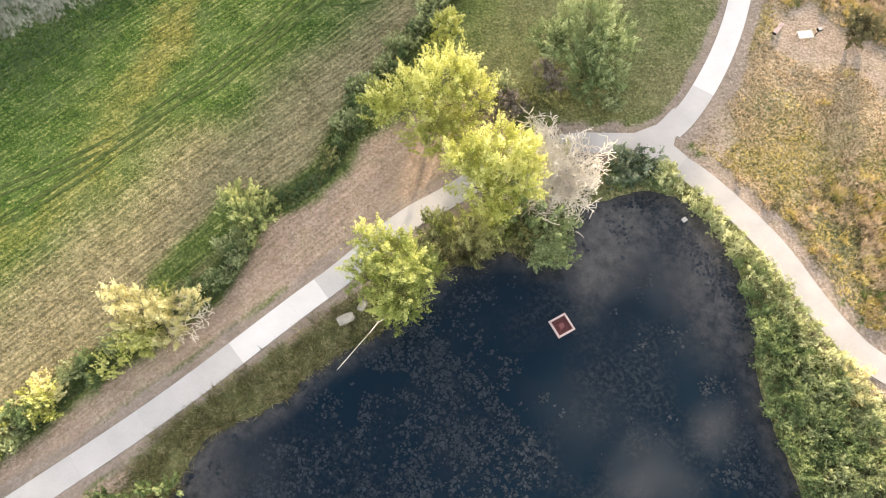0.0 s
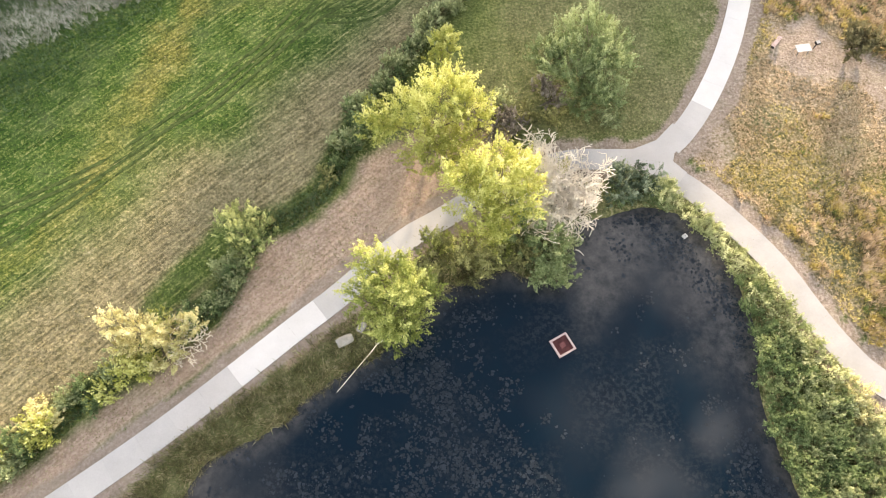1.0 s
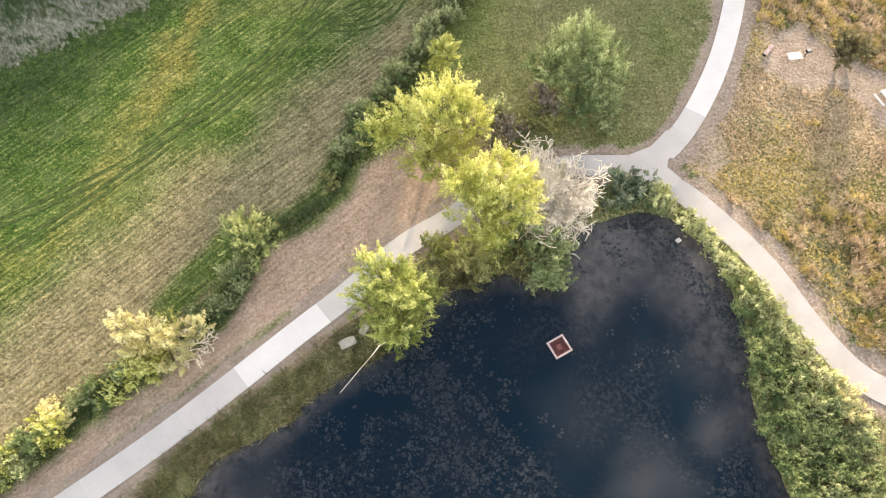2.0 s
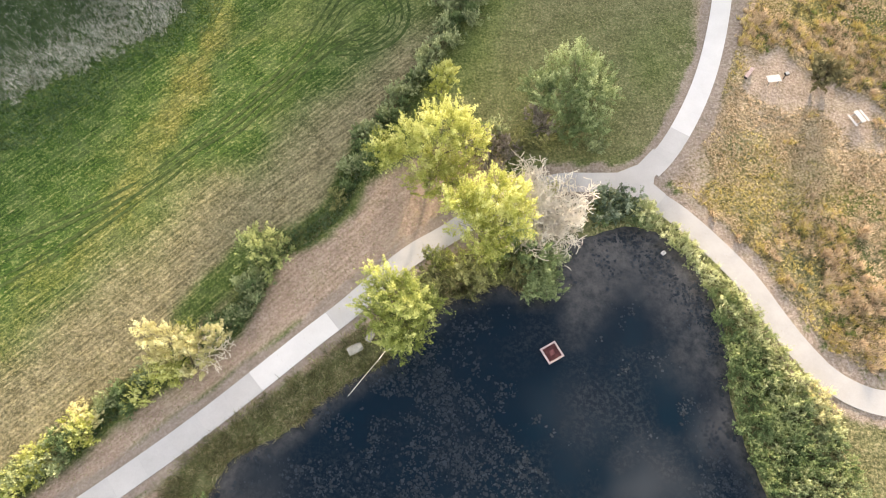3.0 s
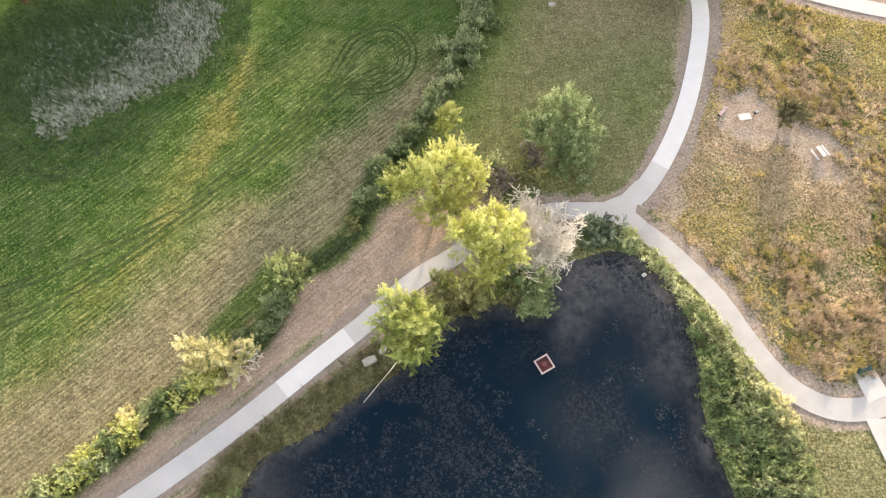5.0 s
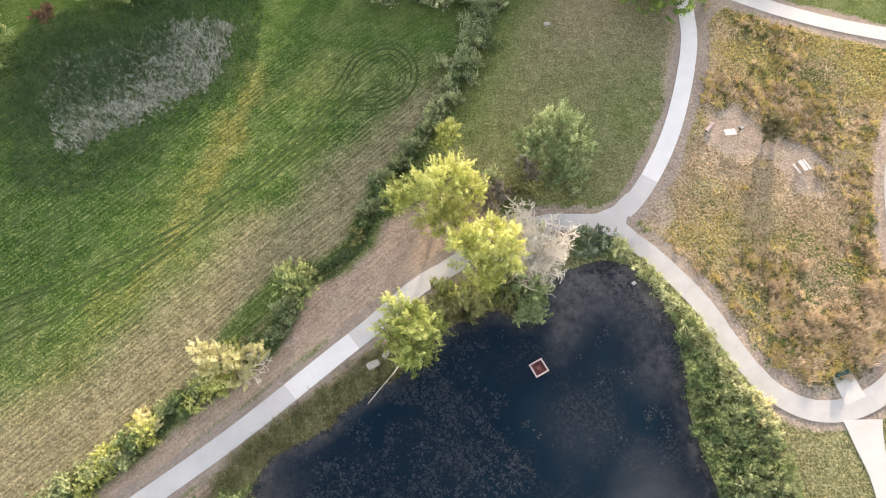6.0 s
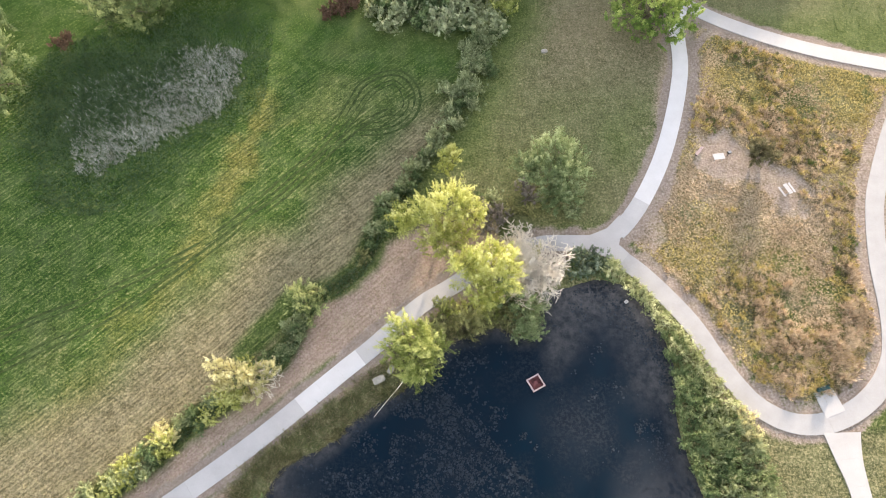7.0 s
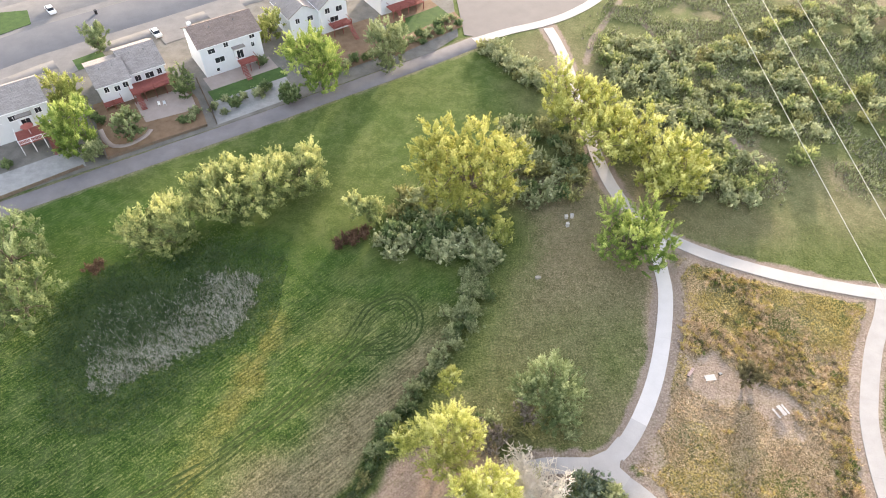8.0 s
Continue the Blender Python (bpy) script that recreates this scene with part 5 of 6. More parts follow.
def reed_chance(edge):
    def chance(px, py):
        d = away(px, py, np.vstack([REEDS, REEDS[:1]]))
        depth = np.where(within(px, py, REEDS), d, -d) + 4.5 * (rough(px, py, 4.5, 83) - 0.5) + 3.0 * (rough(px, py, 1.3, 85) - 0.5)
        ins = smooth(-0.8, 1.0, depth) if edge else np.maximum(smooth(-0.8, 1.0, depth), 0.6 * smooth(-11, -2, depth - 4 * smooth(-46, -38, px) * smooth(66, 58, py)))
        d_front = away(px, py, REED_FRONT) + 5 * (rough(px, py, 5, 81) - 0.5) - 0.25 * (px + 45)
        front = np.clip(smooth(10.5, 2.5, d_front), 0, 1)
        return ins * (front * (0.55 + 0.45 * smooth(0.4, 0.6, rough(px, py, 1.6, 87))) + 0.12 if edge else 1 - 0.6 * front)
    return chance


grass("reeds", "silvery dry reeds in a wet hollow", sown((-60, 46), (-28, 76), 24000, 531, reed_chance(True)), 6, 0.5, 0.05, 532, "silver", 0.5)
grass("reeds", "dark green sedge in the wet hollow", sown((-72, 42), (-28, 84), 70000, 533, reed_chance(False)), 5, 0.45, 0.07, 534, "wet", 0.5)


# ---- weeds in the pond ----
def pond_weed():
    n = Nodes("pond_weed", 0.7)
    isl = n.add("NewGeometry").outputs["Random Per Island"]
    n.color(n.ramp(isl, (0.0, (0.004, 0.009, 0.014)), (0.6, (0.008, 0.0135, 0.020)), (1.0, (0.018, 0.025, 0.033))))
    rs = np.random.RandomState(541)
    px, py = rs.uniform(-24, 31, 90000), rs.uniform(-2, 32, 90000)
    d = away(px, py, shore_ring)
    dense = 0.7 * smooth(0.40, 0.66, rough(px, py, 1.6, 91) * 0.5 + 0.5 * rough(px, py, 9, 95) + 0.12 * smooth(14, 6, py) * smooth(16, 3, px) * smooth(-22, -14, px) - 0.10 * smooth(4, 10, px) - 0.05 * smooth(14, 20, py))
    east = smooth(6.5, 2.0, d) * (px > 17) * smooth(0.4, 0.7, rough(px, py, 2.4, 97)) * 0.6
    keep = within(px, py, SHORE) & (d > 0.6) & (rs.rand(len(px)) < np.maximum(dense, east))
    px, py = px[keep], py[keep]
    m = len(px)
    r = 0.05 + 0.17 * rs.rand(m) ** 2
    a = rs.uniform(0, 6.28, m)
    k = 6
    ang = a[:, None] + np.arange(k) * 2 * math.pi / k
    rr = r[:, None] * rs.uniform(0.5, 1.2, (m, k)) ** 1.5
    v = np.stack([px[:, None] + rr * np.cos(ang), py[:, None] + rr * np.sin(ang), np.full((m, k), WATER_Z + 0.008) + rs.uniform(0, 0.012, m)[:, None]], 2)
    me = raw_mesh("pond_weed", v.reshape(-1, 3), np.arange(m * k).reshape(-1, k))
    tagged(part("pond_weed", me, n.mat), "dark weed floating in mats on the pond", "water weed", kind="stuff")


pond_weed()


# ---- things by the pond ----
def paint(name, rgb, roughness=0.6, var=0.16, scale=1.5):
    lo = tuple(max(0.0, c * (1 - var)) for c in rgb)
    hi = tuple(min(1.0, c * (1 + var * 0.7)) for c in rgb)
    return plain_material(name, lo, hi, scale, roughness, 0.12)


PALE_TIMBER = paint("pale_timber", (0.40, 0.30, 0.29), 0.8, 0.2, 3.0)
RED_BROWN = paint("red_brown_deck", (0.13, 0.045, 0.045), 0.8, 0.3, 2.5)
WHITE_TOP = paint("white_painted_boards", (0.48, 0.455, 0.44), 0.6, 0.1)
GREY_METAL = plain_material("grey_steel", (0.22, 0.23, 0.24), (0.34, 0.35, 0.36), 3.0, 0.45, 0.05, 0.8)
BLACK_METAL = plain_material("black_steel", (0.02, 0.02, 0.022), (0.045, 0.045, 0.048), 3.0, 0.5, 0.05, 0.6)
TEAL_SLAT = paint("dark_green_slats", (0.03, 0.075, 0.065), 0.5)
ROCK = plain_material("pale_rock", (0.22, 0.20, 0.165), (0.40, 0.37, 0.315), 1.4, 0.95, 0.6)


def turned(thing, x, y, z=0.0, rz=0.0):
    thing.matrix_basis = pose(x, y, z, 0, 0, rz)
    return thing


def floating_platform():
    thing = tagged(new("floating_platform"), "square floating timber platform with reddish sunken middle", "platform")
    s = 0.92
    for k in range(4):
        a = radians(90 * k)
        bm = a_box((2 * s, 0.19, 0.26), (0, 0, 0), 0, 0.025)
        bmesh.ops.transform(bm, matrix=pose(math.cos(a + radians(90)) * (s - 0.095), math.sin(a + radians(90)) * (s - 0.095), 0.002 * k, 0, 0, 90 * k) , verts=bm.verts)
        part("beam", bm, PALE_TIMBER, thing)
    for k in range(4):
        bm = bmesh.new()
        q = s - 0.19
        v = [bm.verts.new(c) for c in ((-q, q, 0.20), (q, q, 0.20), (0.22, 0.22, 0.12), (-0.22, 0.22, 0.12))]
        bm.faces.new(v)
        bmesh.ops.solidify(bm, geom=bm.faces[:], thickness=0.03)
        bmesh.ops.rotate(bm, verts=bm.verts, cent=(0, 0, 0), matrix=Matrix.Rotation(radians(90 * k), 3, "Z"))
        part("sloping_board", bm, RED_BROWN, thing)
    part("bottom_board", a_box((0.5, 0.5, 0.04), (0, 0, 0.1)), RED_BROWN, thing)
    return turned(thing, 11.55, 17.95, WATER_Z - 0.08, 29)


floating_platform()


def picnic_table(x, y, rz, label, benches=True, w=1.85, d=0.78):
    thing = tagged(new("picnic_table"), label, "picnic table")
    for k in range(4):
        part("tabletop_board", a_box((w, d / 4 - 0.015, 0.05), (0, (k - 1.5) * d / 4, 0.72), 0, 0.008), WHITE_TOP, thing)
    for sx in (-0.6, 0.6):
        part("leg", a_box((0.07, d * 0.7, 0.06), (sx, 0, 0.655)), GREY_METAL, thing)
        for sy in (-1, 1):
            bm = bmesh.new()
            box(bm, (0.06, 0.06, 0.74), (0, 0, -0.02))
            bmesh.ops.transform(bm, matrix=pose(sx, sy * d * 0.42, 0, sy * 12), verts=bm.verts)
            part("leg", bm, GREY_METAL, thing)
        if benches:
            part("bench_arm", a_box((0.06, 1.9, 0.06), (sx, 0, 0.36)), GREY_METAL, thing)
    if benches:
        for sy in (-1, 1):
            part("seat_board", a_box((w, 0.28, 0.05), (0, sy * 0.86, 0.42), 0, 0.008), WHITE_TOP, thing)
    return turned(thing, x, y, 0.0, rz)


picnic_table(40.5, 51.35, 8, "white-topped table on a bare dirt pad", False, 1.65, 1.0)
picnic_table(49.6, 45.9, -66, "weathered picnic table with two benches on bare dirt", True, 1.7, 0.62)


def park_grill():
    thing = tagged(new("park_grill"), "small black steel grill on a post beside the table", "grill")
    v, f = tubes([([(0, 0, -0.1), (0, 0, 0.8)], (0.05, 0.05))], 8)
    part("post", raw_mesh("post", v, f), BLACK_METAL, thing)
    part("fire_box", a_box((0.5, 0.42, 0.26), (0, 0, 0.8), 0, 0.02), BLACK_METAL, thing)
    part("grate", a_box((0.46, 0.38, 0.02), (0, 0, 1.065)), GREY_METAL, thing)
    turned(thing, 42.1, 51.9, 0, 20)


park_grill()


def plank_bench(x, y, rz, label, back=False, mat=None):
    mat = mat or PALE_TIMBER
    thing = tagged(new("bench"), label, "bench")
    for k in range(3):
        part("seat_slat", a_box((1.8, 0.13, 0.04), (0, (k - 1) * 0.15, 0.42), 0, 0.006), mat, thing)
    for sx in (-0.7, 0.7):
        part("leg", a_box((0.08, 0.4, 0.46), (sx, 0, -0.04)), BLACK_METAL, thing)
        if back:
            part("back_post", a_box((0.06, 0.06, 0.85), (sx, 0.24, 0.0)), BLACK_METAL, thing)
    if back:
        for k in range(4):
            part("back_slat", a_box((1.8, 0.04, 0.1), (0, 0.285, 0.46 + k * 0.115), 0, 0.006), mat, thing)
    return turned(thing, x, y, 0, rz)


plank_bench(37.9, 52.5, 50, "pale plank bench on the bare dirt pad")
plank_bench(48.15, 16.95, 16, "dark green slatted bench with back on concrete pad", True, TEAL_SLAT).location.z = 0.06


def stone(name, x, y, size, rz, seed, label, mat=ROCK):
    bm = bmesh.new()
    bmesh.ops.create_icosphere(bm, subdivisions=3, radius=0.5)
    rs = np.random.RandomState(seed)
    off = Vector(rs.uniform(-50, 50, 3))
    for v in bm.verts:
        v.co *= 1 + 0.28 * noise.noise(v.co * 2.4 + off) + 0.1 * noise.noise(v.co * 6 + off)
        v.co = Vector((max(-0.42, min(0.42, v.co.x)), max(-0.42, min(0.42, v.co.y)), max(-0.3, min(0.36, v.co.z))))
        v.co = Vector((v.co.x * size[0], v.co.y * size[1], v.co.z * size[2]))
    ob = tagged(part(name, bm, mat), label, "rock")
    ob.matrix_basis = pose(x, y, size[2] * 0.22, 0, 0, rz)


stone("rock", -8.7, 18.3, (1.9, 1.1, 0.7), 28, 601, "flat pale boulder in the bank sedge")
stone("rock", -7.2, 19.6, (1.3, 0.9, 0.6), 60, 602, "pale boulder half hidden under a tree")
stone("rock", 16.0, 71.5, (1.2, 0.8, 0.5), 10, 603, "pale rock on the short grass")
stone("rock", 0.9, 60.0, (0.9, 0.7, 0.9), 10, 604, "pale rock in the ditch thicket")

for fx, fy, fr in ((24.5, 29.0, 35),):
    fl = tagged(new("float_block"), "small white block floating near the bank", "float")
    part("block", a_box((0.5, 0.42, 0.2), (0, 0, 0), 0, 0.03), WHITE_TOP, fl)
    part("eyelet", a_box((0.08, 0.08, 0.06), (0, 0, 0.2)), GREY_METAL, fl)
    turned(fl, fx, fy, WATER_Z - 0.06, fr)

for bx, by, bh in ((22.6, 86.0, 0.7), (23.7, 86.2, 0.8), (22.6, 83.9, 0.85)):
    hive = tagged(new("white_box"), "white wooden box standing on worn grass", "box", "white boxes on the grass")
    part("body", a_box((0.55, 0.5, bh), (0, 0, 0), 0, 0.015), WHITE_TOP, hive)
    part("lid", a_box((0.62, 0.57, 0.07), (0, 0, bh), 0, 0.01), WHITE_TOP, hive)
    turned(hive, bx, by, -0.02, 12)


# ---- houses ----
SIDING = paint("white_siding", (0.66, 0.68, 0.70), 0.7, 0.06, 0.8)
CREAM_SIDING = paint("pale_grey_siding", (0.60, 0.61, 0.62), 0.7, 0.06, 0.8)
TRIM = paint("white_trim", (0.8, 0.8, 0.8), 0.5, 0.05)
DECK_RED = paint("red_stained_deck", (0.27, 0.085, 0.07), 0.75, 0.2, 2.0)
FENCE_WOOD = paint("weathered_fence", (0.20, 0.15, 0.11), 0.9, 0.25, 2.0)
YARD_SOIL = plain_material("brown_yard_soil", (0.15, 0.095, 0.055), (0.25, 0.17, 0.11), 0.7, 0.95, 0.5)
PATIO = plain_material("pinkish_patio", (0.29, 0.24, 0.215), (0.37, 0.315, 0.285), 0.5, 0.9, 0.1)
LOT = plain_material("worn_lot_surface", (0.175, 0.158, 0.148), (0.215, 0.195, 0.182), 0.25, 0.9, 0.1)
LAWN = plain_material("watered_lawn", (0.035, 0.075, 0.02), (0.075, 0.13, 0.035), 0.6, 0.95, 0.5, 0.0, 6.0)
YARD_GROUND = plain_material("mixed_yard_ground", (0.11, 0.105, 0.09), (0.225, 0.212, 0.19), 0.35, 0.95, 0.4)
GRAVEL_BED = plain_material("grey_gravel_bed", (0.22, 0.22, 0.215), (0.36, 0.36, 0.35), 0.6, 0.95, 0.4)


def glass_material():
    n = Nodes("window_glass", 0.05)
    n.bsdf.inputs["Specular IOR Level"].default_value = 0.6
    n.color(n.ramp(n.grain(0.6, 2.0), (0.3, (0.015, 0.018, 0.022)), (0.7, (0.04, 0.045, 0.05))))
    return n.mat


GLASS = glass_material()


def shingles(name, a, b):
    n = Nodes(name, 0.95)
    br = n.add("TexBrick", Scale=1.0, Mortar_Size=0.012, Brick_Width=0.9, Row_Height=0.28)
    tc = n.add("TexCoord")
    n.link(tc.outputs["Object"], br.inputs["Vector"])
    br.inputs["Color1"].default_value = (*a, 1)
    br.inputs["Color2"].default_value = (*b, 1)
    br.inputs["Mortar"].default_value = (*(c * 0.6 for c in a), 1)
    n.color(n.mix(0.35, br.outputs["Color"], n.ramp(n.grain(0.5, 4.0), (0.3, 0.6), (0.7, 1.0)), "MULTIPLY"))
    n.bump(n.grain(14.0, 2.0), 0.3, 0.02)
    return n.mat


ROOF_BROWN = shingles("brown_shingles", (0.22, 0.17, 0.15), (0.28, 0.22, 0.19))
ROOF_GREY = shingles("grey_shingles", (0.27, 0.245, 0.232), (0.345, 0.313, 0.296))


def window(parent, x, y, z, w, h, mullion=True):
    """A window on a wall that faces -y: frame, pane, sill."""
    win = part("window", a_box((w + 0.16, 0.06, h + 0.16), (x, y - 0.03, z - 0.08)), TRIM, parent, "white-framed window")
    part("pane", a_box((w, 0.03, h), (x, y - 0.06, z)), GLASS, win)
    part("sill", a_box((w + 0.26, 0.12, 0.05), (x, y - 0.07, z - 0.13)), TRIM, win)
    if mullion:
        part("glazing_bar", a_box((0.05, 0.03, h), (x, y - 0.085, z)), TRIM, win)


def gable_block(parent, x0, y0, w, d, eave, rise, roof, wall, along=True, over=0.45):
    """A block with a gabled roof; the ridge runs along x, or along y."""
    bm = bmesh.new()
    x1, y1 = x0 + w, y0 + d
    base = [bm.verts.new((x, y, -0.1)) for x, y in ((x0, y0), (x1, y0), (x1, y1), (x0, y1))]
    top = [bm.verts.new((x, y, eave)) for x, y in ((x0, y0), (x1, y0), (x1, y1), (x0, y1))]
    if along:
        r = [bm.verts.new((x0, y0 + d / 2, eave + rise)), bm.verts.new((x1, y0 + d / 2, eave + rise))]
    else:
        r = [bm.verts.new((x0 + w / 2, y0, eave + rise)), bm.verts.new((x0 + w / 2, y1, eave + rise))]
    for i in range(4):
        j = (i + 1) % 4
        bm.faces.new((base[i], base[j], top[j], top[i]))
    if along:
        bm.faces.new((top[1], top[2], r[1]))
        bm.faces.new((top[3], top[0], r[0]))
        bm.faces.new((top[0], top[1], r[1], r[0]))
        bm.faces.new((top[2], top[3], r[0], r[1]))
    else:
        bm.faces.new((top[0], top[1], r[0]))
        bm.faces.new((top[2], top[3], r[1]))
        bm.faces.new((top[1], top[2], r[1], r[0]))
        bm.faces.new((top[3], top[0], r[0], r[1]))
    part("wall", bm, wall, parent)
    # Roof planes with thickness and overhang.
    run = (d if along else w) / 2
    slope = rise / run
    drop = slope * over
    rb = bmesh.new()
    for s in (-1, 1):
        if along:
            cy = y0 + d / 2
            pts = [(x0 - over, cy + s * (run + over), eave - drop), (x1 + over, cy + s * (run + over), eave - drop), (x1 + over, cy, eave + rise), (x0 - over, cy, eave + rise)]
        else:
            cx = x0 + w / 2
            pts = [(cx + s * (run + over), y0 - over, eave - drop), (cx + s * (run + over), y1 + over, eave - drop), (cx, y1 + over, eave + rise), (cx, y0 - over, eave + rise)]
        low = [rb.verts.new((x, y, z + 0.03)) for x, y, z in pts]
        high = [rb.verts.new((x, y, z + 0.21)) for x, y, z in pts]
        rb.faces.new(low)
        rb.faces.new(high)
        for i in range(4):
            j = (i + 1) % 4
            rb.faces.new((low[i], low[j], high[j], high[i]))
    bmesh.ops.recalc_face_normals(rb, faces=rb.faces)
    top_part = part("roof", rb, roof, parent)
    gut = bmesh.new()
    if along:
        box(gut, (w + 2 * over, 0.14, 0.16), (x0 + w / 2, y0 - over - 0.05, eave - drop - 0.02))
    else:
        box(gut, (0.14, d + 2 * over, 0.16), (x0 - over - 0.05, y0 + d / 2, eave - drop - 0.02))
    part("gutter", gut, TRIM, top_part)
    for k in range(2):
        v, f = tubes([([(x0 + w * (0.3 + 0.4 * k), y0 + d * (0.35 if along else 0.5), eave + rise * 0.4), (x0 + w * (0.3 + 0.4 * k), y0 + d * (0.35 if along else 0.5), eave + rise * 0.7 + 0.6)], (0.08, 0.08))], 6)
        part("vent_pipe", raw_mesh("vent_pipe", v, f), GREY_METAL, top_part)
    return parent


def deck(parent, x0, y0, w, d, z, boards, rails, stairs=None):
    """A raised deck before a wall at y0: boards, posts, railing, and a stair."""
    n = max(3, int(d / 0.5))
    dk = part("deck", a_box((w, d, 0.14), (x0 + w / 2, y0 - d / 2, z - 0.2)), boards, parent, "raised wooden deck")
    for k in range(n):
        part("deck_board", a_box((w, d / n - 0.03, 0.05), (x0 + w / 2, y0 - (k + 0.5) * d / n, z - 0.05)), boards, dk)
    count = max(2, int(w / 2.2))
    for k in range(count + 1):
        px = x0 + 0.08 + (w - 0.16) * k / count
        part("post", a_box((0.14, 0.14, z + 0.95), (px, y0 - d + 0.08, 0)), rails, dk)
    part("rail", a_box((w, 0.1, 0.07), (x0 + w / 2, y0 - d + 0.08, z + 0.93)), rails, dk)
    part("rail", a_box((w, 0.06, 0.05), (x0 + w / 2, y0 - d + 0.08, z + 0.12)), rails, dk)
    for sx in (x0 + 0.06, x0 + w - 0.06):
        part("rail", a_box((0.1, d, 0.07), (sx, y0 - d / 2, z + 0.93)), rails, dk)
    for k in range(int(w / 0.28)):
        part("baluster", a_box((0.04, 0.04, 0.8), (x0 + 0.2 + k * 0.28, y0 - d + 0.08, z + 0.14)), rails, dk)
    if stairs:
        sx, run = stairs
        steps = int(z / 0.2)
        for k in range(steps):
            part("step", a_box((1.2, 0.34, 0.05), (sx, y0 - d - 0.2 - k * run / steps, z - 0.2 - k * z / steps)), boards, dk)


def at_house(thing, corner):
    thing.matrix_basis = pose(corner[0], corner[1], 0, 0, 0, 34)
    return thing


def house_middle():
    h = tagged(new("house"), "white two-storey house with brown shingle roof", "house")
    gable_block(h, 0, 0, 14.6, 10.5, 7.7, 2.7, ROOF_BROWN, SIDING)
    for x, z, w in ((2.6, 5.6, 1.6), (6.2, 6.1, 1.0), (12.6, 6.3, 1.2), (12.4, 4.2, 0.7)):
        window(h, x, 0, z, w, 1.1)
    window(h, 4.0, 0, 2.9, 2.2, 1.25)
    window(h, 3.0, 0, 0.8, 0.7, 0.8, False)
    bay = part("bay", a_box((2.6, 1.0, 3.0), (8.7, -0.5, 2.4)), SIDING, h)
    part("bay_roof", a_box((3.0, 1.4, 0.2), (8.7, -0.6, 5.4)), ROOF_GREY, bay)
    window(h, 8.7, -1.0, 2.9, 1.5, 2.0)
    deck(h, 7.6, -1.0, 4.2, 2.4, 2.5, DECK_RED, DECK_RED, (8.0, 3.4))
    part("chimney", a_box((0.9, 0.9, 2.2), (0.9, 6.6, 8.6)), SIDING, h)
    return at_house(h, (-56.1, 131.6))


def house_deck():
    h = tagged(new("house"), "white house with grey roofs and long red deck", "house")
    gable_block(h, -0.4, 0.6, 6.9, 11, 5.4, 2.0, ROOF_GREY, SIDING)
    gable_block(h, 6.6, 2.4, 8.0, 12, 5.2, 2.7, ROOF_GREY, SIDING)
    for x, z, w in ((1.2, 3.6, 0.9), (3.4, 3.2, 1.1), (5.3, 3.5, 1.1)):
        window(h, x, 0.6, z, w, 1.2)
    for x, z, w in ((8.4, 2.9, 1.3), (11.0, 2.8, 1.8), (13.3, 3.0, 1.0)):
        window(h, x, 2.4, z, w, 1.3)
    deck(h, 5.6, 2.4, 9.6, 4.4, 2.6, DECK_RED, DECK_RED, (6.6, 3.2))
    deck(h, -0.6, 0.6, 4.0, 1.8, 1.4, DECK_RED, DECK_RED)
    return at_house(h, (-75.2, 119.6))


def house_left():
    h = tagged(new("house"), "pale grey two-storey house with white-railed deck", "house")
    gable_block(h, 0, 0, 15.5, 10.5, 6.9, 2.6, ROOF_GREY, CREAM_SIDING)
    for x, z, w in ((2.4, 4.6, 1.4), (5.6, 4.8, 1.0), (8.6, 4.6, 1.6), (13.6, 4.7, 1.2), (3.4, 1.9, 1.8), (14.2, 1.8, 0.8)):
        window(h, x, 0, z, w, 1.15)
    bay = part("bay", a_box((2.8, 1.1, 3.2), (10.6, -0.55, 2.3)), SIDING, h)
    part("bay_roof", a_box((3.2, 1.5, 0.2), (10.6, -0.65, 5.5)), ROOF_GREY, bay)
    window(h, 10.6, -1.1, 2.8, 1.7, 2.1)
    deck(h, 7.6, -1.1, 7.0, 5.2, 2.6, DECK_RED, TRIM, (13.4, 3.2))
    return at_house(h, (-96.9, 104.6))


def house_right():
    h = tagged(new("house"), "white house with grey roof behind yellow tree", "house")
    gable_block(h, 0, 1.4, 7.6, 10, 6.2, 2.3, ROOF_GREY, SIDING, False)
    gable_block(h, 7.6, 0, 7.4, 11.4, 7.0, 2.4, ROOF_GREY, SIDING, False)
    for x, z, w in ((2.0, 4.2, 1.0), (5.4, 4.0, 1.4)):
        window(h, x, 1.4, z, w, 1.2)
    for x, z, w in ((9.6, 5.2, 1.2), (12.8, 5.0, 1.6), (11.2, 2.6, 2.2)):
        window(h, x, 0, z, w, 1.3)
    deck(h, 9.4, 0, 5.2, 3.0, 2.5, DECK_RED, DECK_RED, (13.8, 4.0))
    return at_house(h, (-37.6, 146.4))


def house_end():
    h = tagged(new("house"), "house with red-brown deck at the end of the row", "house")
    gable_block(h, 0, 0, 13.0, 10.5, 6.4, 2.5, ROOF_GREY, CREAM_SIDING)
    for x, z, w in ((2.0, 4.2, 1.2), (6.5, 4.2, 1.6), (10.6, 4.2, 1.2)):
        window(h, x, 0, z, w, 1.2)
    deck(h, 1.5, 0, 9.5, 3.4, 2.2, DECK_RED, DECK_RED, (3.0, 3.0))
    return at_house(h, (-17.0, 160.0))


house_middle()
house_deck()
house_left()
house_right()
house_end()


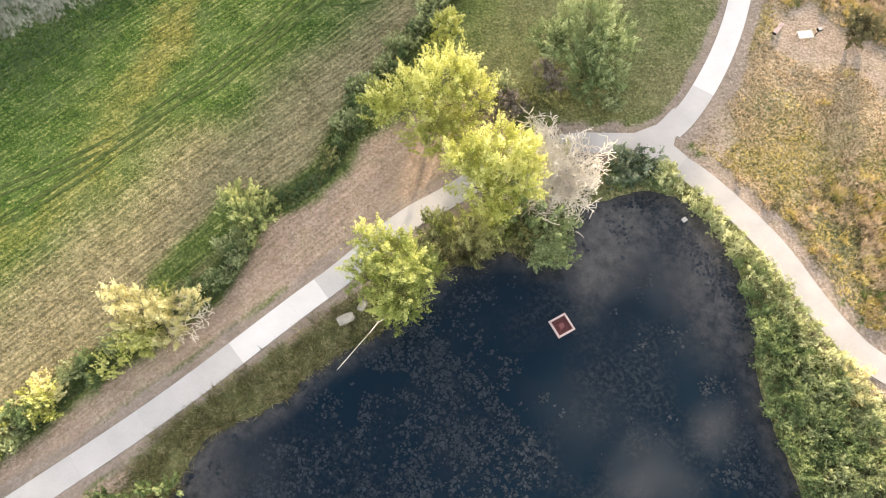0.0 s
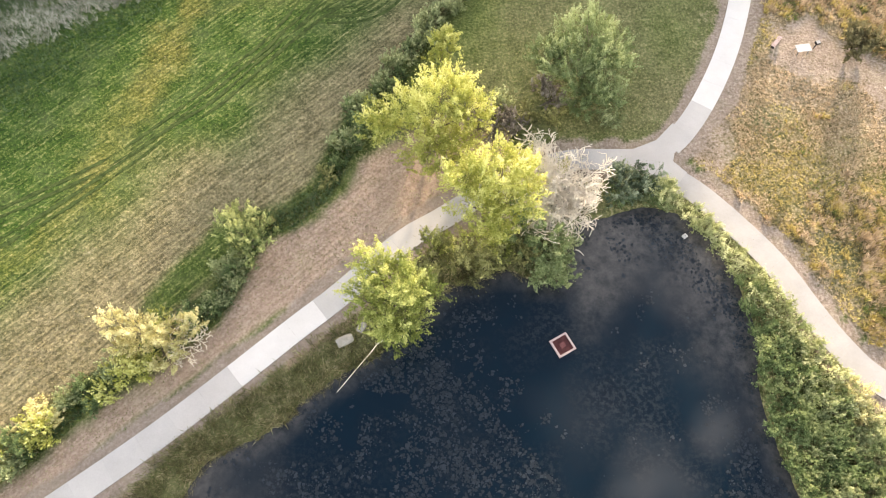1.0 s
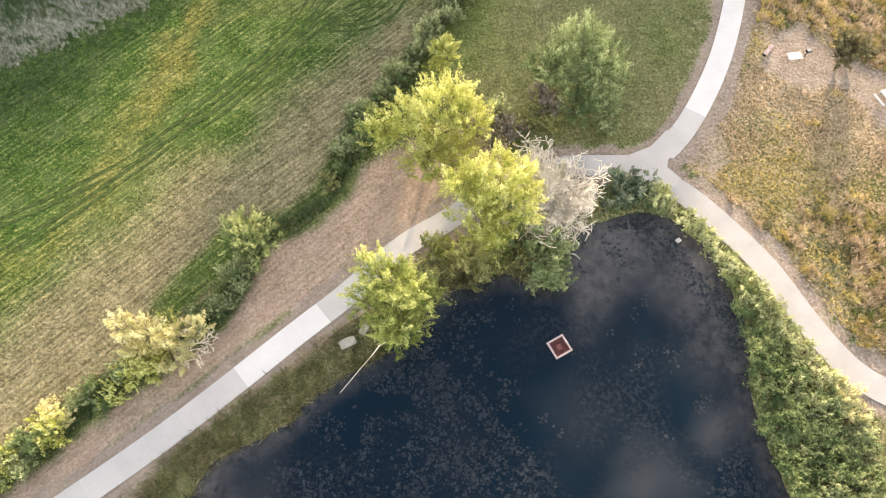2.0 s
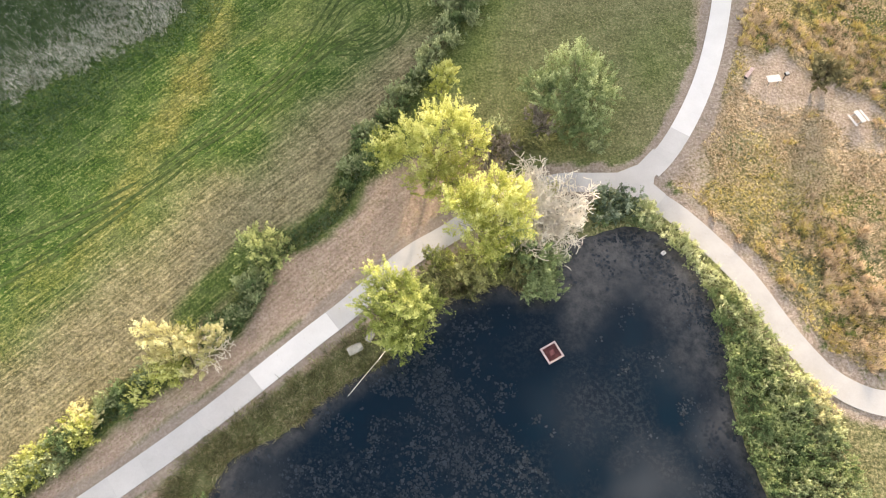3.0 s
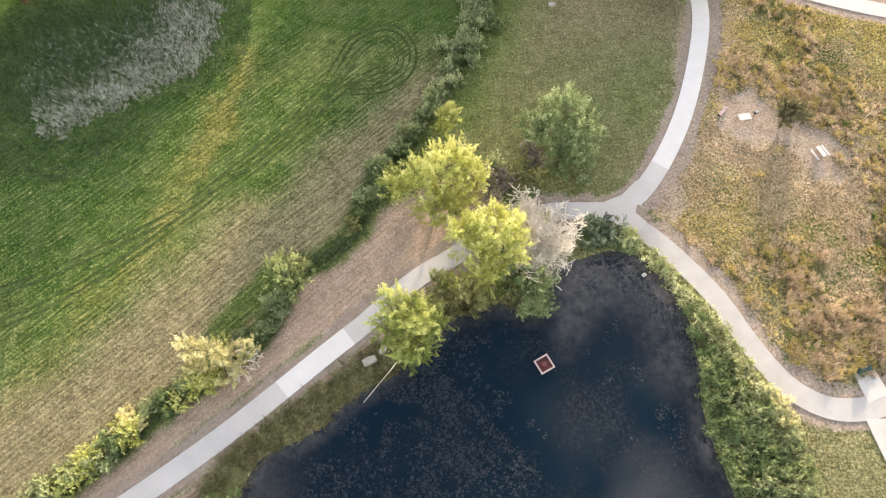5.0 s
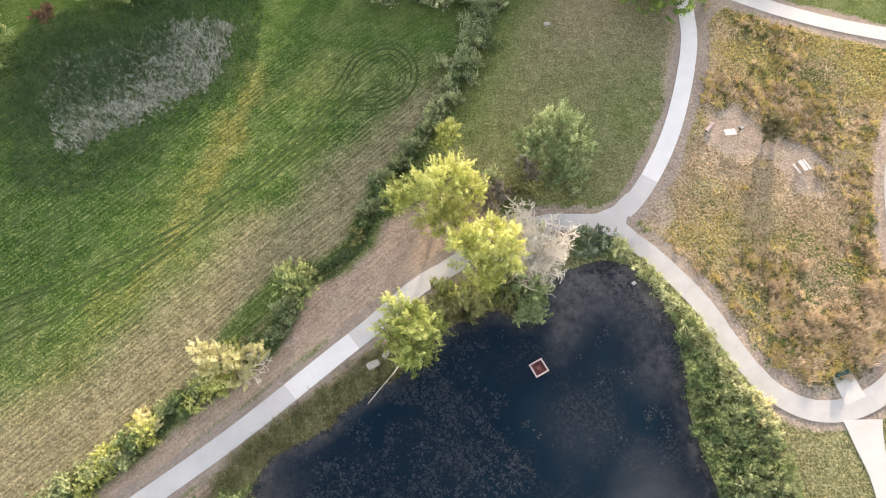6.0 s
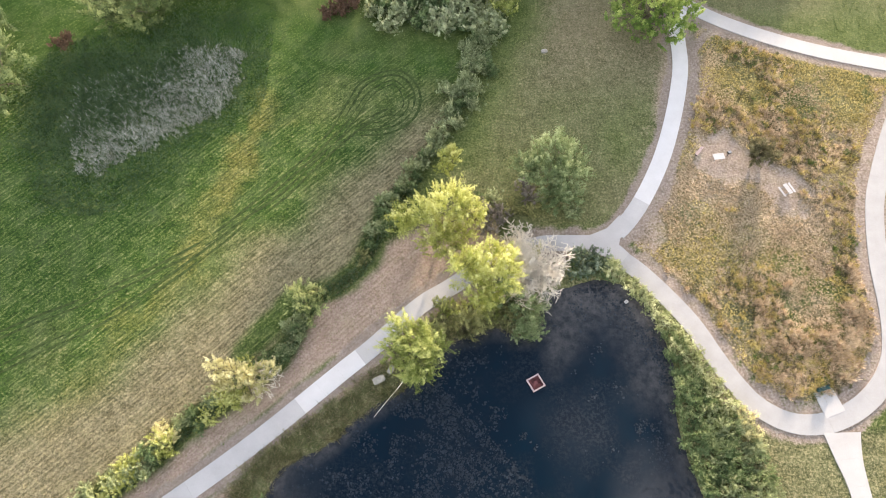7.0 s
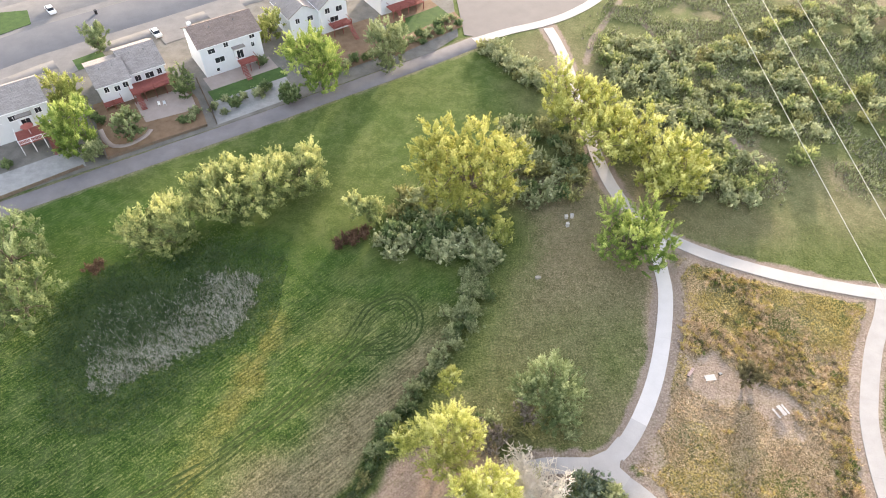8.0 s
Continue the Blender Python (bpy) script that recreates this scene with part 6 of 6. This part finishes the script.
def spot(corner, u, v):
    return (corner[0] + u * HOUSE_U.x + v * HOUSE_V.x, corner[1] + u * HOUSE_U.y + v * HOUSE_V.y)


def yard(name, corner, outline, z, material, label):
    ob = flat_slab(name, [spot(corner, u, v) for u, v in outline], z, 0.16, material)
    return tagged(ob, label, "yard surface", kind="structure")


MID, DCK, LFT, RGT, END = (-56.1, 131.6), (-76.6, 121.6), (-96.9, 104.6), (-37.6, 146.4), (-17.0, 160.0)
tagged(flat_slab("ground_yards", [(-125, 72), (-85.5, 91.6), (-66.4, 103.0), (-44.6, 116.2), (-22.4, 130.6), (-3, 143), (3, 150), (1.5, 172), (-36, 178), (-56, 164), (-76, 149.2), (-93, 136.4), (-104.5, 126.2), (-140, 92)], 0.03, 0.2, YARD_GROUND), "grey gravel and soil ground between the houses", "yard surface", kind="structure")
yard("pavement", MID, [(-1, -5.4), (15.6, -5.4), (15.6, 0.3), (-1, 0.3)], 0.05, PATIO, "pinkish patio behind the white house")
yard("lawn", MID, [(-2, -9.8), (16, -9.8), (16, -5.4), (-2, -5.4)], 0.06, LAWN, "bright green strip of watered lawn")
yard("pavement", MID, [(-4.5, -18.2), (14.5, -18.2), (15.5, -9.8), (-3, -9.8)], 0.045, GRAVEL_BED, "pale grey gravel bed between lawn and lane")
yard("ground", DCK, [(-4.8, -19.6), (16.2, -20.4), (17.8, -9.8), (17.0, 2), (-2.6, 1), (-4.0, -8)], 0.04, YARD_SOIL, "brown bare soil in the back yard")
yard("pavement", DCK, [(5.4, -11.9), (14.8, -13.2), (16.6, -12.0), (17.0, -8.6), (16.0, -4.0), (5.4, -3.4)], 0.08, PATIO, "pinkish concrete patio in the back yard")
yard("pavement", LFT, [(-6, -17.5), (17.2, -16.5), (17.2, -9.5), (-6, -9.5)], 0.045, GRAVEL_BED, "grey gravel behind the pale house")
yard("ground", RGT, [(-2, -17), (21, -17), (21, 0.5), (-2, 0.5)], 0.04, YARD_SOIL, "brown shaded yard soil under trees")
yard("ground", END, [(-7, -18.5), (16, -16), (17, -9), (-6, -9)], 0.04, YARD_SOIL, "brown shaded soil under a hedge")
yard("lawn", END, [(-2, -12), (15, -10), (15, -4), (-2, -5)], 0.05, LAWN, "green lawn at the end of the row")
yard("pavement", END, [(-2, -5), (15, -4), (15, 0), (-2, 0)], 0.05, YARD_SOIL, "reddish brown patio at the end of the row")
curve_wall = catmull([spot(DCK, u, v) for u, v in ((-3.6, -9), (-3.6, -13), (-2.6, -16.2), (0.2, -17.4), (3.6, -16.6), (5.6, -15.0))], 0.8)
ribbon("pavement_curve", curve_wall, 1.1, 0.12, PATIO, "curved pale retaining path in the back yard")
tagged(flat_slab("pavement", [(-160, 78), (-104.5, 125.2), (-93, 135.4), (-76, 148.2), (-56, 163), (-34, 177), (-6, 196), (-30, 235), (-110, 190), (-180, 130)], 0.02, 0.2, PAVING), "pale worn concrete ground on both sides of the street", "pavement", kind="structure")
street_line = catmull([(-154, 98), (-111.0, 140.2), (-98.8, 150.2), (-81.6, 162.4), (-61, 177.5), (-41, 191.5), (-3, 216)], 3.0)
tagged(ribbon("road_street", street_line, 15.0, 0.07, STREET, "smooth grey asphalt residential street"), kind="structure")
walk_line = catmull([(-146, 86.5), (-103.2, 129.0), (-92.2, 138.6), (-75.4, 151.4), (-55, 166.6), (-35, 180.6)], 3.0)
ribbon("pavement_near", walk_line, 4.2, 0.10, PAVING, "pale sidewalk and driveway aprons along the street")
far_walk = catmull([(-163, 111), (-121.0, 153.0), (-108, 164.0), (-90, 177.1), (-70, 192.5)], 3.0)
ribbon("pavement_far", far_walk, 13.4, 0.10, PAVING, "pale sidewalk and driveways across the street")
for drive in ([(-90, 132), (-84, 138), (-88.6, 145), (-95.5, 139)], [(-70, 146), (-63.5, 151), (-69, 159.5), (-76, 154)], [(-59, 154.5), (-51, 160), (-56.5, 168), (-64.5, 162)], [(-104, 119), (-97.5, 125), (-103, 131.5), (-110, 125)]):
    tagged(flat_slab("pavement", drive, 0.12, 0.2, PAVING), "pale concrete driveway beside a house", "driveway", kind="structure")
tagged(flat_slab("lawn", [(-87.5, 134.5), (-82, 139), (-85.2, 143.2), (-90.5, 138.6)], 0.13, 0.2, LAWN), "small green front lawn", "lawn", kind="structure")
tagged(flat_slab("lawn", [(-120, 149), (-113.2, 150.2), (-107.6, 155.6), (-111.4, 162.4), (-124, 160)], 0.13, 0.2, LAWN), "green lawn across the street", "lawn", kind="structure")
tagged(flat_slab("pavement", [(4.5, 150.5), (8.2, 149.4), (16, 153.4), (25.1, 157.4), (33.4, 162.8), (42, 172), (60, 200), (10, 215), (-1, 190), (2.6, 170)], 0.07, 0.2, LOT), "broad pinkish paved lot beyond the lane", "paved lot", kind="structure")


def fence(a, b, h, label, seed):
    """Board fence: posts, rails and boards in panels."""
    thing = tagged(new("fence"), label, "fence")
    a, b = np.array(a), np.array(b)
    ln = np.linalg.norm(b - a)
    ang = math.degrees(math.atan2(*(b - a)[::-1]))
    n = max(2, round(ln / 2.4))
    rs = np.random.RandomState(seed)
    for k in range(n + 1):
        part("post", a_box((0.11, 0.11, h + 0.08), (ln * k / n, 0, -0.1)), FENCE_WOOD, thing)
    for k in range(n):
        part("rail", a_box((ln / n, 0.05, 0.09), (ln * (k + 0.5) / n, 0.05, h * 0.75)), FENCE_WOOD, thing)
        m = 10
        for j in range(m):
            part("board", a_box((ln / n / m - 0.015, 0.025, h + rs.uniform(-0.03, 0.03)), (ln * (k + (j + 0.5) / m) / n, 0.09, 0.0)), FENCE_WOOD, thing)
    turned(thing, a[0], a[1], 0, ang)


fence(spot(DCK, -4.4, -0.5), spot(DCK, -5.0, -19.4), 1.5, "weathered board fence between two yards", 701)
fence(spot(MID, -2.6, -0.5), spot(MID, -4.6, -18.0), 1.5, "weathered board fence between two yards", 702)
fence(spot(RGT, -2.6, 0.5), spot(RGT, -2.0, -17.5), 1.5, "weathered board fence between two yards", 703)
fence(spot(DCK, -4.8, -19.9), spot(DCK, 16.0, -20.7), 0.7, "low timber fence along the lane", 704)
fence(spot(LFT, -8, -17.8), spot(LFT, 16.8, -16.8), 0.8, "low timber fence along the lane", 705)


def car(x, y, rz, rgb, label):
    thing = tagged(new("car"), label, "car")
    body_paint = paint("car_paint", rgb, 0.3, 0.04)
    bm = bmesh.new()
    box(bm, (4.5, 1.8, 0.62), (0, 0, 0.3), 0, 0.14)
    part("body", bm, body_paint, thing)
    cb = bmesh.new()
    made = bmesh.ops.create_cube(cb, size=1.0)["verts"]
    for v in made:
        top = v.co.z > 0
        v.co = Vector((v.co.x * (1.9 if top else 2.9) - 0.2, v.co.y * (1.35 if top else 1.68), 0.9 + (0.55 if top else 0.0)))
    bmesh.ops.bevel(cb, geom=cb.edges[:], offset=0.06, segments=2, affect="EDGES")
    part("cabin", cb, GLASS, thing, "dark glass cabin")
    part("car_roof", a_box((1.8, 1.3, 0.06), (-0.2, 0, 1.42), 0, 0.02), body_paint, thing)
    for sx in (-1.4, 1.4):
        for sy in (-0.82, 0.82):
            v, f = tubes([([(sx, sy - 0.1, 0.32), (sx, sy + 0.1, 0.32)], (0.32, 0.32))], 14)
            wheel = part("wheel", raw_mesh("wheel", v, f), BLACK_METAL, thing)
            v, f = tubes([([(sx, sy - 0.11, 0.32), (sx, sy + 0.11, 0.32)], (0.19, 0.05))], 10)
            part("rim", raw_mesh("rim", v, f), GREY_METAL, wheel)
    turned(thing, x, y, 0.12, rz)


car(-104.6, 161.5, -50, (0.75, 0.76, 0.78), "white car parked on a driveway across the street")
car(-73.4, 150.2, -52, (0.72, 0.72, 0.72), "white car parked beside the house")
for gx, gy in ((-92.4, 160.6), (-61.6, 150.6)):
    bin_ = tagged(new("wheelie_bin"), "dark wheeled waste bin at the kerb", "bin")
    part("body", a_box((0.6, 0.7, 0.95), (0, 0, 0), 0, 0.04), BLACK_METAL, bin_)
    part("lid", a_box((0.66, 0.78, 0.08), (0, 0, 0.95), 0, 0.02), BLACK_METAL, bin_)
    turned(bin_, gx, gy, 0.12, 40)


def umbrella(x, y, z):
    thing = tagged(new("garden_umbrella"), "red garden umbrella over the deck", "umbrella")
    v, f = tubes([([(0, 0, 0), (0, 0, 2.4)], (0.03, 0.03))], 6)
    part("pole", raw_mesh("pole", v, f), TRIM, thing)
    bm = bmesh.new()
    bmesh.ops.create_cone(bm, cap_ends=False, segments=8, radius1=1.3, radius2=0.03, depth=0.5)
    bmesh.ops.translate(bm, verts=bm.verts, vec=(0, 0, 2.25))
    bmesh.ops.solidify(bm, geom=bm.faces[:], thickness=0.02)
    part("canopy", bm, DECK_RED, thing)
    turned(thing, x, y, z)


umbrella(*spot(LFT, 10.4, -3.4), 2.6)
for cx, cy in (spot(DCK, 9.8, -7.6), spot(DCK, 10.9, -8.0)):
    ch = tagged(new("garden_chair"), "white plastic garden chair on the patio", "chair", "chairs on the patio")
    part("seat", a_box((0.55, 0.5, 0.05), (0, 0, 0.4), 0, 0.01), TRIM, ch)
    part("backrest", a_box((0.55, 0.06, 0.5), (0, 0.26, 0.42), 0, 0.01), TRIM, ch)
    for lx in (-0.23, 0.23):
        for ly in (-0.2, 0.2):
            part("leg", a_box((0.05, 0.05, 0.41), (lx, ly, 0)), TRIM, ch)
    turned(ch, cx, cy, 0.08, 20)

# Yard trees.
for tx, ty, r, h, leaf, label, seed in (
    (-84.8, 142.4, 3.0, 7.6, "sage", "round green street tree", 721),
    (-83.0, 118.6, 4.2, 8.6, "lime", "yellow-green yard tree between two houses", 722),
    (-76.4, 105.6, 5.2, 11.5, "fresh", "tall green yard tree with pale top", 723),
    (-66.8, 109.6, 2.9, 7.0, "sage", "dark green yard tree beside the patio", 724),
    (-59.0, 124.4, 2.3, 7.0, "green", "slender green yard tree beside the fence", 725),
    (-28.2, 127.0, 6.4, 13.5, "fresh", "large yellow-green yard tree", 726),
    (-13.8, 136.0, 5.0, 12.0, "grey", "large grey-green yard tree", 727),
    (-35.2, 122.4, 2.4, 4.4, "deep", "dark green yard shrub tree", 728),
    (-44.0, 147.6, 3.4, 8.0, "lime", "yellow-green tree between two houses", 729),
    (-72.0, 103.2, 2.2, 3.6, "grey", "grey-green conifer-like yard shrub", 730),
):
    plant("tree", tx, ty, lobes_round(r, h, 5, seed, 0.1), leaf, 6500 + int(760 * r * r), 0.34, label, "tree", seed, 0.35 + 0.08 * r, 0.18)
yard_kinds = {"grey": shrub_kind("grey", 1.4, 1.6, 900, 741, "grey-green shrub in a back yard", "shrubs in the yards", 0.4, 0.6),
              "deep": shrub_kind("deep", 1.5, 1.9, 1500, 742, "dark green shrub in a back yard", "shrubs in the yards", 0.4, 0.6)}
yard_places = [(*spot(MID, u, v), k) for u, v, k in ((-3.0, -12.5, "grey"), (-1.8, -15.5, "grey"), (1.5, -14.2, "deep"), (3.6, -12.6, "grey"), (7.2, -13.6, "grey"), (9.4, -12.6, "deep"), (0.2, -11.0, "grey"), (12.8, -1.6, "deep"))]
yard_places += [(*spot(DCK, u, v), k) for u, v, k in ((12.6, -16.4, "deep"), (14.2, -16.8, "grey"), (15.4, -15.0, "grey"), (-3.2, -4.0, "deep"), (-2.8, -7.0, "deep"))]
yard_places += [(*spot(END, u, v), k) for u, v, k in ((0, -15, "grey"), (3, -14, "deep"), (6, -13.6, "grey"), (9, -13, "deep"), (12, -12, "grey"), (14.5, -11.4, "grey"), (-3, -16, "deep"), (4, -15.5, "grey"))]
yard_places += [(*spot(RGT, u, v), k) for u, v, k in ((-0.5, -16, "deep"), (1.6, -15.6, "deep"), (5.5, -16.2, "grey"), (8.0, -15.4, "deep"), (10.6, -16.2, "deep"), (13.0, -15.2, "grey"), (15.4, -16.2, "deep"), (17.6, -15.6, "deep"), (19.4, -13.4, "deep"), (18.8, -8.0, "deep"), (0.4, -9.0, "deep"))]
yard_places += [(*spot(END, u, v), k) for u, v, k in ((-5, -17.6, "deep"), (1.5, -17.2, "deep"), (7.6, -16.4, "deep"), (10.8, -15.8, "grey"), (13.6, -15.2, "deep"))]
yard_places += [(*spot(LFT, u, v), k) for u, v, k in ((14.6, -6.5, "grey"), (16.2, -8.4, "grey"), (15.4, -11.2, "grey"), (1.0, -8.0, "deep"), (4.0, -8.6, "deep"))]
scatter_shrubs(yard_kinds, yard_places, 751, 0.7, 1.2)


# ---- overhead cables ----
CABLE = plain_material("weathered_aluminium_cable", (0.50, 0.49, 0.43), (0.62, 0.61, 0.55), 0.2, 0.5, 0.0, 0.3)
CABLE_LINES = (((68.2, 320.0), (63.2, -60.0)), ((80.8, 320.0), (67.2, -60.0)), ((92.0, 320.0), (72.0, -60.0)))
for y, x0, x1 in ((320.0, 66.6, 93.4), (-60.0, 61.6, 73.4)):
    pole = tagged(new("power_pole"), "tall wooden power pole with a crossarm", "power pole", "power poles")
    for px in (x0 + 0.5, x1 - 0.5):
        v, f = tubes([([(px, y, -0.5), (px, y, 15.2)], (0.22, 0.16))], 10)
        part("pole", raw_mesh("pole", v, f), BARK, pole)
    part("crossarm", a_box((x1 - x0, 0.22, 0.26), ((x0 + x1) / 2, y, 13.9)), BARK, pole)
for (ax, ay), (bx, by) in CABLE_LINES:
    s = np.linspace(0, 1, 60)
    pts = np.stack([ax + (bx - ax) * s, ay + (by - ay) * s, 14.1 - 10.4 * s * (1 - s)], 1)
    v, f = tubes([(pts, np.full(60, 0.048))], 6)
    tagged(part("power_cable", raw_mesh("power_cable", v, f), CABLE), "pale overhead power cable strung above the bushes", "cable", "overhead cables")
